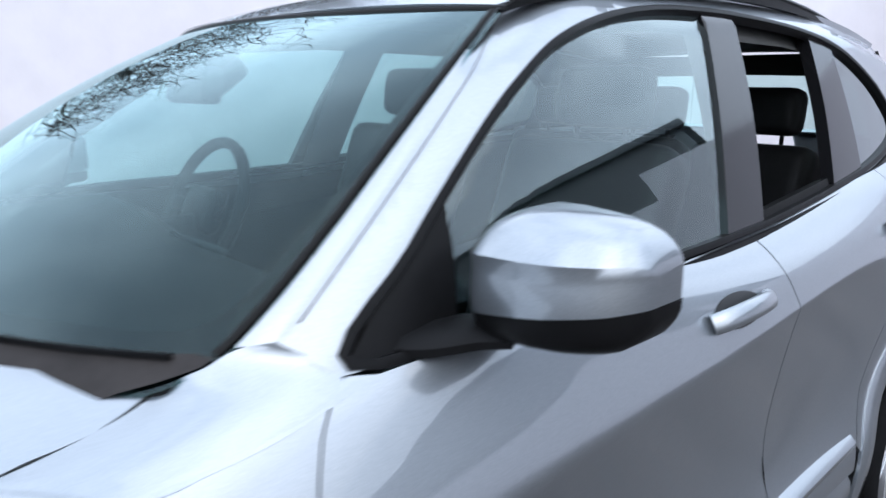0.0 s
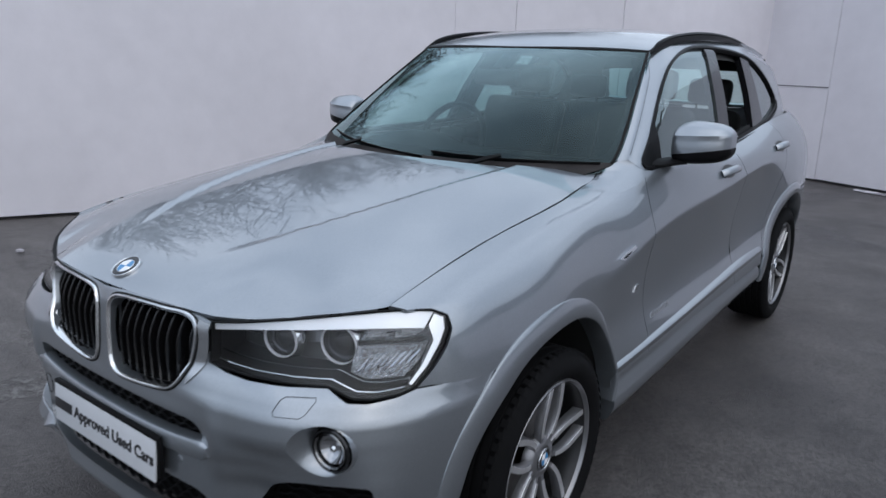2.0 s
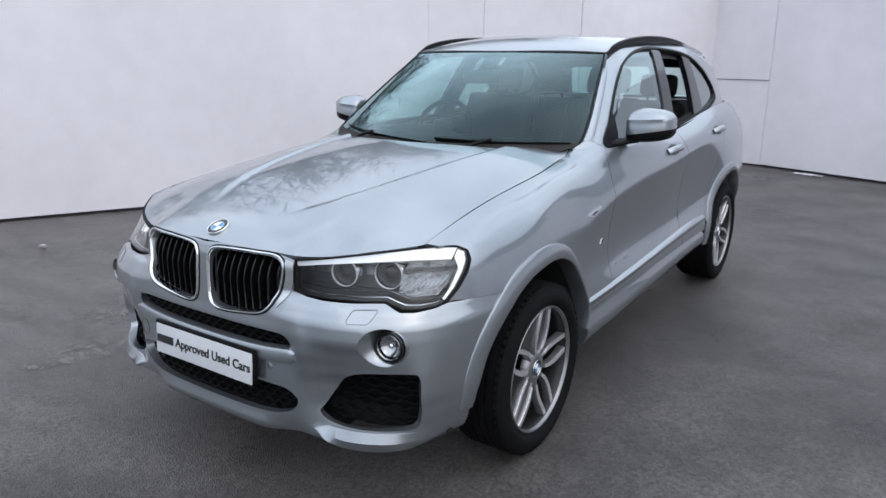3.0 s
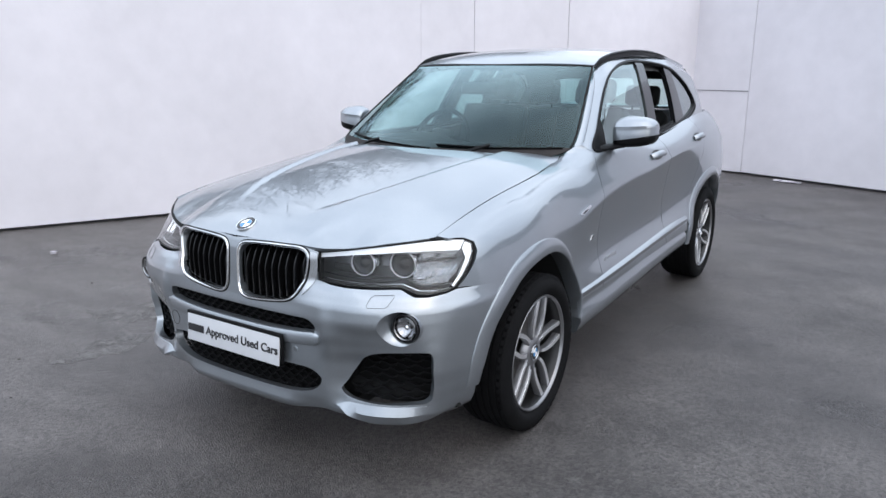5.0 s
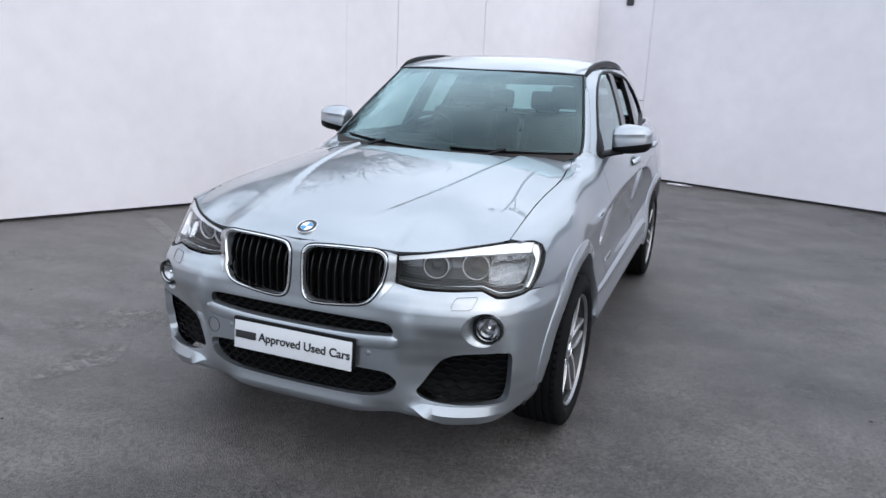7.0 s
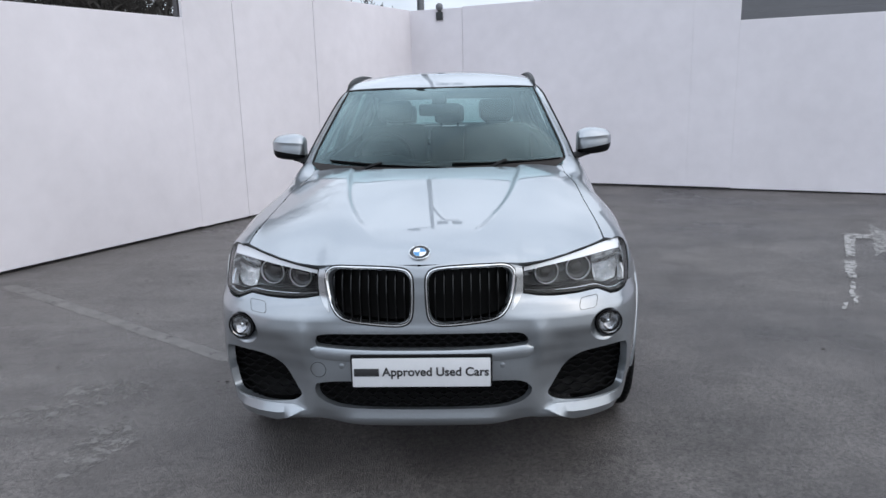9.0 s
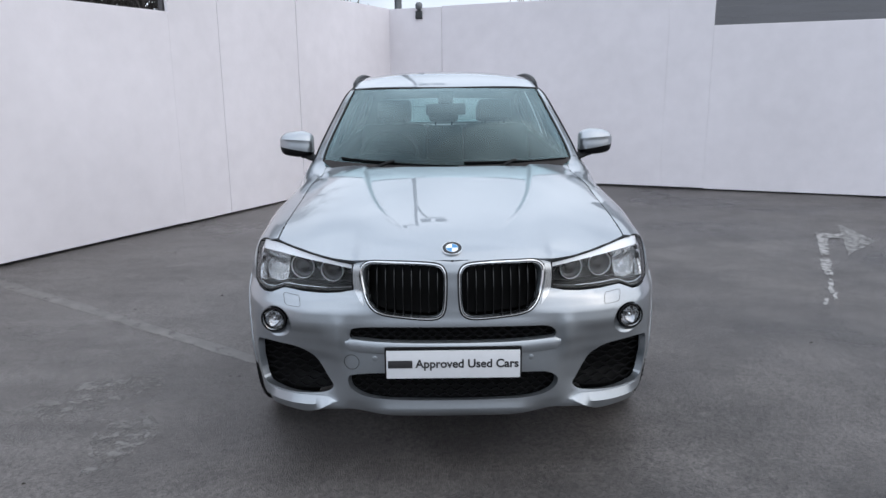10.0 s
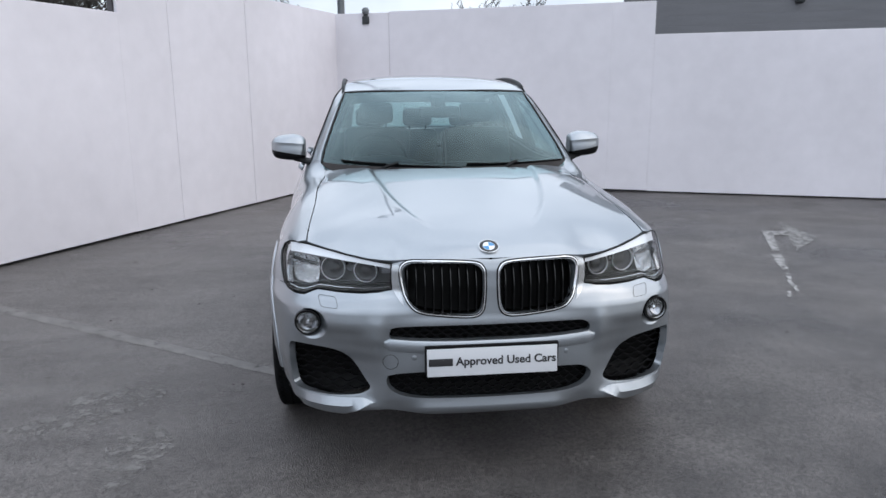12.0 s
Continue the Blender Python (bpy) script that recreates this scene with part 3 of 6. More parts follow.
SECTIONS = [
    (0.28, section((0.725, 0.912), (0.765, 0.898), (0.785, 0.87), (0.795, 0.83), (0.80, 0.78), (0.805, 0.72), (0.81, 0.62), (0.81, 0.45), (0.79, 0.28))),
    (0.36, section((0.728, 0.935), (0.775, 0.917), (0.805, 0.885), (0.822, 0.84), (0.834, 0.785), (0.843, 0.73), (0.852, 0.63), (0.852, 0.45), (0.83, 0.28))),
    (0.45, section((0.727, 0.955), (0.785, 0.934), (0.828, 0.902), (0.855, 0.85), (0.872, 0.785), (0.884, 0.72), (0.895, 0.62), (0.895, 0.45), (0.87, 0.28))),
    (0.62, section((0.722, 0.985), (0.79, 0.962), (0.84, 0.925), (0.873, 0.87), (0.896, 0.80), (0.910, 0.73), (0.918, 0.63), (0.918, 0.45), (0.89, 0.28))),
    (0.87, section((0.717, 1.019), (0.795, 0.995), (0.850, 0.955), (0.884, 0.895), (0.906, 0.82), (0.920, 0.74), (0.928, 0.64), (0.928, 0.45), (0.90, 0.28))),
    (1.25, section((0.711, 1.062), (0.790, 1.037), (0.848, 0.962), (0.884, 0.850), (0.8875, 0.790), (0.886, 0.70), (0.892, 0.61), (0.915, 0.46), (0.90, 0.28))),
    (1.44, section((0.700, 1.087), (0.788, 1.066), (0.850, 0.998), (0.893, 0.897), (0.894, 0.843), (0.880, 0.735), (0.884, 0.613), (0.915, 0.467), (0.90, 0.28))),
    (1.55, section((0.735, 1.110), (0.802, 1.086), (0.854, 1.016), (0.896, 0.922), (0.895, 0.866), (0.876, 0.745), (0.880, 0.61), (0.915, 0.47), (0.90, 0.28))),
    (2.40, section((0.803, 1.122), (0.840, 1.092), (0.878, 1.042), (0.905, 0.986), (0.901, 0.934), (0.872, 0.75), (0.879, 0.60), (0.917, 0.47), (0.90, 0.28))),
    (3.10, section((0.788, 1.162), (0.832, 1.128), (0.880, 1.076), (0.908, 1.024), (0.904, 0.970), (0.880, 0.78), (0.889, 0.61), (0.920, 0.47), (0.90, 0.28))),
    (3.68, section((0.768, 1.202), (0.826, 1.158), (0.876, 1.09), (0.906, 1.01), (0.920, 0.90), (0.926, 0.78), (0.930, 0.64), (0.925, 0.46), (0.89, 0.28))),
    (4.15, section((0.730, 1.214), (0.792, 1.162), (0.846, 1.08), (0.878, 0.99), (0.891, 0.88), (0.894, 0.77), (0.891, 0.63), (0.865, 0.46), (0.82, 0.30))),
    (4.42, section((0.645, 1.21), (0.70, 1.15), (0.75, 1.07), (0.79, 0.98), (0.815, 0.88), (0.825, 0.77), (0.825, 0.63), (0.80, 0.47), (0.74, 0.33))),
    (4.57, section((0.48, 1.20), (0.54, 1.14), (0.59, 1.06), (0.64, 0.97), (0.68, 0.87), (0.70, 0.77), (0.70, 0.63), (0.66, 0.48), (0.58, 0.36))),
    (4.64, section((0.24, 1.19), (0.28, 1.13), (0.32, 1.05), (0.36, 0.96), (0.40, 0.87), (0.42, 0.77), (0.42, 0.63), (0.38, 0.49), (0.30, 0.38))),
    (4.66, section((0.0, 1.19), (0.0, 1.13), (0.0, 1.05), (0.0, 0.96), (0.0, 0.87), (0.0, 0.77), (0.0, 0.63), (0.0, 0.49), (0.0, 0.38))),
]
_side = monotone([s[0] for s in SECTIONS], [[p for p in s[1]] for s in SECTIONS])
_side_n = natural([s[0] for s in SECTIONS[:12]], [[p for p in s[1]] for s in SECTIONS[:12]])


def side_grid(y):
    """The nine guide points (x, z) of the flank at y."""
    y = np.asarray(y, float)
    w = smooth(3.9, 4.1, y)[..., None, None]
    return _side_n(np.minimum(y, 4.15)) * (1 - w) + _side(y) * w


def SEAM(y):
    """Where the bonnet meets the wing at y: (x, z)."""
    return side_grid(y)[..., 0, :]


_basis = natural(np.arange(9), np.eye(9))


def side_lift(y, v):
    """The flank: v runs from 0 (top) to 8 (sill)."""
    y, v = np.asarray(y, float), np.asarray(v, float)
    q = np.einsum("...j,...jk->...k", _basis(v), side_grid(y))
    return np.stack([q[..., 0], y, q[..., 1]], -1)


_vv = np.linspace(-1.0, 8.6, 500)


def side_v(y, z):
    zs = side_lift(np.full(_vv.shape, float(y)), _vv)[:, 2]
    return float(np.interp(-z, -zs, _vv))


def side_x(y, z):
    return float(side_lift(np.array(float(y)), np.array(side_v(y, z)))[0])


def on_side(pts):
    return [(y, side_v(y, z)) for y, z in pts]


def side_point(y, z, proud=0.0):
    v = side_v(y, z)
    p, n = skin(side_lift, np.array([float(y)]), np.array([v]))
    n = n[0] if n[0][0] > 0 else -n[0]
    return p[0] + n * proud, n


# plan line of the nose at bumper height
_plan = np.array([(-0.02, 0.015), (0.0, 0.015), (0.2, 0.018), (0.42, 0.035), (0.58, 0.066), (0.695, 0.122), (0.782, 0.196), (0.842, 0.292), (0.882, 0.405), (0.906, 0.52), (0.92, 0.66), (0.93, 0.87)])
_pk = np.concatenate([[0], np.cumsum(np.sqrt(np.hypot(*np.diff(_plan, axis=0).T)))])
_pd = natural(_pk, _plan)(np.linspace(_pk[1], _pk[-1], 1500))
_pd[:, 0] -= _pd[0, 0]
_ps = np.concatenate([[0], np.cumsum(np.hypot(*np.diff(_pd, axis=0).T))])
_pt = np.gradient(_pd, axis=0)
_pt /= np.linalg.norm(_pt, axis=1, keepdims=True)


def s_of_x(x):
    return float(np.interp(x, _pd[:, 0], _ps))


def s_of_y(y):
    return float(np.interp(y, _pd[300:, 1], _ps[300:]))


_bz = (0.215, 0.260, 0.287, 0.335, 0.40, 0.47, 0.54, 0.59, 0.64, 0.69, 0.735, 0.77, 0.85, 0.89, 0.93)
_bx = [
    (0.00, (-.10, -.02, .004, -.004, -.012, -.010, -.012, -.010, -.003, -.010, -.014, -.016, -.022, -.032, -.07)),
    (0.25, (-.10, -.02, .004, -.004, -.012, -.010, -.012, -.010, -.003, -.010, -.014, -.016, -.022, -.034, -.08)),
    (0.40, (-.11, -.05, -.030, -.015, -.010, -.010, -.012, -.010, -.003, -.006, -.026, -.054, -.060, -.072, -.11)),
    (0.45, (-.11, -.05, -.026, -.024, -.026, -.022, -.006, .006, .006, -.003, -.027, -.058, -.067, -.085, -.125)),
    (0.49, (-.12, -.06, -.020, -.038, -.046, -.040, -.020, -.004, .000, -.006, -.028, -.062, -.075, -.10, -.14)),
    (0.56, (-.12, -.05, -.020, -.034, -.062, -.060, -.034, -.020, .000, -.006, -.030, -.070, -.09, -.12, -.16)),
    (0.66, (-.12, -.04, -.012, -.022, -.046, -.046, -.028, -.018, .000, -.006, -.032, -.080, -.10, -.13, -.17)),
    (0.75, (-.12, -.04, -.010, -.014, -.020, -.014, -.006, .000, .002, -.004, -.029, -.072, -.10, -.13, -.17)),
    (0.80, (-.12, -.05, -.012, -.008, .002, .012, .012, .008, .004, -.002, -.025, -.060, -.09, -.12, -.16)),
    (0.85, (-.12, -.07, -.035, -.020, -.008, .000, .002, .003, .002, -.002, -.024, -.044, -.07, -.10, -.14)),
    (0.90, (-.12, -.08, -.045, -.025, -.012, -.004, -.002, .000, .000, -.002, -.012, -.022, -.05, -.08, -.12)),
    (0.93, (-.12, -.08, -.045, -.025, -.012, -.004, -.002, .000, .000, -.002, -.006, -.014, -.05, -.08, -.12)),
]
_bd = monotone([s_of_x(x) for x, _ in _bx], [row for _, row in _bx])
_bzb = monotone(_bz, np.eye(len(_bz)))


def _eased():
    """The bumper's relief, softened and resampled to an even net."""
    ss, zz = np.arange(0, _ps[-1] + 0.02, 0.01), np.arange(0.20, 0.96, 0.005)
    d = np.array([np.sum(_bzb(zz) * _bd(np.full(zz.shape, s)), -1) for s in ss])
    for axis, sigma in ((0, 1.1), (1, 1.9)):
        k = np.exp(-0.5 * (np.arange(-8, 9) / sigma) ** 2)
        k /= k.sum()
        pad = [(8, 8) if a == axis else (0, 0) for a in (0, 1)]
        e = np.pad(d, pad, mode="reflect" if axis == 0 else "edge")
        d = np.apply_along_axis(lambda r: np.convolve(r, k, mode="valid"), axis, e)
    return ss[::2], zz[::3], d[::2, ::3]


_es, _ez, _ed = _eased()
_edz = natural(_ez, np.eye(len(_ez)))
_eds = natural(_es, _ed)


def bump_lift(s, z):
    """The bumper skin: s runs along the plan line from the middle, z is the height."""
    s, z = np.asarray(s, float), np.asarray(z, float)
    d = np.sum(_edz(z) * _eds(np.abs(s)), -1)
    sg, a = np.where(s < 0, -1.0, 1.0), np.abs(s)
    x, y = np.interp(a, _ps, _pd[:, 0]), np.interp(a, _ps, _pd[:, 1])
    tx, ty = np.interp(a, _ps, _pt[:, 0]), np.interp(a, _ps, _pt[:, 1])
    return np.stack([sg * (x + ty * d), y - tx * d, z], -1)


def on_nose(pts):
    """(x, z) pairs on the nose to (s, z): x is the real distance from the middle."""
    out = []
    for x, z in pts:
        ss = np.linspace(0, _ps[-1], 700)
        xs = bump_lift(ss, np.full(ss.shape, z))[:, 0]
        k = int(np.argmax(xs >= abs(x))) if np.any(xs >= abs(x)) else len(ss) - 1
        k = max(k, 1)
        f = (abs(x) - xs[k - 1]) / max(xs[k] - xs[k - 1], 1e-9)
        out.append((math.copysign(ss[k - 1] + f * (ss[k] - ss[k - 1]), x), z))
    return out


def nose_point(x, z, proud=0.0):
    (s, _), = on_nose([(x, z)])
    p, n = skin(bump_lift, np.array([s]), np.array([float(z)]))
    n = n[0] if n[0][1] < 0 else -n[0]
    return p[0] + n * proud, n


HOOD_MID = natural([0.06, 0.12, 0.22, 0.45, 0.80, 1.20, 1.40], [0.893, 0.928, 0.966, 1.020, 1.083, 1.134, 1.150])


CREASE = natural([0.0, 0.235, 0.43, 0.65, 0.80, 1.0, 1.2, 1.6], [0.14, 0.29, 0.41, 0.505, 0.55, 0.59, 0.63, 0.70])


def hood_base(x, y):
    """The bonnet: raised middle between two power creases, falling to the wing seam."""
    x, y = np.asarray(x, float), np.asarray(y, float)
    se = SEAM(np.clip(y, 0.16, 1.60))
    xs, zs = se[..., 0], se[..., 1] - smooth(0.30, 0.08, y) * 0.030
    a = np.abs(x) / xs
    mid = HOOD_MID(y)
    soft = 0.10 * a ** 2 + 0.90 * a ** 2.8
    c = CREASE(y)
    swell = -0.013 * smooth(0.20, 0.55, y) * (1 - smooth(c - 0.045, c, a))
    z = mid - (mid - zs) * soft + swell + 0.013 * smooth(0.20, 0.55, y) * (1 - a ** 2)
    return np.stack([x, y, z], -1)


def nose_edge(x):
    """The bonnet's front edge: its y and z over the distance from the middle."""
    return _edge_yz(np.abs(x))


_edge_yz = monotone([0.0, 0.15, 0.30, 0.36, 0.40, 0.47, 0.56, 0.65, 0.715, 0.74, 0.80],
                    [(0.056, 0.898), (0.060, 0.898), (0.076, 0.897), (0.091, 0.8925), (0.111, 0.888), (0.143, 0.890), (0.193, 0.902), (0.269, 0.9145), (0.335, 0.924), (0.36, 0.93), (0.42, 0.935)])


def hood_lift(x, y):
    """The bonnet, drawn down to its front edge."""
    p = hood_base(x, y)
    x, y = p[..., 0], p[..., 1]
    e = nose_edge(x)
    miss = e[..., 1] - hood_base(x, e[..., 0])[..., 2]
    far = np.clip((y - e[..., 0]) / 0.16, 0, 9)
    p[..., 2] += miss * np.exp(-far ** 1.6) * smooth(0.80, 0.70, np.abs(x))
    return p


ROOF_MID = natural([2.0, 2.15, 2.4, 2.7, 3.2, 3.7, 4.1, 4.3], [1.540, 1.590, 1.632, 1.654, 1.658, 1.632, 1.584, 1.553])
EDGE_DROP = 0.046


def roof_lift(x, y):
    x, y = np.asarray(x, float), np.asarray(y, float)
    return np.stack([x, y, ROOF_MID(y) - EDGE_DROP * np.abs(x / 0.6) ** 2.6], -1)


def header_y(x):
    return 2.015 + 0.115 * (x / 0.6) ** 2


def screen_lift(u, v):
    """The windscreen: u from -1 to 1 across, v from 0 at the scuttle to 1 at the roof."""
    u, v = np.asarray(u, float), np.asarray(v, float)
    a = np.abs(u)
    low = np.stack([0.765 * u, 1.25 + 0.304 * a ** 2.2, 1.085 + 0.026 * a ** 2], -1)
    top = np.stack([0.602 * u, 2.013 + 0.117 * a ** 2, 1.5415 - 0.008 * a ** 2], -1)
    p = low * (1 - v)[..., None] + top * v[..., None]
    bulge = 0.045 * 4 * v * (1 - v) * (1 - 0.75 * a ** 2 - 0.25 * a ** 8)
    return p + bulge[..., None] * np.array((0, -0.5, 0.86))


def pillar_y(z):
    return 1.554 + (z - 1.113) * (2.13 - 1.554) / (1.533 - 1.113)


def cab_lift(y, z):
    """The cabin side: pillars, window frame and roof edge."""
    y, z = np.asarray(y, float), np.asarray(z, float)
    x = 0.803 - 0.405 * (z - 1.122) - 0.05 * np.clip((y - 3.0) / 1.0, 0, 9) ** 2
    x = x + 0.012 * np.sin(np.pi * np.clip((z - 1.12) / 0.45, 0, 1))
    front = np.clip(y - pillar_y(z), 0, 9)
    x = x - 0.045 * np.clip((y - 4.1) / 0.32, 0, 9) ** 2
    x = x - 0.048 * np.exp(-(front / 0.07) ** 1.5)
    top = ROOF_MID(y) - EDGE_DROP
    x = x - 0.030 * smooth(0.07, 0.0, top - z)
    return np.stack([x, y, z], -1)


HUB_F, HUB_R, HUB_Z = 0.870, 3.680, 0.335
TYRE_R = 0.340


def arc(cy, cz, r, a0, a1, n=24):
    return [(cy + r * math.cos(radians(a0 + (a1 - a0) * i / n)), cz + r * math.sin(radians(a0 + (a1 - a0) * i / n))) for i in range(n + 1)]


_lip_in = monotone([-10, 0, 20, 40, 70, 100, 130, 150, 165, 180], [0.385, 0.398, 0.440, 0.456, 0.443, 0.432, 0.442, 0.454, 0.450, 0.455])
_lip_out = monotone([-10, 0, 20, 40, 70, 100, 130, 150, 165, 180], [0.390, 0.408, 0.458, 0.488, 0.500, 0.505, 0.522, 0.528, 0.522, 0.518])


def arch_cut(hub, a0, a1, n=26, extra=0.022):
    """The cut of the bodywork round a wheel, hidden under the arch lip."""
    out = []
    for i in range(n + 1):
        a = a0 + (a1 - a0) * i / n
        r = min(float(_lip_in(a)) + extra, float(_lip_out(a)) - 0.006)
        out.append((hub + r * math.cos(radians(a)), HUB_Z + r * math.sin(radians(a))))
    return out


# ---- the car ----
car = empty("car", "silver metallic estate-bodied off-roader with tinted rear glass, parked", "car")

KIDNEY = curve([(0.028, 0.83), (0.034, 0.862), (0.060, 0.881), (0.14, 0.888), (0.25, 0.891), (0.318, 0.888), (0.348, 0.868), (0.351, 0.832),
                (0.338, 0.765), (0.312, 0.718), (0.274, 0.695), (0.20, 0.683), (0.11, 0.675), (0.062, 0.678), (0.038, 0.698), (0.030, 0.745)], True, 4)
KIDNEY_IN = [(0.188 + (x - 0.188) * 0.965, 0.783 + (z - 0.783) * 0.95) for x, z in KIDNEY]
SLOT = curve([(-0.385, 0.634), (-0.30, 0.640), (0.0, 0.640), (0.30, 0.640), (0.372, 0.637), (0.400, 0.618), (0.402, 0.598), (0.378, 0.584), (0.28, 0.576), (0.0, 0.570),
              (-0.28, 0.576), (-0.378, 0.584), (-0.402, 0.598), (-0.400, 0.618)], True, 4)
LOWER = curve([(-0.40, 0.437), (-0.30, 0.447), (0.0, 0.449), (0.30, 0.447), (0.375, 0.443), (0.408, 0.425), (0.418, 0.405), (0.405, 0.378), (0.36, 0.352), (0.27, 0.340),
               (0.0, 0.336), (-0.27, 0.340), (-0.36, 0.352), (-0.405, 0.378), (-0.418, 0.405), (-0.415, 0.423)], True, 4)
INTAKE = curve([(0.482, 0.375), (0.500, 0.405), (0.535, 0.462), (0.570, 0.505), (0.620, 0.530), (0.70, 0.540), (0.775, 0.545), (0.803, 0.535),
                (0.806, 0.470), (0.800, 0.390), (0.785, 0.348), (0.730, 0.340), (0.640, 0.338), (0.555, 0.342), (0.505, 0.352)], True, 4)
FOG = (0.716, 0.632, 0.066)
FOG_LOOP = [(FOG[0] - 0.006 + FOG[2] * 1.02 * math.cos(radians(a)), FOG[1] + FOG[2] * 0.98 * math.sin(radians(a))) for a in range(0, 360, 12)]
LAMP_TOP = [(0.388, 0.876), (0.47, 0.8862), (0.56, 0.8995), (0.65, 0.9115), (0.715, 0.919), (0.765, 0.922), (0.803, 0.918), (0.826, 0.904)]
LAMP_OUT = [(0.836, 0.875), (0.838, 0.84), (0.834, 0.795), (0.826, 0.760)]
LAMP_LOW = [(0.808, 0.748), (0.77, 0.742), (0.735, 0.744), (0.708, 0.755), (0.680, 0.766), (0.60, 0.763), (0.50, 0.764), (0.44, 0.769), (0.390, 0.776)]
_lb = monotone([0.34, 0.391, 0.53, 0.677, 0.76, 0.821, 0.86], [0.078, 0.086, 0.122, 0.184, 0.246, 0.322, 0.40])
_lt = monotone([0.34, 0.393, 0.55, 0.712, 0.80, 0.834, 0.87], [0.088, 0.102, 0.178, 0.308, 0.400, 0.450, 0.52])


def lamp_lift(x, z):
    """The front of a headlamp."""
    x, z = np.asarray(x, float), np.asarray(z, float)
    t = np.clip((z - 0.76) / 0.14, -0.3, 1.3)
    return np.stack([x, _lb(x) * (1 - t) + _lt(x) * t, z], -1)


def lamp_yz(pts):
    return [(float(lamp_lift(x, z)[1]), z) for x, z in pts]


def both(make):
    for side in (1, -1):
        make(side)


# front bumper: one skin from arch to arch
half_top = [(0.0, 0.893), (0.10, 0.900), (0.30, 0.900), (0.352, 0.886), (0.384, 0.876), (0.386, 0.775)]
half_top += [(x, z - 0.005) for x, z in LAMP_LOW[::-1][1:]] + [(0.824, 0.752)]
right_edge = on_nose(half_top)
arch_front = [(s_of_y(y), z) for y, z in [(0.56, 0.7465)] + arch_cut(HUB_F, 128, 178, 10, 0.012) + [(0.404, 0.272)]]
low_edge = [(s_of_y(0.375), 0.258)] + on_nose([(0.79, 0.256), (0.74, 0.262), (0.66, 0.264), (0.55, 0.266), (0.47, 0.276), (0.42, 0.282), (0.35, 0.275), (0.22, 0.266), (0.0, 0.264)])
half = right_edge + [(s_of_y(0.42), 0.7505)] + arch_front + low_edge
bumper_loop = half + [(-s, z) for s, z in half[::-1]][1:-1]
nose_holes = [on_nose(KIDNEY_IN), [(-s, z) for s, z in on_nose(KIDNEY_IN)], on_nose(SLOT), on_nose(LOWER),
              on_nose(INTAKE), [(-s, z) for s, z in on_nose(INTAKE)], on_nose(FOG_LOOP), [(-s, z) for s, z in on_nose(FOG_LOOP)]]
bumper = panel("front_bumper", bumper_loop, bump_lift, PAINT, car, nose_holes, step=0.014, rim=0.03, out=1, label="silver bumper with black intakes")

# dark meshes behind the openings


def nose_back(name, loop, depth, parent, grow=0.012, mat=GRILLE_BLACK, side=1, step=0.03, lab=""):
    c = np.mean(np.array(loop), 0)
    big = [tuple(c + (np.array(p) - c) * (1 + grow / max(1e-6, np.linalg.norm(np.array(p) - c)))) for p in loop]
    return panel(name, on_nose(big), lambda s, z: bump_lift(s, z) + np.array((0, depth, 0)), mat, parent, step=step, rim=0.0, side=side, label=lab)


def mesh_rows(name, loop, parent, depth, pitch, wave, amp, side=1):
    """Wavy horizontal ribs of an intake grille, clipped to its opening."""
    lo, hi = np.array(loop).min(0), np.array(loop).max(0)
    verts, faces = [], []
    z, row = lo[1] + pitch * 0.5, 0
    while z < hi[1]:
        xs = np.arange(lo[0], hi[0], wave / 8)
        zs = z + amp * np.sign(np.sin(2 * np.pi * xs / wave + row * np.pi)) * np.abs(np.sin(2 * np.pi * xs / wave + row * np.pi)) ** 0.6
        ok = inside(xs, zs, loop)
        prev = None
        for x, zz, k in zip(xs, zs, ok):
            if not k:
                prev = None
                continue
            p, n = nose_point(x, zz)
            p = p * (side, 1, 1)
            b = len(verts)
            for dz, dy in ((-0.0035, 0.004), (0.0035, 0.004), (0.0025, -0.006), (-0.0025, -0.006)):
                verts.append((p[0], p[1] + depth - 0.008 + dy, zz + dz))
            if prev is not None:
                faces += [[prev + q, prev + (q + 1) % 4, b + (q + 1) % 4, b + q] for q in range(4)]
            prev = b
        z += pitch
        row += 1
    return raw(name, verts, faces, INTAKE_BLACK, parent)


nose_back("intake_backing", SLOT, 0.045, bumper)
mesh_rows("intake_mesh", SLOT, bumper, 0.036, 0.017, 0.046, 0.004)
nose_back("intake_backing", LOWER, 0.055, bumper)
mesh_rows("intake_mesh", LOWER, bumper, 0.045, 0.020, 0.046, 0.005)


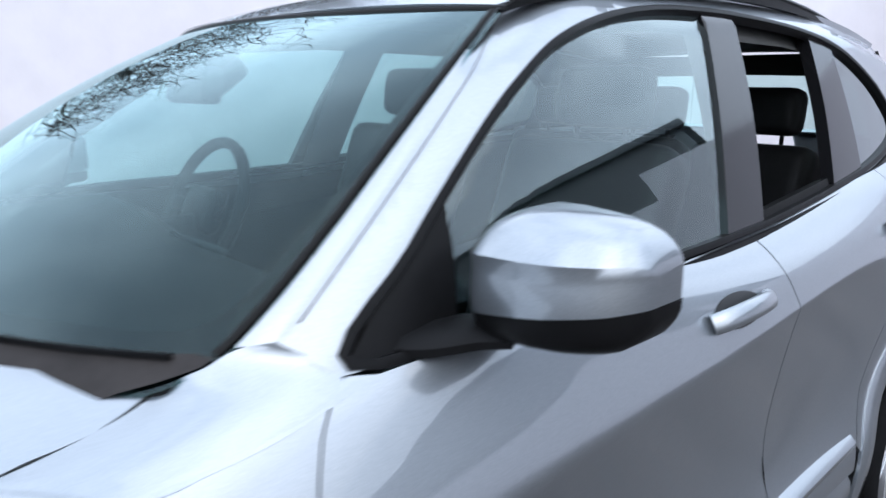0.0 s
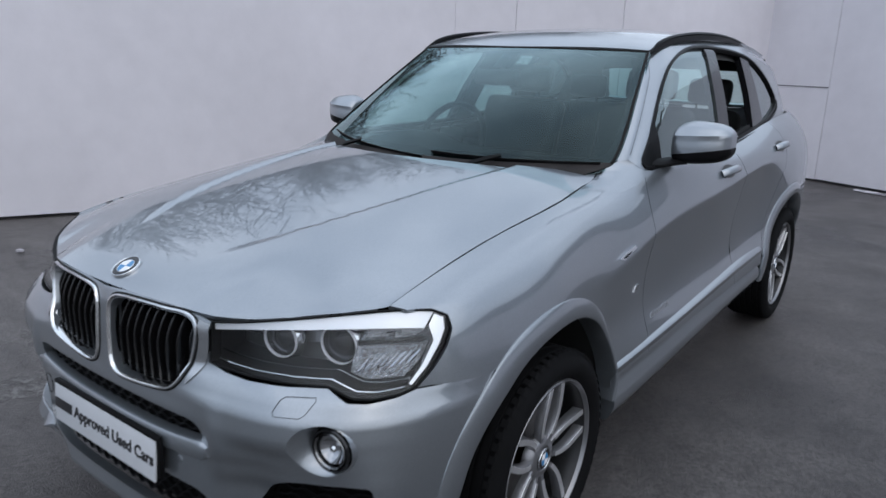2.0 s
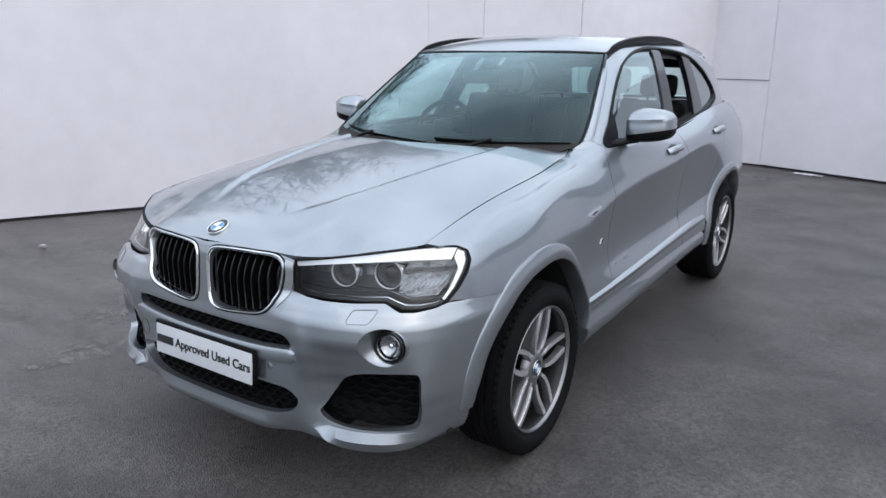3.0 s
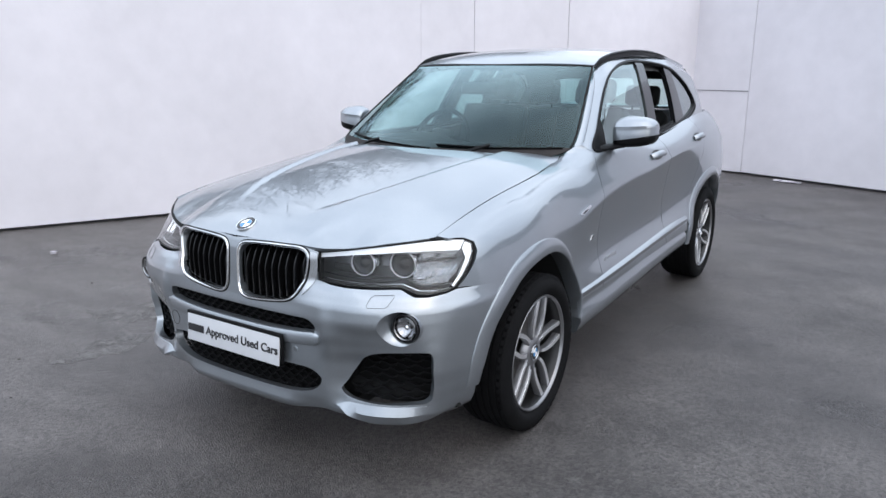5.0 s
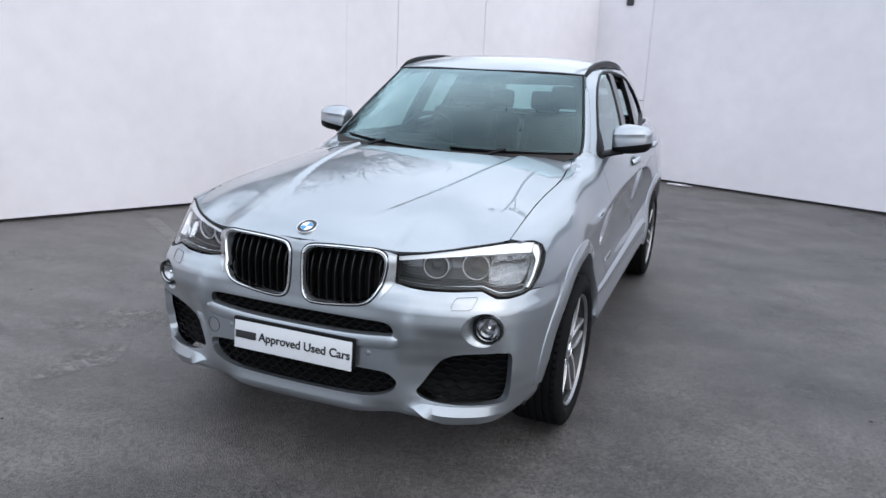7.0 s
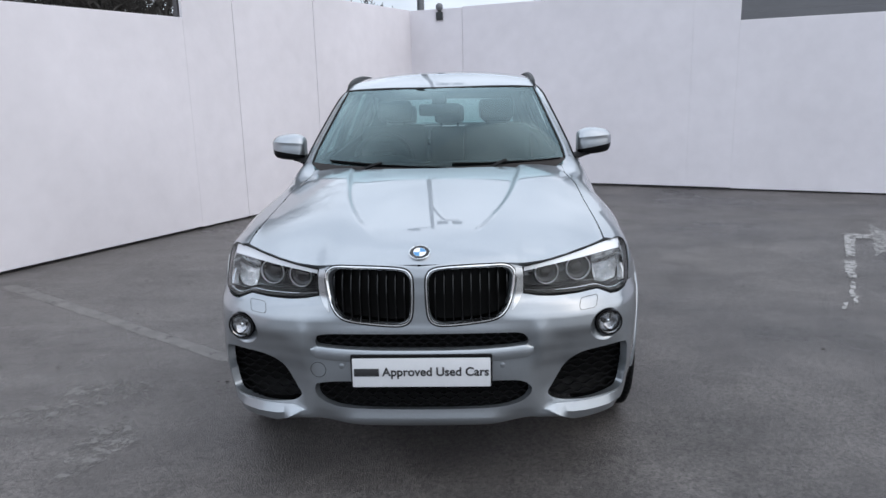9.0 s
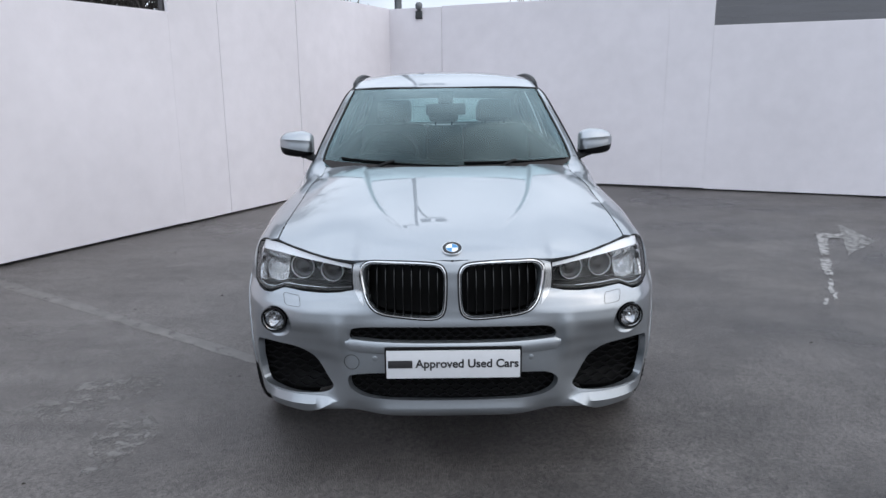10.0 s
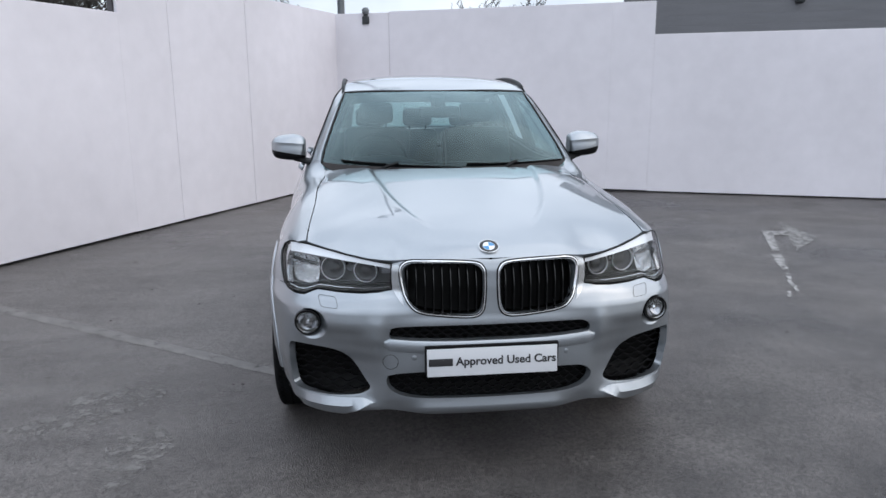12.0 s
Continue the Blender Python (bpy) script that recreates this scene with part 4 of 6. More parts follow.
def kidney(side):
    g = empty("kidney_grille", "chrome-framed kidney grille with black slats")
    g.parent = car
    loop = [nose_point(x, z) for x, z in resample(KIDNEY, 0.012)]
    pts, nr = np.array([p for p, _ in loop]), np.array([n for _, n in loop])
    sweep("grille_frame", pts - nr * 0.004, nr, [(-0.006, -0.012), (-0.006, 0.006), (-0.003, 0.011), (0.001, 0.011), (0.005, 0.005), (0.006, -0.020)], CHROME, g, True, side, "bright chrome surround")
    sweep("frame_gasket", pts - nr * 0.001, nr, [(-0.0095, -0.004), (-0.0095, 0.0025), (-0.005, 0.003), (-0.005, -0.004)], SEAL, g, True, side)
    nose_back("grille_backing", KIDNEY_IN, 0.06, g, 0.0, side=side)
    for k in range(9):
        x = 0.058 + k * 0.0335
        zs = [z for z in np.arange(0.66, 0.90, 0.004) if inside(x, z, KIDNEY_IN)]
        if len(zs) < 4:
            continue
        line = np.array([nose_point(x, z)[0] + (0, 0.022 - 0.008 * math.sin(math.pi * i / (len(zs) - 1)) + 0.028 * max(0.0, 2 * i / (len(zs) - 1) - 1) ** 2, 0) for i, z in enumerate(zs)])
        sweep("slat", line, (0, -1, 0), [(-0.0035, -0.030), (-0.003, 0.0), (-0.0015, 0.003), (0.0015, 0.003), (0.003, 0.0), (0.0035, -0.030)], SLAT_BLACK, g, False, side)
    # bright bridge from the frame to the lamp
    ear = curve([(0.356, 0.874), (0.372, 0.872), (0.384, 0.864), (0.386, 0.806), (0.379, 0.772), (0.367, 0.748), (0.352, 0.730), (0.342, 0.722), (0.350, 0.758), (0.358, 0.80), (0.360, 0.84)], True, 3)
    panel("grille_bridge", on_nose(ear), bump_lift, SATIN, g, step=0.012, rim=0.012, side=side, offset=0.004)


both(kidney)


def side_intake(side):
    nose_back("intake_backing", INTAKE, 0.075, bumper, side=side)
    mesh_rows("intake_mesh", INTAKE, bumper, 0.062, 0.024, 0.062, 0.005, side)


both(side_intake)


def fog_lamp(side):
    g = empty("fog_lamp", "round fog lamp in a silver bezel")
    g.parent = car
    c, n = nose_point(FOG[0], FOG[1])
    c = Vector((c[0], c[1], c[2]))
    axis = Vector((0.12, -1, 0.0)).normalized()
    m = Matrix.Translation(c) @ axis.to_track_quat("Z", "Y").to_matrix().to_4x4()

    def turned(name, prof, mat, parent, at=(0, 0), ends=False, lab=""):
        bm = lathe([(a, r) for a, r in prof], 36, "Z", ends=ends)
        bmesh.ops.transform(bm, matrix=m @ Matrix.Translation((at[0], at[1], 0)), verts=bm.verts)
        bmesh.ops.transform(bm, matrix=Matrix.Diagonal((side, 1, 1, 1)), verts=bm.verts)
        return part(name, bm, mat, parent, lab)
    outer = [nose_point(x, z, 0.001)[0] for x, z in FOG_LOOP]
    ring = [(r, d) for r, d in ((1.0, 0.0), (0.93, 0.10), (0.80, 0.55), (0.74, 1.0))]
    seat = m @ Matrix.Translation((0.010, 0.004, -0.024))
    inner = [np.array(seat @ Vector((0.055 * math.cos(q), 0.055 * math.sin(q), 0))) for q in np.linspace(0, 2 * math.pi, 72, endpoint=False)]
    inner = [min(inner, key=lambda c_: (c_[0] - (FOG[0] - 0.012 + (o[0] - FOG[0]) * 0.8)) ** 2 + (c_[2] - (FOG[1] + (o[2] - FOG[1]) * 0.8)) ** 2) for o in outer]
    verts = []
    for t in (0.0, 0.12, 0.5, 1.0):
        verts += [(o * (1 - t) + q * t + np.array((0, 0.010 * math.sin(math.pi * t) * -0.4, 0))) * (side, 1, 1) for o, q in zip(outer, inner)]
    k = len(outer)
    raw("bezel", verts, [[a * k + i, a * k + (i + 1) % k, (a + 1) * k + (i + 1) % k, (a + 1) * k + i] for a in range(3) for i in range(k)], PAINT, g)
    turned("housing", [(-0.018, 0.053), (-0.012, 0.051), (-0.012, 0.047), (-0.045, 0.044), (-0.05, 0.0)], GLOSS_BLACK, g, (0.010, 0.004))
    turned("trim_ring", [(-0.014, 0.045), (-0.010, 0.043), (-0.014, 0.040)], SHADED_CHROME, g, (0.010, 0.004))
    turned("reflector", [(-0.022, 0.036), (-0.036, 0.026), (-0.044, 0.010), (-0.044, 0.0)], FOG_REFLECTOR, g, (0.010, 0.004))
    turned("bulb_cap", [(-0.040, 0.009), (-0.024, 0.009), (-0.020, 0.005), (-0.020, 0.0)], CHROME, g, (0.010, 0.004))
    lens = turned("lens", [(-0.016, 0.043), (-0.010, 0.030), (-0.008, 0.0)], LENS, g, (0.010, 0.004))
    lens.visible_shadow = False


both(fog_lamp)

# small marks of the bumper: washer flap, tow eye cover, parking sensors
for side in (1, -1):
    flap = [(0.600, 0.714), (0.606, 0.738), (0.613, 0.744), (0.672, 0.746), (0.677, 0.740), (0.668, 0.713), (0.660, 0.707), (0.606, 0.706)]
    loop = [nose_point(x, z, 0.0006) for x, z in resample(flap, 0.012)]
    sweep("washer_flap", np.array([p for p, _ in loop]), np.array([n for _, n in loop]), round_prof(0.0008, 0.0008, 6), LAMP_DARK, bumper, True, side)
    p, n = nose_point(0.307, 0.508)
    bm = lathe([(-0.002, 0.0105), (0.001, 0.0105), (0.002, 0.008), (0.002, 0.0)], 20, "Y")
    bmesh.ops.scale(bm, vec=(1, -1, 1), verts=bm.verts)
    bmesh.ops.translate(bm, vec=Vector(p * (side, 1, 1)), verts=bm.verts)
    part("parking_sensor", bm, PAINT, bumper)
loop = [nose_point(-0.400 + 0.030 * math.cos(a), 0.492 + 0.030 * math.sin(a), 0.0004) for a in np.linspace(0, 2 * math.pi, 28, endpoint=False)]
sweep("tow_eye_cover", np.array([p * (-1 if p[0] > 0 else 1, 1, 1) for p, _ in loop]), np.array([n * (-1, 1, 1) for _, n in loop]), round_prof(0.0010, 0.0010, 6), SEAL, bumper, True)

# raised bar under the upper slot
bar_x = np.concatenate([np.linspace(-0.425, -0.40, 4), np.linspace(-0.38, 0.38, 40), np.linspace(0.40, 0.425, 4)])
bar = [nose_point(x, 0.549 + 0.018 * (abs(x) / 0.42) ** 3) for x in bar_x]
bar = [(p * (-1 if x < 0 and p[0] > 0 else 1, 1, 1), n * (-1 if x < 0 and n[0] > 0 else 1, 1, 1)) for x, (p, n) in zip(bar_x, bar)]
grow_ends = np.clip(np.minimum(np.arange(48), np.arange(48)[::-1]) / 3.0, 0.25, 1) ** 0.5
sweep("bumper_bar", np.array([p for p, _ in bar]), np.array([n for _, n in bar]), [(0.025, -0.02), (0.025, 0.006), (0.021, 0.012), (0.012, 0.014), (-0.018, 0.012), (-0.025, 0.007), (-0.028, -0.002), (-0.028, -0.02)], PAINT, bumper, scale=grow_ends, smooth_angle=32)



def bumper_lip(side):
    """The sharp wedge under a side intake, drawn to a point at its inner end."""
    rows = []
    for x in np.linspace(0.456, 0.790, 44):
        t = (x - 0.456) / 0.334
        swell, fade = float(smooth(0.0, 0.40, t)), 1 - 0.95 * float(smooth(0.80, 1.0, t))
        z1, z0 = 0.314 + 0.021 * float(smooth(0.0, 0.2, t)), 0.304 - 0.050 * swell + 0.008 * float(smooth(0.7, 1.0, t))
        out = (0.003 + 0.013 * float(smooth(0.0, 0.25, t))) * fade
        row = []
        for z, proud in ((z1, -0.005), (z1 - 0.003, out * 0.20), (z1 - 0.45 * (z1 - z0), out * 0.65), (z0 + 0.012, out * 1.1), (z0 + 0.007, out), (z0, out * 0.4), (z0, -0.05)):
            p, n = nose_point(x, max(z, 0.262))
            flat_n = np.array((n[0], n[1], 0.0)) / math.hypot(n[0], n[1])
            row.append(np.array((p[0], p[1], z)) + flat_n * proud)
        rows.append(row)
    m = len(rows[0])
    faces = [[i * m + j, i * m + j + 1, (i + 1) * m + j + 1, (i + 1) * m + j][::(-1 if side < 0 else 1)] for i in range(len(rows) - 1) for j in range(m - 1)]
    raw("bumper_lip", [p * (side, 1, 1) for row in rows for p in row], faces, PAINT, bumper, smooth_angle=28)


both(bumper_lip)

# bonnet
hood_front = [(x, float(nose_edge(x)[0])) for x in (0.0, 0.08, 0.15, 0.22, 0.30, 0.33, 0.36, 0.38, 0.40, 0.43)] + [(x, float(nose_edge(x)[0])) for x in (0.47, 0.56, 0.65, 0.715)]
hood_side = [(float(SEAM(y)[0]) - 0.003, y) for y in (0.345, 0.40, 0.5, 0.62, 0.75, 0.9, 1.05, 1.2)] + [(float(SEAM(y)[0]) - 0.0035, y) for y in (1.3, 1.38, 1.44)] + [(0.6915, 1.476)]
hood_back = [(0.680, 1.516), (0.668, 1.507), (0.655, 1.497), (0.618, 1.467), (0.575, 1.432), (0.52, 1.386), (0.44, 1.318), (0.30, 1.244), (0.15, 1.200), (0.0, 1.188)]
hood_half = hood_front[:-1] + hood_side + hood_back
bonnet = panel("bonnet", hood_half + [(-x, y) for x, y in hood_half[::-1]][1:-1], hood_lift, PAINT, car, step=0.016, rim=0.014)

def bonnet_seal(side):
    line = [(float(SEAM(y)[0]) - 0.0025, y, float(SEAM(y)[1]) - 0.005) for y in np.linspace(1.15, 1.44, 12)] + [(0.6920, 1.478, 1.0945), (0.6850, 1.508, 1.1045)]
    sweep("bonnet_seal", np.array(line), (0, 0, 1), round_prof(0.003, 0.003, 6), SEAL, car, False, side)


both(bonnet_seal)

# roof
rf = [(x, header_y(x) + 0.004) for x in np.linspace(-0.585, 0.585, 15)]
rh = [(0.586, 3.0), (0.577, 3.5), (0.567, 3.8), (0.550, 4.08), (0.49, 4.20), (0.25, 4.26)]
rb = rh + [(-x, y) for x, y in rh[::-1]]
panel("roof", rf + rb, roof_lift, PAINT, car, step=0.05, rim=0.02)


# flanks
TAIL_LOW = [(1.345, float(SEAM(1.345)[1]) - 0.001), (1.43, 1.071), (1.50, 1.081), (1.56, 1.092), (1.61, 1.102), (1.6610, 1.1130)]


def flank(side):
    def sheet(name, pts, grid=(0.03, 0.25), parent=car, holes=(), label=""):
        return panel(name, on_side(pts), side_lift, PAINT, parent, [on_side(h) for h in holes], grid=grid, rim=0.012, side=side, out=-1, label=label)
    gap = 0.0017
    seam_line = [(y, float(SEAM(y)[1]) - 0.0005) for y in (0.345, 0.42, 0.52, 0.65, 0.8, 0.95, 1.1, 1.25, 1.345)]
    door_front = [(1.6635, 1.1135), (1.6417, 1.1010), (1.6134, 1.070), (1.594, 1.030), (1.576, 0.97), (1.566, 0.89), (1.574, 0.78), (1.585, 0.65), (1.585, 0.46)]
    lamp_edge = [(y + 0.003, z) for y, z in lamp_yz([(0.750, 0.9235), (0.80, 0.9205), (0.828, 0.9045), (0.8385, 0.875), (0.8400, 0.84), (0.8360, 0.795), (0.828, 0.757)])]
    wing = seam_line + TAIL_LOW[1:-1] + [(y - gap, z) for y, z in door_front] + [(1.30, 0.46)]
    wing += arch_cut(HUB_F, 16, 122) + [(0.55, 0.748), (0.45, 0.750), (0.40, 0.752)] + lamp_edge[::-1]
    sheet("wing", wing, (0.022, 0.2))
    # the wing's tail rises to the foot of the pillar and the corner of the windscreen
    up = [(float(SEAM(1.345)[0]), 1.345, float(SEAM(1.345)[1])), (float(SEAM(1.41)[0]), 1.410, float(SEAM(1.41)[1])), (0.6945, 1.480, 1.099), (0.6870, 1.513, 1.1115), (0.7000, 1.524, 1.120), (0.7115, 1.535, 1.127), (0.7210, 1.552, 1.135), (0.7275, 1.578, 1.1462), (0.7530, 1.610, 1.1535)]
    low_v = [side_v(y, z) for y, z in TAIL_LOW]
    low_p, low_n = skin(side_lift, np.interp(np.linspace(0, 1, 9), np.linspace(0, 1, len(TAIL_LOW)), [y for y, z in TAIL_LOW]), np.interp(np.linspace(0, 1, 9), np.linspace(0, 1, len(TAIL_LOW)), low_v))
    low_p = low_p + np.where(low_n[:, :1] < 0, -low_n, low_n) * 0.0006
    lap_p, lap_n = skin(side_lift, low_p[:, 1], np.interp(np.linspace(0, 1, 9), np.linspace(0, 1, len(TAIL_LOW)), low_v) + np.array([0.02, 0.2, 0.35, 0.35, 0.35, 0.35, 0.35, 0.35, 0.35]))
    lap_p = lap_p + np.where(lap_n[:, :1] < 0, -lap_n, lap_n) * 0.0003
    upper = np.array(up)
    tail = natural(np.arange(9), np.concatenate([upper, low_p, lap_p], 1))(np.linspace(0, 8, 33))
    verts, faces = [], []
    for k in range(33):
        a, b, away = tail[k, :3], tail[k, 3:6], tail[k, 3:6] - tail[k, 6:]
        ta, tb = a - b, away / np.linalg.norm(away) * np.linalg.norm(a - b)
        for t in (1.0, 0.86, 0.7, 0.5, 0.3, 0.14, 0.0):
            q = b * (2 * t ** 3 - 3 * t ** 2 + 1) + tb * (t ** 3 - 2 * t ** 2 + t) + a * (3 * t ** 2 - 2 * t ** 3) + ta * (t ** 3 - t ** 2)
            verts.append(q * (side, 1, 1))
        verts.append(tail[k, 6:] * (side, 1, 1))
    for k in range(32):
        for j in range(7):
            a = k * 8 + j
            faces.append([a, a + 1, a + 9, a + 8][::(1 if side < 0 else -1)])
    raw("wing_tail", verts, faces, PAINT, car, smooth_angle=60)
    b_line = [(2.655, 1.128), (2.665, 1.0), (2.672, 0.80), (2.668, 0.46)]
    fd = [(y + gap, z) for y, z in door_front[::-1]] + [(1.70, 1.110), (2.0, 1.114), (2.4, 1.119), (2.652, 1.127)] + [(y - gap, z) for y, z in b_line[1:]]
    front_door = sheet("front_door", fd)
    r_line = [(3.46, 1.188), (3.465, 1.08), (3.42, 0.95), (3.30, 0.80), (3.20, 0.66), (3.15, 0.52), (3.14, 0.46)]
    rd = [(y + gap, z) for y, z in b_line[::-1]] + [(2.9, 1.143), (3.15, 1.165)] + [(y - gap, z) for y, z in r_line]
    rear_door = sheet("rear_door", rd)
    q = [(3.60, 1.198), (3.80, 1.204), (4.1, 1.211), (4.3, 1.210), (4.45, 1.205), (4.55, 1.20), (4.62, 1.19), (4.652, 1.185)] + [(4.652, 0.40), (4.5, 0.36), (4.3, 0.33), (4.10, 0.31)]
    q += arch_cut(HUB_R, -5, 165) + [(y + gap, z) for y, z in r_line[::-1][1:]]
    sheet("rear_wing", q, (0.035, 0.3))
    # sill skirt
    ys = np.linspace(1.285, 3.125, 30)
    rise = 0.045 * smooth(1.3, 3.1, ys)
    line = np.array([(0.885, y, 0.395 + r) for y, r in zip(ys, rise)])
    skirt = sweep("side_skirt", line, (1, 0, 0), [(0.098, 0.006), (0.086, 0.020), (0.040, 0.038), (0.008, 0.036), (-0.020, 0.018), (-0.055, 0.016), (-0.085, 0.034), (-0.102, 0.036), (-0.118, 0.020), (-0.128, -0.03), (0.098, -0.03)], PAINT, car, False, side, smooth_angle=35)
    # arch lips
    for hub, a0, a1 in ((HUB_F, 6, 176), (HUB_R, -6, 178)):
        rows = []
        for k in range(49):
            a = a0 + (a1 - a0) * k / 48
            ri, ro = float(_lip_in(a)), float(_lip_out(a))
            mid = (ri + ro) / 2
            row = []
            for r, proud, sink in ((ro, -0.006, 0), (ro - 0.001, 0.003, 0), (ro - 0.006, 0.006, 0), (mid, 0.009, 0), (ri + 0.008, 0.009, 0), (ri + 0.002, 0.006, 0), (ri, 0.0, 0), (ri + 0.001, 0.0, 0.07)):
                y, z = hub + r * math.cos(radians(a)), HUB_Z + r * math.sin(radians(a))
                w = float(smooth(0.70, 0.78, z)) if hub == HUB_F and y < HUB_F else 1.0
                ps, ns = side_point(y, z, proud) if w > 0 else (np.zeros(3), np.zeros(3))
                if w < 1:
                    pb, nb = nose_from_side(max(y, 0.33), z)
                    pb = pb + nb * proud
                    pb[1] = y if y > 0.36 else pb[1]
                    ps = ps * w + pb * (1 - w)
                row.append(ps - np.array((sink, 0, 0)))
            rows.append(row)
        verts = [p * (side, 1, 1) for row in rows for p in row]
        m = len(rows[0])
        faces = [[i * m + j, i * m + j + 1, (i + 1) * m + j + 1, (i + 1) * m + j][::(1 if side > 0 else -1)] for i in range(48) for j in range(m - 1)]
        raw("wheel_arch_lip", verts, faces, PAINT, car, smooth_angle=38)
    # cabin side frame, with the window opening
    top = [(y, float(ROOF_MID(y)) - EDGE_DROP) for y in (2.15, 2.25, 2.4, 2.6, 2.8, 3.1, 3.4, 3.7, 3.9, 4.08)]
    front = [(pillar_y(z) + 0.003, z) for z in (1.150, 1.2, 1.3, 1.4, 1.5, 1.53)]
    low = [(4.45, 1.190), (4.2, 1.196), (3.8, 1.196), (3.46, 1.187), (3.15, 1.170), (2.9, 1.147), (2.7, 1.132), (2.4, 1.123), (2.0, 1.118), (1.66, 1.114)]
    panel("cabin_frame", front + top + [(4.25, 1.46)] + low, cab_lift, PAINT, car, [DLO], step=0.018, rim=0.014, side=side, out=1)
    return front_door, rear_door


def nose_from_side(y, z):
    s = s_of_y(y)
    p, n = skin(bump_lift, np.array([s]), np.array([float(z)]))
    n = n[0] if n[0][0] > 0 else -n[0]
    return p[0], n


DLO = curve([(1.672, 1.119), (1.795, 1.228), (1.96, 1.352), (2.08, 1.430), (2.20, 1.492), (2.36, 1.536), (2.55, 1.563), (2.75, 1.572), (2.95, 1.570), (3.22, 1.556), (3.46, 1.527),
             (3.62, 1.482), (3.76, 1.418), (3.852, 1.345), (3.878, 1.308), (3.862, 1.272), (3.78, 1.245), (3.62, 1.216), (3.50, 1.199), (3.36, 1.183), (3.15, 1.165), (2.90, 1.145), (2.70, 1.132), (2.40, 1.124), (2.0, 1.120)], True, 5)
doors = {1: flank(1), -1: flank(-1)}


# ---- dark inner skins, floor and wheel wells ----
inner = empty("body_shell", "black inner shell and underbody")
inner.parent = car
panel("under_bonnet", [(-0.34, 0.18), (0.34, 0.18), (0.70, 0.55), (0.70, 1.40), (0.45, 1.30), (-0.45, 1.30), (-0.70, 1.40), (-0.70, 0.55)], hood_lift, DARK, inner, step=0.06, rim=0, offset=-0.035)
both(lambda side: panel("inner_flank", on_side([(0.50, 0.93), (0.9, 1.0), (1.3, 1.05), (1.6, 1.09), (2.6, 1.11), (3.4, 1.17), (4.3, 1.19), (4.60, 1.17), (4.60, 0.42), (4.15, 0.36)] + arch_cut(HUB_R, 0, 170, 16) + [(3.1, 0.36), (1.4, 0.36)] + arch_cut(HUB_F, 8, 120, 14)),
                        side_lift, DARK, inner, grid=(0.07, 0.5), rim=0, side=side, out=-1, offset=-0.028))


def well(side):
    for hub in (HUB_F, HUB_R):
        bm = bmesh.new()
        rings = []
        for x in (0.44, 0.865):
            rings.append([bm.verts.new((x * side, y, z)) for y, z in arch_cut(hub, 0, 180, 28, 0.004)])
        for i in range(28):
            bm.faces.new((rings[0][i], rings[0][i + 1], rings[1][i + 1], rings[1][i]))
        bm.faces.new(rings[0])
        part("wheel_well", bm, DARK, inner)


both(well)
part("floor_pan", box_bm((1.50, 3.70, 0.10), (0, 2.45, 0.29), 0.03), DARK, inner)
part("engine_bay", box_bm((0.95, 1.10, 0.36), (0, 0.74, 0.46), 0.04), DARK, inner)
part("front_tray", box_bm((0.98, 0.34, 0.05), (0, 0.30, 0.285), 0.02), DARK, inner)
both(lambda side: part("arch_liner", box_bm((0.34, 0.03, 0.34), (0.66 * side, 0.372, 0.45), 0.01, Matrix.Rotation(radians(-8), 4, "X")), DARK, inner))

# ---- glass ----
ws_half = [(u, 0.0) for u in np.linspace(0.0, 0.9, 8)] + [(0.9208, 0.014), (0.9336, 0.027), (0.955, 0.044), (0.970, 0.075), (0.985, 0.13), (0.990, 0.30), (0.994, 1.0)] + [(u, 1.0) for u in np.linspace(0.9, 0.0, 8)]
ws = ws_half + [(-u, v) for u, v in ws_half[::-1]][1:-1]
screen = panel("windscreen", ws, screen_lift, WS_GLASS, car, grid=(0.07, 0.07), rim=0.0, out=1)
screen.visible_shadow = False


GLASS_EDGE = [(0.9208, 0.020), (0.9336, 0.034), (0.952, 0.050), (0.963, 0.076), (0.970, 0.124), (0.9755, 0.187), (0.979, 0.2725), (0.981, 0.36), (0.982, 0.7), (0.983, 1.0)]


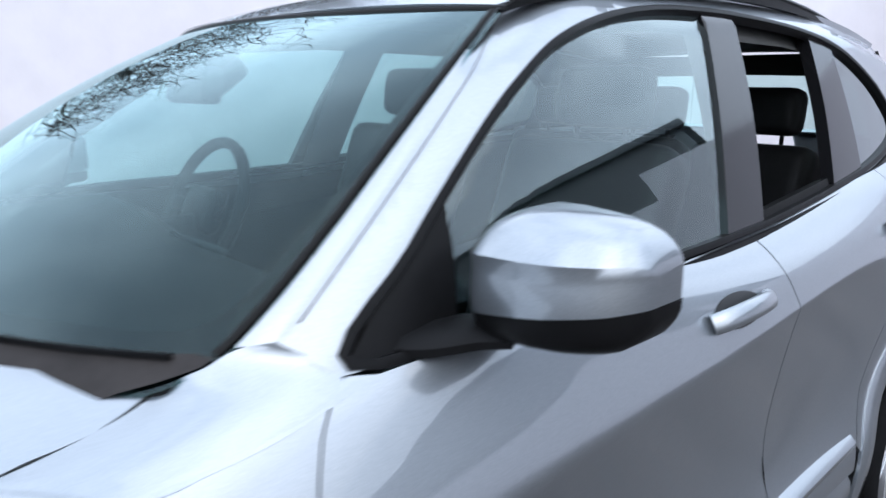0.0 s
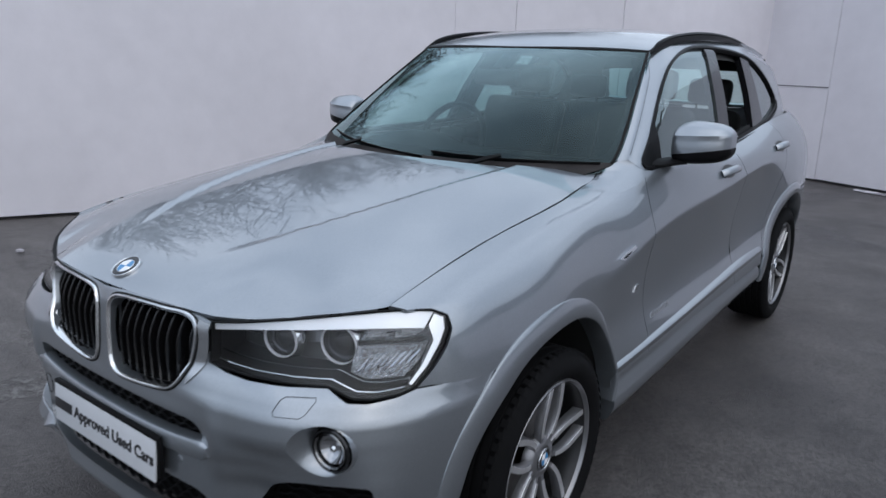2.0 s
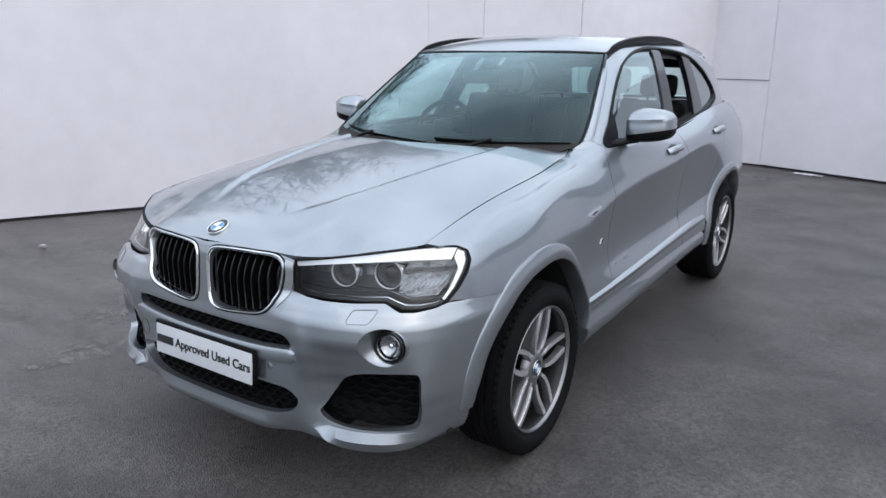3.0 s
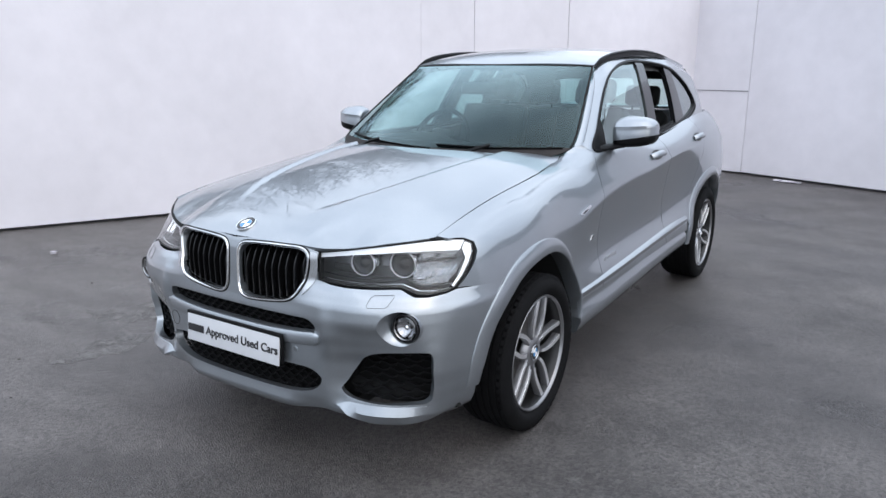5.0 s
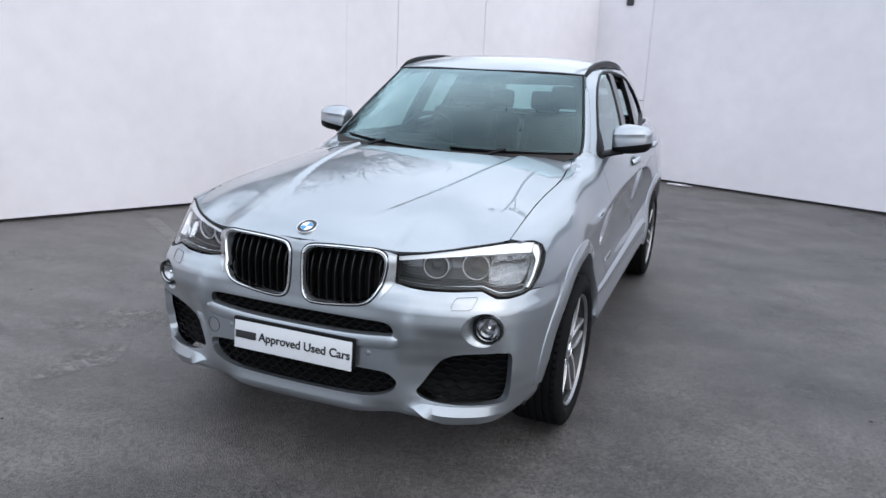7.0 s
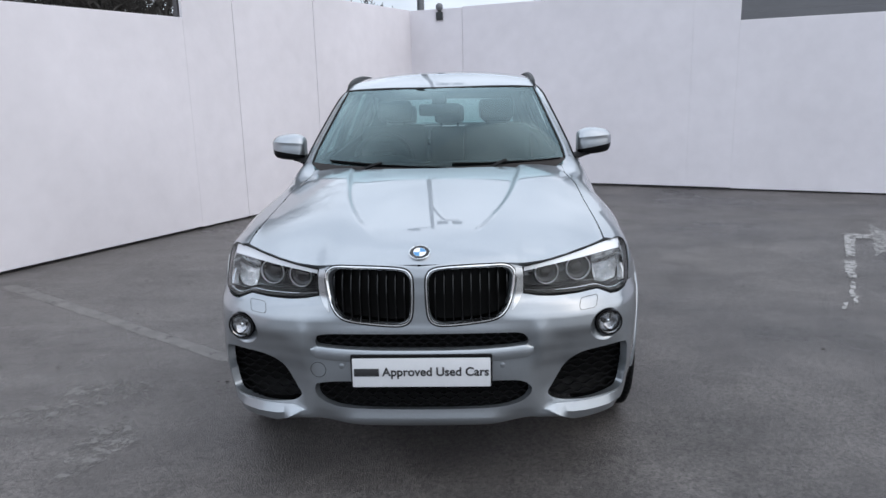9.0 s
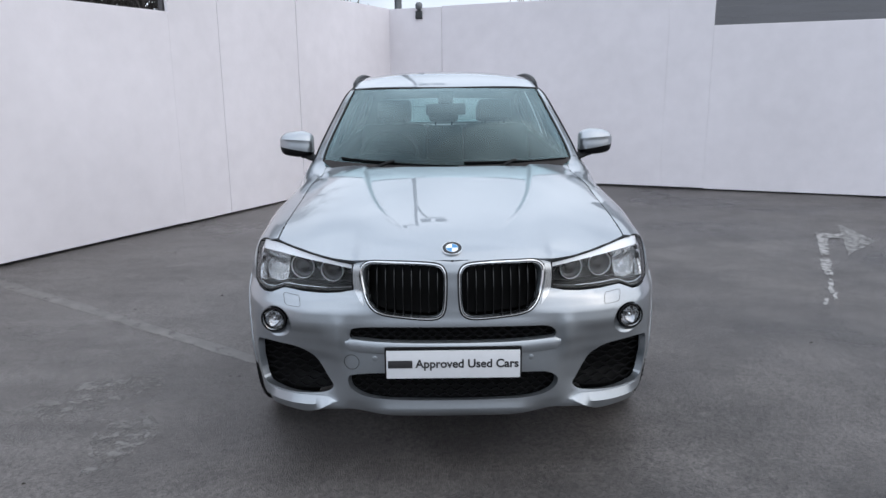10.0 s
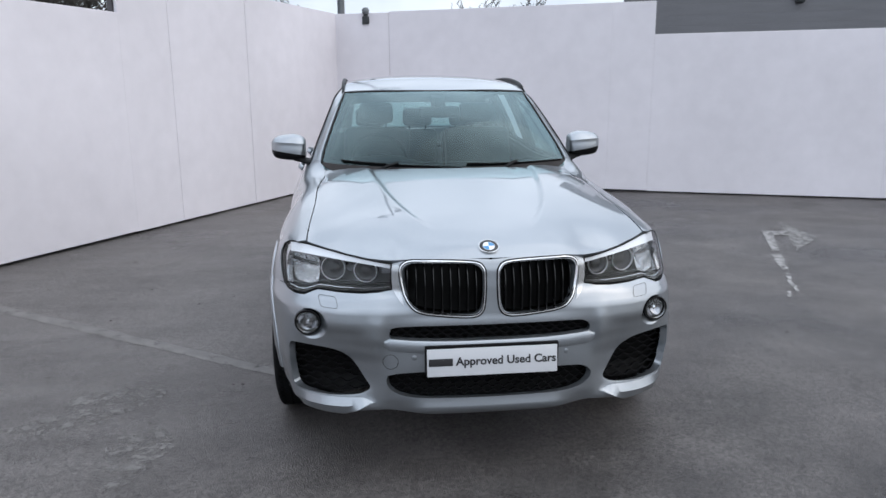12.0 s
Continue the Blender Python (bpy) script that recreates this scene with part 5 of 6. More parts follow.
def frit(side):
    """The printed border of the windscreen, and the painted pillar flange that laps over its edge."""
    edge = [(0.0, -0.03), (0.90, -0.03), (0.925, 0.012), (0.957, 0.045), (0.984, 0.13), (0.990, 0.30), (0.993, 1.0), (0.0, 1.0)]
    within = [(0.0, 0.965), (0.90, 0.965), (0.938, 0.93), (0.944, 0.35), (0.934, 0.22), (0.920, 0.150), (0.89, 0.112), (0.83, 0.108), (0.60, 0.115), (0.30, 0.118), (0.0, 0.118)]
    panel("screen_border", edge + within, screen_lift, FRIT, screen, grid=(0.05, 0.05), rim=0, side=side, offset=-0.004)
    # painted flange from the edge of the glass round to the pillar's outer face
    vs = np.linspace(0.085, 1.0, 40)
    us = np.interp(vs, [v for u, v in GLASS_EDGE], [u for u, v in GLASS_EDGE])
    near, nn = skin(screen_lift, us, vs)
    zs = screen_lift(np.ones(40), vs)[:, 2]
    rows = [near - nn * 0.004, near + nn * 0.003]
    for back, proud in ((0.002, 0.0025), (0.010, 0.0018), (0.022, 0.0012)):
        p, n = skin(cab_lift, pillar_y(zs) + back, zs)
        sink = 0.002 * np.clip(1 - np.arange(40) / 3.0, 0, 1)[:, None]
        rows.append(p + np.where(n[:, :1] < 0, -n, n) * (proud - sink))
    verts = [rows[j][k] * (side, 1, 1) for k in range(40) for j in range(5)]
    faces = [[k * 5 + j, k * 5 + j + 1, k * 5 + j + 6, k * 5 + j + 5][::(-1 if side < 0 else 1)] for k in range(39) for j in range(4)]
    raw("pillar_flange", verts, faces, PAINT, car, smooth_angle=50)


both(frit)


def cab_pts(pts, proud=0.0):
    a = np.array(pts)
    p, n = skin(cab_lift, a[:, 0], a[:, 1])
    n = np.where(n[:, :1] < 0, -n, n)
    return p + n * proud, n


def pillar_seal(side):
    vs = np.linspace(0.07, 0.99, 36)
    us = np.interp(vs, [v for u, v in GLASS_EDGE], [u for u, v in GLASS_EDGE]) - 0.013
    p, n = skin(screen_lift, us, vs)
    sweep("pillar_seal", p + n * 0.002, n, round_prof(0.0055, 0.003, 8), SEAL, screen, False, side)
    zs = np.linspace(1.165, 1.515, 30)
    line, n = cab_pts([(pillar_y(z) + 0.018, z) for z in zs], 0.0012)
    sweep("pillar_joint", line, n, round_prof(0.0013, 0.0010, 6), LAMP_DARK, car, False, side)


both(pillar_seal)
pts, n = skin(screen_lift, np.linspace(-1.0, 1.0, 50), np.full(50, 1.004))
sweep("screen_seal", pts, n, round_prof(0.006, 0.004, 6), SEAL, screen)


def offset_lift(d):
    return lambda y, z: cab_lift(y, z) - np.array((d, 0, 0))


FRONT_PANE = [(1.72, 1.128)] + [(y, z - 0.012) for y, z in DLO if 1.78 < y < 2.70 and z > 1.23] + [(2.742, 1.560), (2.652, 1.34), (2.575, 1.132)]
B_POST = [(2.565, 1.128), (2.645, 1.34), (2.738, 1.570), (2.872, 1.568), (2.798, 1.34), (2.728, 1.136)]
C_POST = [(3.160, 1.168), (3.235, 1.36), (3.298, 1.548), (3.450, 1.530), (3.425, 1.37), (3.398, 1.188)]
REAR_OPEN = [(2.735, 1.142), (2.800, 1.34), (2.872, 1.562), (3.05, 1.556), (3.298, 1.541), (3.235, 1.36), (3.160, 1.172), (2.95, 1.152)]
QUARTER = [(3.398, 1.192), (3.425, 1.37), (3.450, 1.528)] + [(y, z) for y, z in DLO if y > 3.47 and z > 1.19]


def side_glass(side):
    front_door, rear_door = doors[side]
    pane = panel("door_glass", FRONT_PANE, offset_lift(0.012), SIDE_GLASS, front_door, step=0.05, rim=0, side=side, out=1)
    pane.visible_shadow = False
    panel("window_post", B_POST, offset_lift(0.003), GLOSS_BLACK, front_door, step=0.04, rim=0.02, side=side, out=1)
    panel("window_post", C_POST, offset_lift(0.004), GLOSS_BLACK, rear_door, step=0.04, rim=0.03, side=side, out=1)
    # mirror sail
    sail = [(1.668, 1.117), (1.800, 1.234), (1.87, 1.285), (1.855, 1.20), (1.835, 1.119)]
    panel("window_sail", sail, offset_lift(0.004), TRIM_BLACK, front_door, step=0.03, rim=0.02, side=side, out=1)
    q = panel("quarter_glass", QUARTER, offset_lift(0.010), DARK_GLASS, rear_door, step=0.05, rim=0, side=side, out=1)
    q.visible_shadow = False
    if side < 0:
        g = panel("door_glass", REAR_OPEN, offset_lift(0.014), SIDE_GLASS, rear_door, step=0.05, rim=0, side=side, out=1)
        g.visible_shadow = False
    # seals round the opening, and the satin strip along its foot
    loop, n = cab_pts(resample(DLO, 0.04), 0.0)
    sweep("window_frame", loop, n, [(-0.002, 0.005), (0.005, 0.006), (0.011, 0.004), (0.014, -0.016), (-0.002, -0.016)], TRIM_BLACK, car, True, side)
    foot = sorted([p for p in DLO if (p[1] < 1.125 + 0.12 * max(0, (p[0] - 1.7) / 2.0) + 0.05) and p[0] > 1.70], key=lambda p: p[0])
    loop, n = cab_pts([(y, z - 0.014) for y, z in foot], 0.004)
    sweep("waist_strip", loop, n, [(-0.007, -0.004), (-0.005, 0.004), (0.005, 0.004), (0.007, -0.004)], TRIM_BLACK, car, False, side)
    # B-post trim between the doors' glass, dark lining strip at the open window's sill
    line, n = cab_pts([(y, 1.150 + 0.082 * (y - 2.745)) for y in np.linspace(2.75, 3.15, 12)], -0.02)
    sweep("window_slot", line, n, [(-0.012, -0.02), (-0.012, 0.008), (0.006, 0.008), (0.006, -0.02)], SEAL, rear_door, False, side)


both(side_glass)

# ---- tail: tailgate, rear glass, tail lamps (closing the back) ----


def tail_lift(x, z):
    x, z = np.asarray(x, float), np.asarray(z, float)
    y = 4.27 + (1.50 - z) * 0.62 - 0.10 * (np.abs(x) / 0.6) ** 2.5
    return np.stack([x, y, z], -1)


tg = [(-0.52, 1.505), (0.52, 1.505), (0.60, 1.44), (0.665, 1.21), (-0.665, 1.21), (-0.60, 1.44)]
hole = curve([(-0.49, 1.46), (0.0, 1.475), (0.49, 1.46), (0.545, 1.40), (0.57, 1.26), (0.52, 1.235), (0.0, 1.23), (-0.52, 1.235), (-0.57, 1.26), (-0.545, 1.40)], True, 4)
tailgate = panel("tailgate", tg, tail_lift, PAINT, car, [hole], step=0.05, rim=0.02, out=-1)
rg = panel("rear_glass", hole, tail_lift, SIDE_GLASS, tailgate, step=0.07, rim=0, out=-1, offset=-0.008)
rg.visible_shadow = False
panel("tailgate_lining", [(-0.56, 1.540), (0.56, 1.540), (0.585, 1.440), (0.50, 1.452), (0.0, 1.462), (-0.50, 1.452), (-0.585, 1.440)], tail_lift, LINING, tailgate, step=0.07, rim=0, out=-1, offset=-0.022)

# ---- headlamps ----


def headlamp(side):
    g = empty("headlamp", "clear headlamp with twin ring lights and bright brow")
    g.parent = car
    loop = LAMP_TOP + LAMP_OUT + LAMP_LOW

    def behind(dx, dy, fall=1.0):
        def lift(x, z):
            p = lamp_lift(x, z)
            return p + np.array((dx, dy, 0))
        return lift

    def sheet(name, pts, mat, depth, rim=0.0, step=0.02, proud=0.0, lab=""):
        return panel(name, pts, behind(-0.35 * depth, depth), mat, g, step=step, rim=rim, side=side, out=1, offset=proud, label=lab)
    c = np.mean(np.array(loop), 0)

    def shrunk(d):
        out = []
        a = np.array(loop)
        for i, p in enumerate(a):
            t = a[(i + 1) % len(a)] - a[i - 1]
            nn = np.array((t[1], -t[0])) / np.linalg.norm(t)
            out.append(tuple(p - nn * d * (-1 if np.dot(nn, c - p) > 0 else 1)))
        return out
    lens = sheet("lens", shrunk(0.003), LENS, 0.0)
    lens.visible_shadow = False
    p, n = skin(lamp_lift, np.array([q[0] for q in resample(loop, 0.012)]), np.array([q[1] for q in resample(loop, 0.012)]))
    n = np.where(n[:, 1:2] > 0, -n, n)
    sweep("lamp_seal", p, n, [(-0.002, -0.03), (-0.002, 0.0005), (0.0, 0.002), (0.003, 0.0005), (0.003, -0.03)], SEAL, g, True, side)
    # housing: dark floor, walls
    sheet("housing", shrunk(0.0), LAMP_DARK, 0.14)
    walls = np.array([q for q in resample(loop, 0.03)])
    v, f = [], []
    for k, (x, z) in enumerate(walls):
        a = lamp_lift(x, z)
        v += [(a[0] * side, a[1], a[2]), ((a[0] - 0.049) * side, a[1] + 0.14, a[2])]
    m = len(walls)
    f = [[2 * i, 2 * i + 1, 2 * ((i + 1) % m) + 1, 2 * ((i + 1) % m)] for i in range(m)]
    raw("housing_wall", v, f, LAMP_DARK, g)
    # the bright brow along the top and down the outer end
    brow = [(x, z - 0.005) for x, z in LAMP_TOP[:7]]
    brow_in = [(0.800, 0.879), (0.765, 0.881), (0.715, 0.881), (0.65, 0.879), (0.56, 0.874), (0.47, 0.866), (0.392, 0.856)]
    sheet("lamp_brow", brow + brow_in, LAMP_WHITE, 0.008, rim=0.03, step=0.012, lab="bright frosted light-guide brow")
    guide = [(0.805, 0.912), (0.825, 0.899), (0.830, 0.875), (0.831, 0.84), (0.827, 0.795), (0.817, 0.760), (0.812, 0.764), (0.820, 0.80), (0.821, 0.85), (0.804, 0.884)]
    sheet("lamp_side_guide", guide, LAMP_SATIN, 0.013, rim=0.03, step=0.012, lab="satin metal strip down the lamp end")
    low = [(x, z + 0.008) for x, z in LAMP_LOW[::-1]]
    for dz, dy, r in ((0.0, 0.016, 0.0025), (0.009, 0.045, 0.0016)):
        lp = np.array([lamp_lift(x, z + dz) + (-0.35 * dy, dy, 0) for x, z in resample(low, 0.01, False)])
        sweep("lamp_foot_line", lp, (0, -1, 0), round_prof(r, r, 6), CHROME if dz == 0 else SHADED_CHROME, g, False, side)
    # grey metal wall behind the projectors, ending in a dark floor
    sheet("inner_bezel", [(0.395, 0.835), (0.47, 0.846), (0.56, 0.856), (0.69, 0.866), (0.69, 0.818), (0.60, 0.806), (0.50, 0.804), (0.395, 0.806)], LAMP_METAL, 0.128, step=0.02)
    # twin projectors with bright rings, set deep under the brow
    for cx, cz, r in ((0.508, 0.822, 0.048), (0.640, 0.822, 0.051)):
        base = lamp_lift(cx, cz)
        eye = Vector((base[0] - 0.022, base[1] + 0.094, cz))
        axis = Vector((0.22, -1, 0.0)).normalized()
        m4 = Matrix.Translation(eye) @ axis.to_track_quat("Z", "Y").to_matrix().to_4x4()

        def turned(name, prof, mat, lab="", n=40):
            bm = lathe(prof, n, "Z")
            bmesh.ops.transform(bm, matrix=Matrix.Diagonal((side, 1, 1, 1)) @ m4, verts=bm.verts)
            return part(name, bm, mat, g, lab)
        turned("ring_light", [(0.010, r), (0.0130, r - 0.0015), (0.010, r - 0.0032), (0.004, r - 0.0030), (0.004, r)], RING_WHITE, "frosted ring light")
        turned("ring_bezel", [(0.006, r + 0.001), (-0.004, r + 0.008), (-0.020, r + 0.010)], CHROME)
        turned("projector_shroud", [(0.006, r - 0.0045), (-0.006, r - 0.009), (-0.008, r - 0.013), (-0.018, r - 0.015)], LAMP_METAL)
        turned("projector_lens", [(-0.016, r - 0.014), (-0.004, r - 0.022), (0.004, 0.012), (0.005, 0.0)], GLOSS_BLACK, "dark domed projector lens")
    # outer corner: faceted indicator reflector with a fan of short ribs
    ind = [(0.700, 0.776), (0.735, 0.763), (0.795, 0.766), (0.808, 0.80), (0.810, 0.85), (0.800, 0.874), (0.70, 0.880), (0.692, 0.84), (0.694, 0.80)]
    sheet("indicator_reflector", ind, REFLECTOR, 0.055, step=0.02)
    for k in range(8):
        x0, z0 = 0.712 + 0.0115 * k, 0.775 + 0.0035 * k
        line = np.array([lamp_lift(x0 + 0.011 * q, z0 + (0.034 - 0.0012 * k) * q) + (-0.014, 0.040, 0) for q in np.linspace(0, 1.0, 5)])
        sweep("reflector_rib", line, (0, -1, 0), [(-0.0024, 0), (0, 0.005), (0.0024, 0)], CHROME if k % 2 else LAMP_SATIN, g, False, side, smooth_angle=20)
    line = np.array([lamp_lift(x, 0.842 + 0.06 * (x - 0.70)) + (-0.010, 0.032, 0) for x in np.linspace(0.694, 0.808, 10)])
    sweep("reflector_divider", line, (0, -1, 0), [(-0.002, -0.02), (-0.002, 0.004), (0.002, 0.004), (0.002, -0.02)], LAMP_METAL, g, False, side)
    for x0, x1 in ((0.704, 0.742), (0.752, 0.796)):
        sheet("side_reflector", [(x0, 0.852), (x1, 0.856), (x1 + 0.002, 0.870), (x0, 0.872)], REFLECTOR, 0.040, rim=0.012, step=0.015)


both(headlamp)

# ---- number plate with holder ----
plate = empty("number_plate", "white dealer plate with black lettering on a dark holder")
plate.parent = car
PY = -0.004
part("plate_holder", box_bm((0.534, 0.016, 0.118), (0, PY + 0.014, 0.504), 0.005), BLACK_PLASTIC, plate)
plate_tilt = Matrix.Rotation(radians(-5), 4, "X")
part("plate_sheet", box_bm((0.520, 0.006, 0.111), (0, PY + 0.002, 0.4965), 0.0025, plate_tilt), PLATE_WHITE, plate)


def lettering(name, text, size, at, turn, mat, parent, depth=0.0008, align="CENTER", bold=0.0):
    cu = bpy.data.curves.new(name, "FONT")
    cu.body, cu.size, cu.extrude, cu.align_x, cu.offset = text, size, depth, align, bold
    ob = bpy.data.objects.new(name, cu)
    scene.collection.objects.link(ob)
    dg = bpy.context.evaluated_depsgraph_get()
    me = bpy.data.meshes.new_from_object(ob.evaluated_get(dg))
    bpy.data.objects.remove(ob)
    me.transform(Matrix.Translation(at) @ turn)
    return linked(name, me, mat, parent)


stand = plate_tilt @ Matrix.Rotation(radians(90), 4, "X")
txt = lettering("lettering", "Approved Used Cars", 0.0460, (0.053, PY - 0.0028, 0.4845), stand, PLATE_TEXT, plate, bold=0.0011)
w = max(v.co.x for v in txt.data.vertices) - min(v.co.x for v in txt.data.vertices)
mid = (max(v.co.x for v in txt.data.vertices) + min(v.co.x for v in txt.data.vertices)) / 2
txt.data.transform(Matrix.Translation((0.053, 0, 0)) @ Matrix.Diagonal((0.402 / w, 1, 1, 1)) @ Matrix.Translation((-mid, 0, 0)))
part("name_bar", box_bm((0.095, 0.0012, 0.030), (-0.206, PY - 0.0026, 0.4985), 0.0004, plate_tilt), PLATE_TEXT, plate)

# ---- round emblems ----


def emblem(name, at, normal, up, r, parent, side=1, flat=False):
    """A round badge; flat: its pieces hang straight from the parent."""
    g = parent
    if not flat:
        g = empty(name, "round enamel emblem in blue and white with a dark ring")
        g.parent = parent
    z = Vector(normal).normalized()
    x = Vector(up).cross(z).normalized()
    y = z.cross(x)
    m = Matrix.Translation(at) @ Matrix((x, y, z)).transposed().to_4x4()
    m = Matrix.Diagonal((side, 1, 1, 1)) @ m

    def put(nm, bm, mat):
        bmesh.ops.transform(bm, matrix=m, verts=bm.verts)
        return part(nm, bm, mat, g)
    put("emblem_rim", lathe([(-0.004, r), (0.002, r), (0.0035, r * 0.97), (0.0035, r * 0.93), (0.002, r * 0.91)], 40, "Z"), CHROME)
    put("emblem_ring", lathe([(0.002, r * 0.92), (0.0028, r * 0.75), (0.0028, r * 0.60)], 40, "Z"), GLOSS_BLACK)
    put("emblem_inner_rim", lathe([(0.0028, r * 0.60), (0.0036, r * 0.585), (0.0028, r * 0.56)], 40, "Z"), CHROME)
    for k in range(4):
        bm = bmesh.new()
        c = bm.verts.new((0, 0, 0.0032))
        ring = [bm.verts.new((r * 0.57 * math.cos(radians(90 * k + a)), r * 0.57 * math.sin(radians(90 * k + a)), 0.0030)) for a in range(0, 91, 10)]
        for p, q in zip(ring, ring[1:]):
            bm.faces.new((c, p, q))
        put("emblem_quarter", bm, (WHITE, BLUE)[(k + 1) % 2])
    return g


p, n = skin(hood_lift, np.array([0.0]), np.array([0.110]))
emblem("emblem", Vector(p[0]) + Vector(n[0]) * 0.004, n[0], (0, 0.4, 1), 0.041, car)

# ---- wipers, scuttle ----
cowl_half = [(0.0, 0.066), (0.20, 0.066), (0.60, 0.064), (0.84, 0.064), (0.925, 0.070), (0.950, 0.064), (0.944, 0.048), (0.926, 0.034), (0.905, 0.020), (0.87, 0.002), (0.80, -0.05), (0.65, -0.14), (0.50, -0.16), (0.0, -0.16)]
cowl = cowl_half + [(-u, v) for u, v in cowl_half[::-1]][1:-1]
panel("scuttle_panel", cowl, screen_lift, COWL, car, grid=(0.04, 0.04), rim=0.0, offset=0.004)
for u in np.linspace(-0.55, 0.55, 12):
    p, n = skin(screen_lift, np.array([u, u]), np.array([-0.07, -0.02]))
    sweep("scuttle_rib", p + n * 0.005, n, [(-0.004, -0.002), (-0.003, 0.003), (0.003, 0.003), (0.004, -0.002)], COWL, car)


def wiper(u0, v0, u1, v1, pu, pv):
    g = empty("wiper", "black wiper arm with blade at rest on the glass")
    g.parent = car
    us, vs = np.linspace(u0, u1, 24), np.linspace(v0, v1, 24)
    p, n = skin(screen_lift, us, vs)
    sweep("wiper_blade", p + n * 0.014, n, [(-0.004, -0.006), (-0.003, -0.002), (0.0, 0.001), (0.003, -0.002), (0.004, -0.006)], BLACK_PLASTIC, g)
    sweep("wiper_rubber", p + n * 0.004, n, [(-0.002, -0.004), (-0.002, 0.006), (0.002, 0.006), (0.002, -0.004)], SEAL, g)
    a, b = skin(screen_lift, np.array([pu]), np.array([pv]))
    piv = a[0] + b[0] * 0.012
    midp = p[12] + n[12] * 0.030
    arm = np.array(curve([piv, piv * 0.6 + midp * 0.4 + n[12] * 0.018, midp], n=8))
    sweep("wiper_arm", arm, n[12], [(-0.010, -0.006), (-0.009, 0.005), (0.009, 0.005), (0.010, -0.006)], BLACK_PLASTIC, g, scale=np.linspace(1.2, 0.7, len(arm)))
    bm = lathe([(-0.02, 0.019), (0.012, 0.018), (0.018, 0.012), (0.018, 0.0)], 20, "Z")
    bmesh.ops.translate(bm, vec=Vector(piv), verts=bm.verts)
    part("wiper_pivot", bm, BLACK_PLASTIC, g)


wiper(0.905, 0.060, 0.12, 0.088, 0.30, -0.03)
wiper(0.08, 0.055, -0.80, 0.098, -0.55, -0.03)

# ---- door mirrors ----


def door_mirror(side):
    g = empty("door_mirror", "silver-capped door mirror on a black foot")
    g.parent = car
    # one section after another, from the inner end to the outer: foot, crease and top of the cap
    zt = monotone([0, 0.15, 0.33, 0.7, 0.9, 1.0], [1.264, 1.279, 1.288, 1.282, 1.269, 1.250])
    zc = monotone([0, 1.0], [1.233, 1.245])
    zb = monotone([0, 0.2, 0.6, 0.9, 1.0], [1.132, 1.130, 1.136, 1.149, 1.168])
    yf = monotone([0, 0.2, 0.5, 0.85, 1.0], [1.818, 1.806, 1.804, 1.828, 1.868])
    yb = monotone([0, 0.5, 1.0], [1.920, 1.934, 1.940])
    stations = [0.0, 0.01, 0.03, 0.08, 0.16, 0.3, 0.45, 0.6, 0.72, 0.82, 0.89, 0.94, 0.97, 0.99, 1.0]
    shrink = [0.72, 0.86, 0.95, 0.99, 1, 1, 1, 1, 1, 1, 0.99, 0.965, 0.92, 0.84, 0.72]
    # depth from front to back, and height in two spans about the crease
    loop = curve([(0.26, -1.0), (0.08, -0.90), (0.012, -0.72), (0.0, -0.45), (0.022, -0.14)], n=4) + curve([(0.006, 0.0), (0.100, 0.30), (0.22, 0.62), (0.38, 0.86), (0.58, 0.975), (0.80, 1.0), (0.95, 0.93), (1.0, 0.70), (1.0, 0.0), (1.0, -0.80), (0.94, -0.97), (0.80, -1.0), (0.5, -1.0)], n=4)

    def shell(name, keep_top, mat):
        bm = bmesh.new()
        rows = []
        for t, sc in zip(stations, shrink):
            x = 0.829 + 0.205 * t
            y0, y1, z0, z1, zk = float(yf(t)), float(yb(t)), float(zb(t)), float(zt(t)), float(zc(t))
            mid = (z0 + z1) / 2
            row = []
            for a, b in loop:
                z = zk + b * ((z1 - zk) if b > 0 else (zk - z0))
                y = y1 - (y1 - y0) * (1 - a) * (0.4 + 0.6 * sc)
                row.append(bm.verts.new((x, y if keep_top else y + 0.003, mid + (z - mid) * sc)))
            rows.append(row)
        n = len(loop)
        for p, q in zip(rows, rows[1:]):
            for k in range(n):
                bm.faces.new((p[k], p[(k + 1) % n], q[(k + 1) % n], q[k]))
        bm.faces.new(rows[0][::-1])
        bm.faces.new(rows[-1])
        up = Vector((-0.17, 0, 1)).normalized()
        bmesh.ops.bisect_plane(bm, geom=bm.verts[:] + bm.edges[:] + bm.faces[:], plane_co=(0.926, 1.82, 1.178), plane_no=-up if keep_top else up, clear_outer=True)
        bmesh.ops.recalc_face_normals(bm, faces=bm.faces)
        bmesh.ops.scale(bm, vec=(side, 1, 1), verts=bm.verts)
        if side < 0:
            bmesh.ops.reverse_faces(bm, faces=bm.faces)
        return part(name, bm, mat, g, smooth_angle=40)
    shell("mirror_cap", True, PAINT)
    shell("mirror_base", False, TRIM_BLACK)
    pane = box_bm((0.145, 0.004, 0.09), (0.922 * side, 1.931, 1.214), 0.0)
    part("mirror_pane", pane, MIRROR, g)
    foot = np.array(curve([(0.765, 1.77, 1.128), (0.80, 1.79, 1.130), (0.835, 1.83, 1.136), (0.88, 1.855, 1.142)], n=5))
    sweep("mirror_foot", foot, (0, -0.15, 1), [(-0.050, -0.010), (-0.045, 0.004), (-0.02, 0.012), (0.03, 0.011), (0.045, 0.002), (0.045, -0.010)], BLACK_PLASTIC, g, False, side, scale=np.linspace(1.0, 0.8, len(foot)))


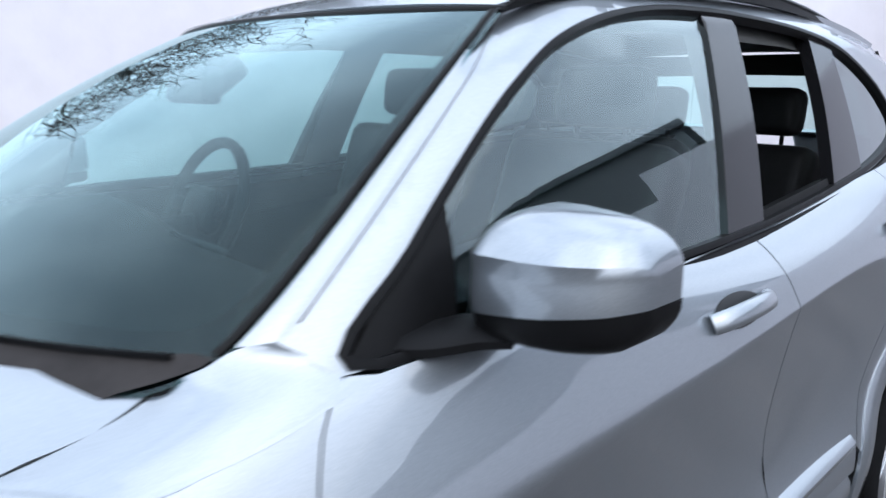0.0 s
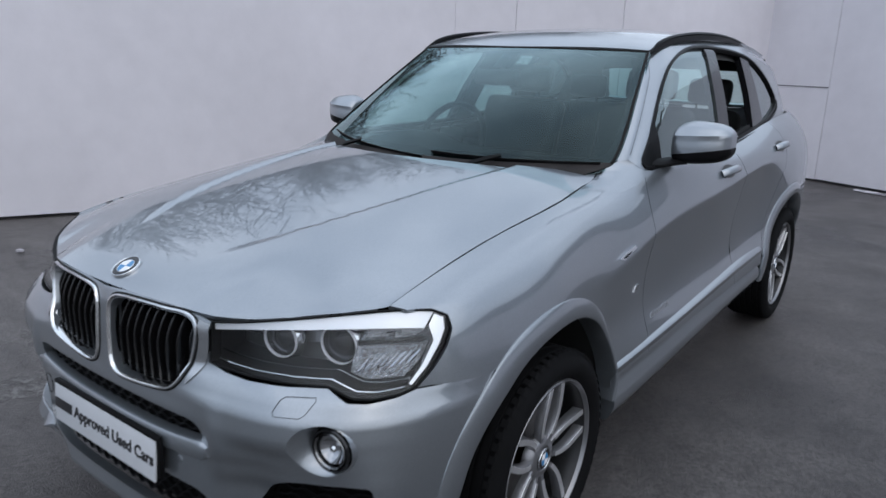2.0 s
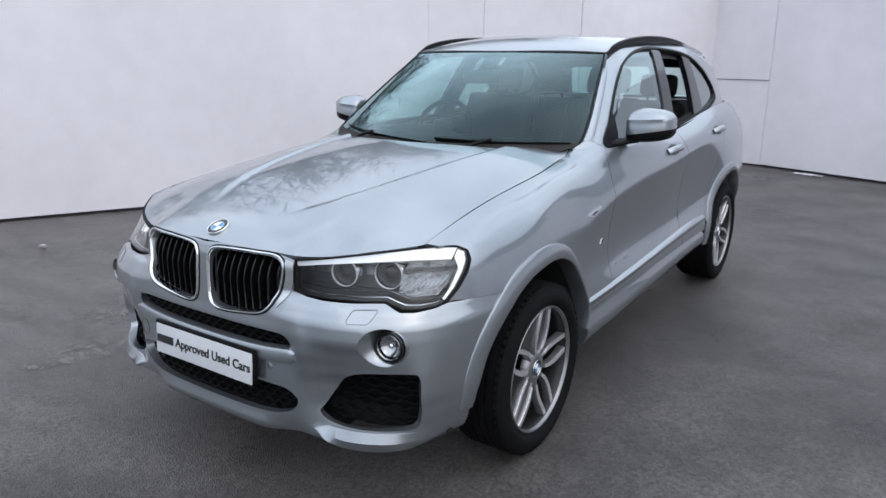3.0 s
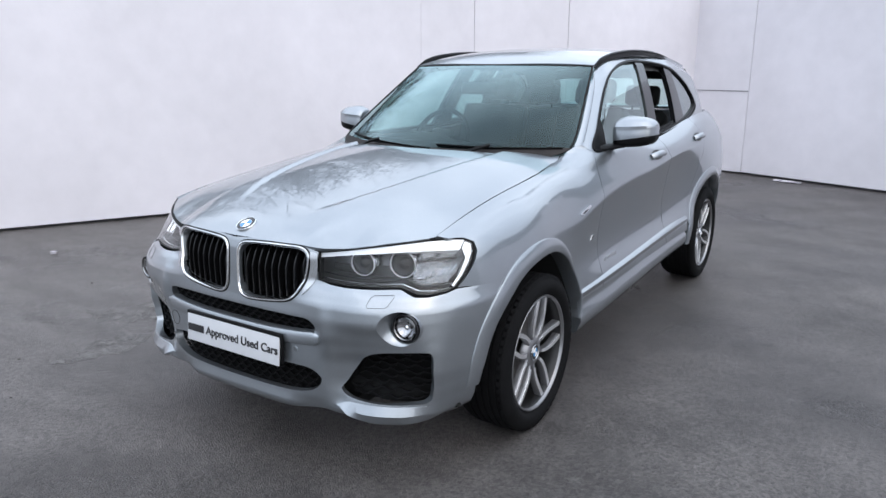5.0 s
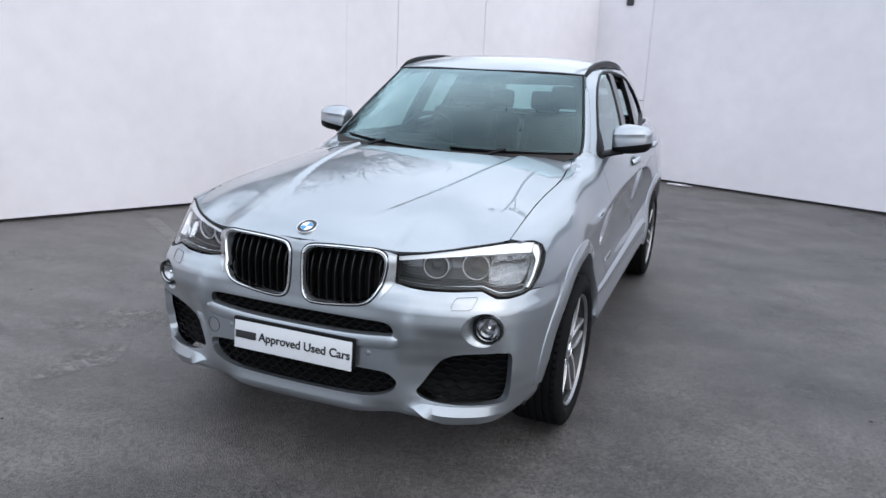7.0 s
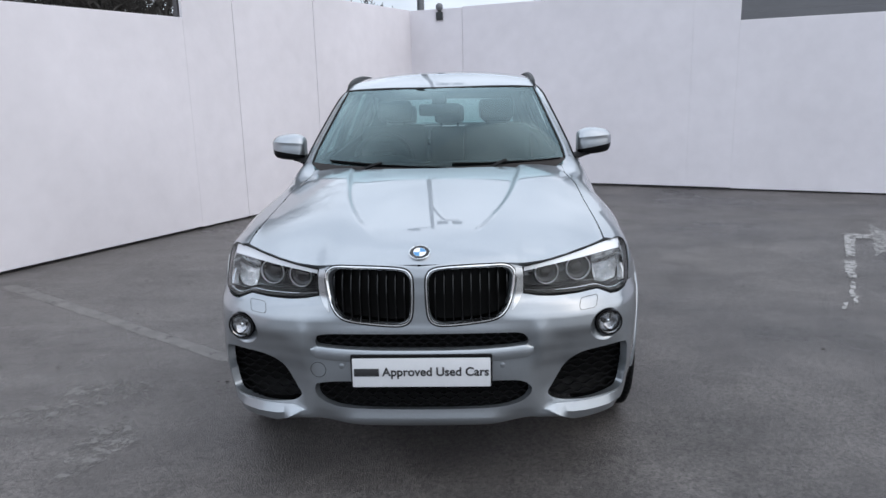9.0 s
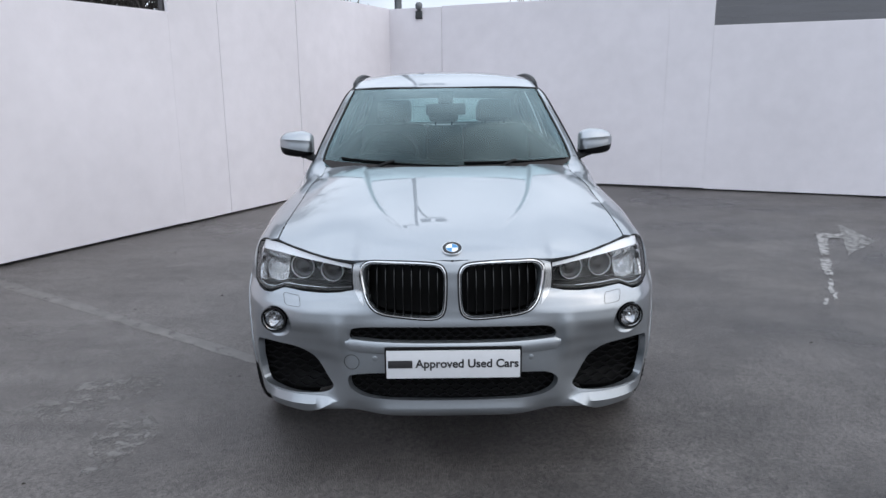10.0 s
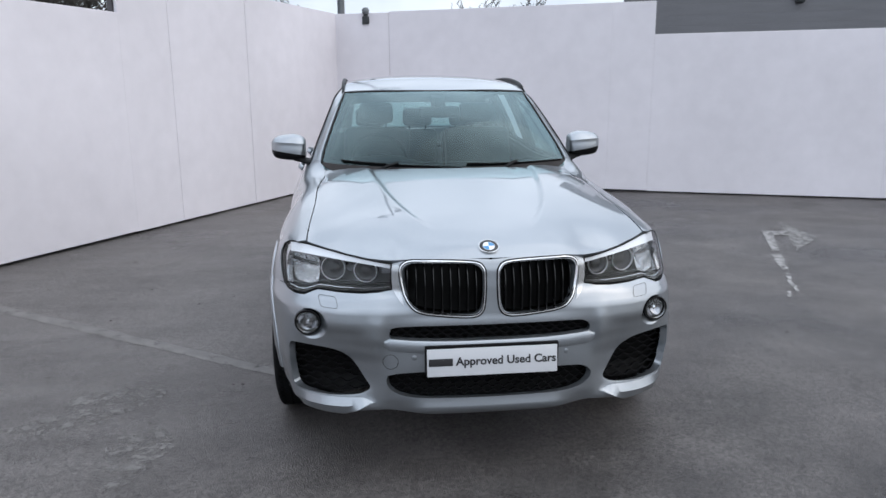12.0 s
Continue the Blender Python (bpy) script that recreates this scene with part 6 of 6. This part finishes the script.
both(door_mirror)

# ---- door handles, badges, wing vent ----


def handles(side):
    for dr, y0, z0 in ((doors[side][0], 2.34, 1.030), (doors[side][1], 3.245, 1.068)):
        ys = np.linspace(y0, y0 + 0.205, 16)
        line, nr = [], []
        for k, y in enumerate(ys):
            p, n = side_point(y, z0 + 0.02 * (y - y0), 0.004 + 0.030 * math.sin(math.pi * k / 15) ** 0.45)
            line.append(p)
            nr.append(n)
        sweep("door_handle", line, nr, round_prof(0.018, 0.010, 12), PAINT, dr, False, side)
        # flat dark oval on the door skin, painting the shade of the handle hollow
        cup = [(y0 + 0.105 + 0.086 * math.cos(a), z0 + 0.004 + 0.027 * math.sin(a)) for a in np.linspace(0, 2 * math.pi, 24, endpoint=False)]
        panel("recess_shade", on_side(cup), side_lift, LAMP_DARK, dr, grid=(0.02, 0.12), rim=0, side=side, out=-1, offset=0.0012)
    # wing vent with bright edge
    vent = [(1.300, 0.868), (1.330, 0.862), (1.412, 0.888), (1.405, 0.897), (1.345, 0.884)]
    panel("wing_vent", on_side(vent), side_lift, CHROME, car, grid=(0.015, 0.06), rim=0.006, side=side, out=-1, offset=0.007)
    panel("vent_inset", on_side([(1.322, 0.8685), (1.336, 0.8665), (1.385, 0.882), (1.350, 0.878)]), side_lift, GLOSS_BLACK, car, grid=(0.01, 0.05), rim=0, side=side, out=-1, offset=0.0085)
    panel("small_badge", on_side([(1.47, 0.712), (1.495, 0.712), (1.512, 0.734), (1.487, 0.734)]), side_lift, SATIN, car, grid=(0.02, 0.08), rim=0.003, side=side, out=-1, offset=0.003)
    for k in range(9):
        y = 1.640 + 0.0215 * k
        h = 0.020 if k in (1, 6, 8) else 0.014
        panel("badge_bar", on_side([(y, 0.570), (y + 0.013, 0.570), (y + 0.016, 0.570 + h), (y + 0.003, 0.570 + h)]), side_lift, SATIN, car, grid=(0.02, 0.08), rim=0.003, side=side, out=-1, offset=0.003)


both(handles)

# ---- roof rails ----


def rail(side):
    prof = monotone([2.12, 2.155, 2.22, 2.36, 2.6, 3.0, 3.3, 3.55, 3.72], [0.0, 0.008, 0.017, 0.024, 0.025, 0.022, 0.017, 0.009, 0.0])
    ys = np.concatenate([np.linspace(2.12, 2.3, 12), np.linspace(2.36, 3.4, 20), np.linspace(3.44, 3.72, 9)])
    xs = 0.594 - 0.040 * np.clip((ys - 2.9) / 0.8, 0, 9) ** 1.5
    base = np.array([(x, y, float(ROOF_MID(max(y, 2.03)) - EDGE_DROP)) for x, y in zip(xs, ys)])
    line = base + np.stack([0 * ys, 0 * ys, prof(ys) - 0.004], -1)
    r = sweep("roof_rail", line, (0, 0, 1), round_prof(0.010, 0.008, 8), TRIM_BLACK, car, False, side, scale=np.clip(np.minimum((ys - 2.11) / 0.10, (3.73 - ys) / 0.10), 0.25, 1))
    for sel in (ys > 0,):
        b, t = base[sel], line[sel]
        v = [tuple(q * (side, 1, 1)) for k in range(len(b)) for q in (b[k] + (0.008, 0, -0.01), b[k] - (0.008, 0, 0.01), t[k] - (0.007, 0, 0), t[k] + (0.007, 0, 0))]
        f = [[4 * k + a, 4 * k + (a + 1) % 4, 4 * k + 4 + (a + 1) % 4, 4 * k + 4 + a] for k in range(len(b) - 1) for a in range(4)]
        raw("rail_foot", v, f, TRIM_BLACK, r)


both(rail)


# ---- wheels ----
def make_wheel():
    g = empty("wheel", "five-spoke double-rib alloy wheel with black tyre")
    g.parent = car
    prof = [(0.665, 0.245), (0.660, 0.262), (0.662, 0.295), (0.675, 0.318), (0.700, 0.333), (0.72, 0.3385)]
    for k in range(5):
        x = 0.735 + k * 0.033
        prof += [(x - 0.012, 0.340), (x + 0.010, 0.340), (x + 0.0115, 0.333), (x + 0.0185, 0.333)]
    prof += [(0.897, 0.3375), (0.907, 0.331), (0.918, 0.312), (0.923, 0.295), (0.9225, 0.280), (0.916, 0.266), (0.906, 0.256), (0.900, 0.248)]
    tyre = part("tyre", lathe(prof, 72, "X"), RUBBER, g, "black road tyre", 35)
    # shoulder blocks
    v, f = [], []
    for i in range(64):
        a0, a1 = 2 * math.pi * i / 64, 2 * math.pi * (i + 0.62) / 64
        b = len(v)
        for x, r in ((0.884, 0.3405), (0.902, 0.3365), (0.912, 0.326)):
            for a in (a0, a1):
                v.append((x + 0.0015, (r + 0.0018) * math.cos(a), (r + 0.0018) * math.sin(a)))
        f += [[b, b + 1, b + 3, b + 2], [b + 2, b + 3, b + 5, b + 4]]
    raw("tread_block", v, f, RUBBER, tyre, smooth_angle=20)["kind"] = "stuff"
    part("rim", lathe([(0.70, 0.215), (0.72, 0.226), (0.80, 0.222), (0.865, 0.230), (0.892, 0.236), (0.898, 0.240)], 64, "X"), SHADED_BARREL, g)
    part("rim_lip", lathe([(0.894, 0.238), (0.903, 0.243), (0.910, 0.2455), (0.9105, 0.249), (0.907, 0.252), (0.898, 0.253)], 72, "X"), ALLOY, g, "bright rim edge")
    part("brake_disc", lathe([(0.775, 0.05), (0.775, 0.165), (0.80, 0.165), (0.80, 0.05)], 48, "X"), DISC, g)
    part("backing_plate", lathe([(0.73, 0.0), (0.73, 0.21)], 40, "X"), DARK, g)
    bm = bmesh.new()
    for a in range(120, 181, 6):
        for dx in (0.765, 0.832):
            for r in (0.105, 0.190):
                bm.verts.new((dx, r * math.cos(radians(a)), r * math.sin(radians(a))))
    bmesh.ops.convex_hull(bm, input=bm.verts)
    part("brake_caliper", bm, CALIPER, g)
    part("hub", lathe([(0.85, 0.075), (0.872, 0.070), (0.882, 0.058), (0.884, 0.040), (0.878, 0.036), (0.878, 0.0)], 40, "X"), ALLOY, g)
    # ribs: each spoke is a pair that opens towards the rim
    for k in range(5):
        a0 = radians(90 + 72 * k)
        for s in (-1, 1):
            rr = np.linspace(0.045, 0.240, 16)
            t = (rr - 0.045) / 0.195
            off = s * (0.012 + 0.025 * np.sin(np.pi * t ** 0.75) + 0.021 * t ** 2)
            xx = 0.880 + 0.016 * np.sin(np.pi * t * 0.5) - 0.004 * t
            line = np.array([(x, r * math.cos(a0) - o * math.sin(a0), r * math.sin(a0) + o * math.cos(a0)) for x, r, o in zip(xx, rr, off)])
            sweep("spoke_rib", line, (1, 0, 0), [(-0.0125, -0.026), (-0.0115, -0.006), (-0.008, 0.001), (0.008, 0.001), (0.0115, -0.006), (0.0125, -0.026)], ALLOY, g, smooth_angle=30, scale=0.80 + 0.32 * t)
            face = line + np.array((0.0026, 0, 0))
            sweep("spoke_face", face[2:], (1, 0, 0), [(-0.0088, -0.001), (-0.0082, 0.0006), (0.0082, 0.0006), (0.0088, -0.001)], ALLOY_FACE, g, scale=(0.80 + 0.32 * t)[2:])
        b0 = a0 + radians(36)
        bm = lathe([(0.868, 0.0095), (0.876, 0.0095), (0.878, 0.006), (0.876, 0.0)], 10, "X", at=(0, 0.056 * math.cos(b0), 0.056 * math.sin(b0)))
        part("wheel_bolt", bm, DISC, g)
    emblem("hub_cap", (0.886, 0, 0), (1, 0, 0), (0, 0, 1), 0.034, g, flat=True)
    return g


wheel = make_wheel()
wheel.matrix_basis = pose(0, HUB_F, TYRE_R, -10)
for y, s, turn in ((HUB_R, 1, 31), (HUB_F, -1, 8), (HUB_R, -1, 50)):
    m = pose(0, y, TYRE_R, turn) if s > 0 else pose(0, y, TYRE_R, turn) @ pose(0, 0, 0, 0, 0, 180)
    w2 = copy_thing(wheel, m)
    w2.parent = car


# ---- cabin ----
cabin = empty("interior", "dark leather and plastic car interior")
cabin.parent = car


def side_trim(side):
    panel("door_lining", on_side([(1.62, 1.085), (2.6, 1.10), (3.3, 1.155), (4.2, 1.19), (4.2, 0.36), (1.6, 0.36)]), side_lift, DASH, cabin, grid=(0.12, 0.6), rim=0, side=side, out=1, offset=0.06)
    # inner linings of the roof posts
    for pts in ([(2.60, 1.13), (2.70, 1.55), (2.86, 1.55), (2.75, 1.14)], [(3.20, 1.17), (3.32, 1.54), (3.46, 1.53), (3.42, 1.19)]):
        panel("post_lining", pts, offset_lift(0.045), LINING, cabin, step=0.08, rim=0.0, side=side, out=-1)
    panel("rear_lining", [(3.72, 1.21), (3.76, 1.40), (3.60, 1.50), (3.4, 1.53), (3.4, 1.57), (4.15, 1.50), (4.25, 1.22)], offset_lift(0.05), LINING, cabin, step=0.08, rim=0.0, side=side, out=-1)
    panel("pillar_lining", [(pillar_y(1.13) + 0.02, 1.13), (pillar_y(1.52) + 0.02, 1.52), (2.36, 1.545), (2.20, 1.49), (2.05, 1.41), (1.80, 1.24), (1.68, 1.13)], offset_lift(0.035), DASH, cabin, step=0.06, rim=0.0, side=side, out=-1)
    panel("pillar_lining", [(pillar_y(1.13) + 0.03, 1.13), (pillar_y(1.50) + 0.03, 1.50), (2.34, 1.53), (2.18, 1.47), (2.03, 1.39), (1.78, 1.22), (1.70, 1.13)], offset_lift(0.085), DASH, cabin, step=0.06, rim=0.0, side=side, out=-1)
    panel("roof_side_lining", [(2.30, 1.50), (2.6, 1.518), (3.2, 1.510), (3.7, 1.47), (3.7, 1.54), (3.2, 1.585), (2.6, 1.588), (2.30, 1.545)], offset_lift(0.045), LINING, cabin, step=0.08, rim=0.0, side=side, out=-1)


both(side_trim)
panel("headlining", [(-0.57, 2.12), (-0.3, 2.06), (0.0, 2.04), (0.3, 2.06), (0.57, 2.12), (0.57, 4.15), (-0.57, 4.15)], roof_lift, LINING, cabin, step=0.12, rim=0, out=-1, offset=0.035)


def dash_lift(x, y):
    x, y = np.asarray(x, float), np.asarray(y, float)
    hump = 0.045 * np.exp(-((x + 0.37) / 0.20) ** 4) * smooth(1.55, 1.80, y)
    return np.stack([x, y, 1.06 + 0.05 * smooth(1.35, 1.75, y) - 0.10 * smooth(1.82, 1.98, y) + hump], -1)


panel("dashboard", [(-0.72, 1.52), (-0.45, 1.36), (0.0, 1.26), (0.45, 1.36), (0.72, 1.52), (0.74, 1.90), (0.4, 1.96), (-0.4, 1.96), (-0.74, 1.90)], dash_lift, DASH, cabin, step=0.05, rim=0.02)
part("dash_front", box_bm((1.46, 0.16, 0.34), (0, 1.86, 0.80), 0.05), DASH, cabin)
part("centre_console", box_bm((0.24, 1.0, 0.34), (0, 2.30, 0.56), 0.05), DASH, cabin)
part("centre_screen", box_bm((0.25, 0.02, 0.08), (0.0, 1.86, 1.065), 0.008, Matrix.Rotation(radians(-15), 4, "X")), GLOSS_BLACK, cabin)


def seat(x, y, z, h, w=0.50, headrest=True, name="seat"):
    g = empty(name, "black leather car seat with headrest")
    g.parent = cabin
    part("cushion", box_bm((w, 0.50, 0.16), (x, y - 0.06, z), 0.06, Matrix.Rotation(radians(6), 4, "X"), 4), LEATHER, g)
    lean = Matrix.Rotation(radians(-20), 4, "X")
    part("backrest", box_bm((w * 0.96, 0.15, h), Vector((x, y + 0.24, z + 0.05)) + lean @ Vector((0, 0, h / 2)), 0.06, lean, 4), LEATHER, g)
    if headrest:
        top = Vector((x, y + 0.24, z + 0.05)) + lean @ Vector((0, 0, h))
        bm = box_bm((0.25, 0.10, 0.15), top + Vector((0, 0.02, 0.11)), 0.045, Matrix.Rotation(radians(-8), 4, "X"), 4)
        part("headrest", bm, LEATHER, g)
        for s in (-0.07, 0.07):
            part("headrest_post", lathe([(0, 0.007), (0.14, 0.007)], 8, "Z", at=top + Vector((s, 0.01, -0.06))), BLACK_PLASTIC, g)
    return g


seat(0.37, 2.30, 0.68, 0.58)
seat(-0.37, 2.34, 0.68, 0.58)
for x in (0.40, 0.0, -0.40):
    seat(x, 3.18, 0.70, 0.50, 0.42 if x else 0.34, True, "rear_seat")
part("parcel_shelf", box_bm((1.28, 0.58, 0.02), (0, 3.86, 1.085), 0.006), DASH, cabin)

wheel_ring = empty("steering_wheel", "black leather steering wheel")
wheel_ring.parent = cabin
tilt = Matrix.Translation((-0.37, 2.055, 1.095)) @ Matrix.Rotation(radians(66), 4, "X")
ring = np.array([tilt @ Vector((0.184 * math.cos(a), 0.184 * math.sin(a), 0)) for a in np.linspace(0, 2 * math.pi, 40, endpoint=False)])
sweep("steering_rim", ring, tuple(tilt.to_3x3() @ Vector((0, 0, 1))), round_prof(0.015, 0.017, 8), LEATHER, wheel_ring, True)
part("steering_boss", box_bm((0.15, 0.12, 0.05), tilt.translation, 0.022, Matrix.Rotation(radians(66), 4, "X"), 3), LEATHER, wheel_ring)
for a in (0, 180, 270):
    c = tilt @ Vector((0.125 * math.cos(radians(a)), 0.125 * math.sin(radians(a)), 0))
    part("steering_spoke", box_bm((0.11, 0.035, 0.014), c, 0.006, Matrix.Rotation(radians(66), 4, "X") @ Matrix.Rotation(radians(a), 4, "Z")), BLACK_PLASTIC, wheel_ring)
part("steering_column", lathe([(0.0, 0.04), (0.22, 0.05)], 16, "Y", at=(-0.37, 1.84, 1.04), ends=True), DASH, wheel_ring)

rv = empty("rear_view_mirror", "black rear-view mirror hung from the windscreen")
rv.parent = cabin
part("mirror_shell", box_bm((0.245, 0.035, 0.070), (0.0, 1.885, 1.412), 0.016, Matrix.Rotation(radians(-8), 4, "X") @ Matrix.Rotation(radians(-6), 4, "Z"), 4), BLACK_PLASTIC, rv)
part("mirror_stem", box_bm((0.055, 0.10, 0.090), (0.0, 1.935, 1.445), 0.018, Matrix.Rotation(radians(35), 4, "X"), 3), BLACK_PLASTIC, rv)
part("sensor_cover", box_bm((0.09, 0.12, 0.025), (0.0, 1.955, 1.478), 0.012, Matrix.Rotation(radians(33), 4, "X"), 3), BLACK_PLASTIC, rv)


# ---- beyond the walls ----
BARK = vary(material("dark_bark", (0.055, 0.048, 0.042), 0.9), 12, 0.5, bump=0.4, bump_scale=60, dist=0.01)
TWIG = vary(material("brown_twigs", (0.036, 0.032, 0.029), 0.9), 9, 0.4)
CLADDING = vary(material("grey_cladding", (0.155, 0.155, 0.165), 0.5), 1.2, 0.15, stretch=(1, 1, 6))
POLE = vary(material("galvanised_steel", (0.16, 0.17, 0.18), 0.5, 0.6), 8, 0.3)
LAMP_BODY = material("dark_lamp_body", (0.03, 0.033, 0.035), 0.5)
GLASS_FRONT = material("lamp_front_glass", (0.35, 0.37, 0.38), 0.15)


def bare_tree(seed, height, spread):
    """A winter tree: tapered trunk and limbs, and a crown of fine bare twigs."""
    rnd = random.Random(seed)
    g = empty("tree", "bare winter tree with dense fine dark twigs behind the wall", "tree", "trees behind the yard wall")
    tubes = {"trunk": ([], []), "branchwork": ([], []), "crown": ([], [])}

    def tube(kind, p, q, r0, r1, sides):
        v, f = tubes[kind]
        d = (q - p).normalized()
        a = d.orthogonal().normalized()
        b = d.cross(a)
        base = len(v)
        for c, r in ((p, r0), (q, r1)):
            for i in range(sides):
                t = 2 * math.pi * i / sides
                v.append(c + (a * math.cos(t) + b * math.sin(t)) * r)
        f += [[base + i, base + (i + 1) % sides, base + sides + (i + 1) % sides, base + sides + i] for i in range(sides)]

    def grow(p, d, length, r, level):
        steps = 4 if level < 3 else 2
        kind = "trunk" if level == 0 else "branchwork" if level < 3 else "crown"
        for k in range(steps):
            d = (d + Vector((rnd.uniform(-1, 1), rnd.uniform(-1, 1), rnd.uniform(-0.4, 0.9))) * (0.10 + 0.06 * level)).normalized()
            q = p + d * length / steps
            r1 = r * (0.86 if level < 4 else 0.7)
            tube(kind, p, q, r, r1, 8 if level == 0 else 5 if level < 3 else 3)
            p, r = q, r1
            if level < 5 and (level > 0 or k >= 1):
                for _ in range((2 if rnd.random() < 0.55 else 1) if level in (1, 2) else (3 if level == 0 else 1)):
                    side = Vector((rnd.uniform(-1, 1), rnd.uniform(-1, 1), rnd.uniform(-0.15, 0.9))).normalized()
                    nd = (d * 0.55 + side * spread).normalized()
                    grow(p, nd, length * rnd.uniform(0.50, 0.72), max(r * rnd.uniform(0.48, 0.66), 0.010), level + 1)
    grow(Vector((0, 0, -0.05)), Vector((0, 0, 1)), height * 0.52, height * 0.020, 0)
    for kind, (v, f) in tubes.items():
        raw(kind, v, f, TWIG if kind == "crown" else BARK, g, smooth_angle=60)
    return g


tree_a = bare_tree(5, 6.8, 0.85)
tree_a.matrix_basis = pose(-8.2, 9.6, 0)
tree_b = bare_tree(11, 6.2, 0.95)
tree_b.matrix_basis = pose(-7.2, 6.6, 0)
for k, (x, y, turn) in enumerate(((-9.6, 12.6, 70), (-8.6, 4.2, 130), (-7.4, 12.4, 290), (-6.6, 11.0, 200))):
    copy_thing((tree_a, tree_b)[k % 2], pose(x, y, 0, 0, 0, turn))
shrub = bare_tree(23, 3.4, 1.1)
tagged(shrub, "leafless shrub showing above the yard wall", "shrub", "shrubs behind the yard wall")
shrub.name = "shrub"
shrub.matrix_basis = pose(-2.6, 12.8, 0)
for x, y, turn in ((2.7, 12.6, 120), (-5.2, 9.0, 40), (-4.6, 8.9, 170), (-5.9, 9.2, 260), (-6.9, 9.4, 310)):
    copy_thing(shrub, pose(x, y, 0, 0, 0, turn))

mast = empty("floodlight_mast", "tall steel lighting mast with twin floodlights", "light mast")
mast.matrix_basis = pose(-0.78, 11.6, 0)
part("pole", lathe([(0, 0.075), (4.5, 0.065), (9.6, 0.05), (9.62, 0.0)], 16, "Z"), POLE, mast)
for name, p, q in (("arm", (0, 0, 7.55), (0.36, -0.05, 8.45)), ("crossbar", (0.22, -0.05, 8.45), (0.82, -0.05, 8.45)), ("arm", (0, 0, 9.3), (-0.55, -0.05, 9.45))):
    p, q = Vector(p), Vector(q)
    bm = lathe([(0, 0.035), ((q - p).length, 0.035)], 10, "Z", ends=True)
    bmesh.ops.transform(bm, matrix=Matrix.Translation(p) @ (q - p).to_track_quat("Z", "Y").to_matrix().to_4x4(), verts=bm.verts)
    part(name, bm, POLE, mast)
for x, z in ((0.30, 8.72), (0.74, 8.72), (-0.55, 9.62)):
    lamp = part("floodlight", box_bm((0.32, 0.20, 0.36), (x, -0.12, z), 0.03, Matrix.Rotation(radians(-25), 4, "X")), LAMP_BODY, mast)
    part("front_glass", box_bm((0.27, 0.012, 0.30), (x, -0.212, z - 0.042), 0.0, Matrix.Rotation(radians(-25), 4, "X")), GLASS_FRONT, lamp)

wl_ = empty("wall_lamp", "small dark lamp fixed at the top of the corner board", "wall lamp")
wl_.matrix_basis = pose(-0.345, 9.80, 2.72, 0, 0, -18)
part("bracket", box_bm((0.115, 0.05, 0.13), (0, 0.0, 0.0), 0.012), LAMP_BODY, wl_)
part("neck", lathe([(0.05, 0.03), (0.10, 0.035)], 12, "Z"), LAMP_BODY, wl_)
part("lamp_head", lathe([(0.09, 0.045), (0.12, 0.058), (0.17, 0.058), (0.20, 0.035), (0.205, 0.0)], 16, "Z"), POLE, wl_)

# long clad building behind the north wall
shed = empty("warehouse", "long grey metal-clad building behind the yard wall", "building")
shed.matrix_basis = pose(10.7, 9.4, 0, 0, 0, math.degrees(math.atan(-0.4255)))
bm = box_bm((22.3, 0.06, 0.1985))
panel_mesh = bpy.data.meshes.new("cladding_panel")
bm.to_mesh(panel_mesh)
bm.free()
panel_mesh.materials.append(CLADDING)
for k in range(22):
    sheet_ = new("cladding_panel", panel_mesh)
    sheet_.parent = shed
    sheet_.matrix_basis = pose(4.85, 0.0, 0.1 + 0.2 * k)
part("core", box_bm((22.3, 8.0, 4.4), (4.85, 4.05, 2.2)), CLADDING, shed)
part("flashing", box_bm((0.14, 0.10, 4.4), (-6.3, 0.02, 2.2), 0.01), POLE, shed)
part("roof", box_bm((22.7, 8.4, 0.18), (4.85, 4.0, 4.48), 0.02), POLE, shed)
part("security_light", box_bm((0.16, 0.14, 0.12), (-3.15, -0.07, 3.22), 0.02), LAMP_BODY, shed)
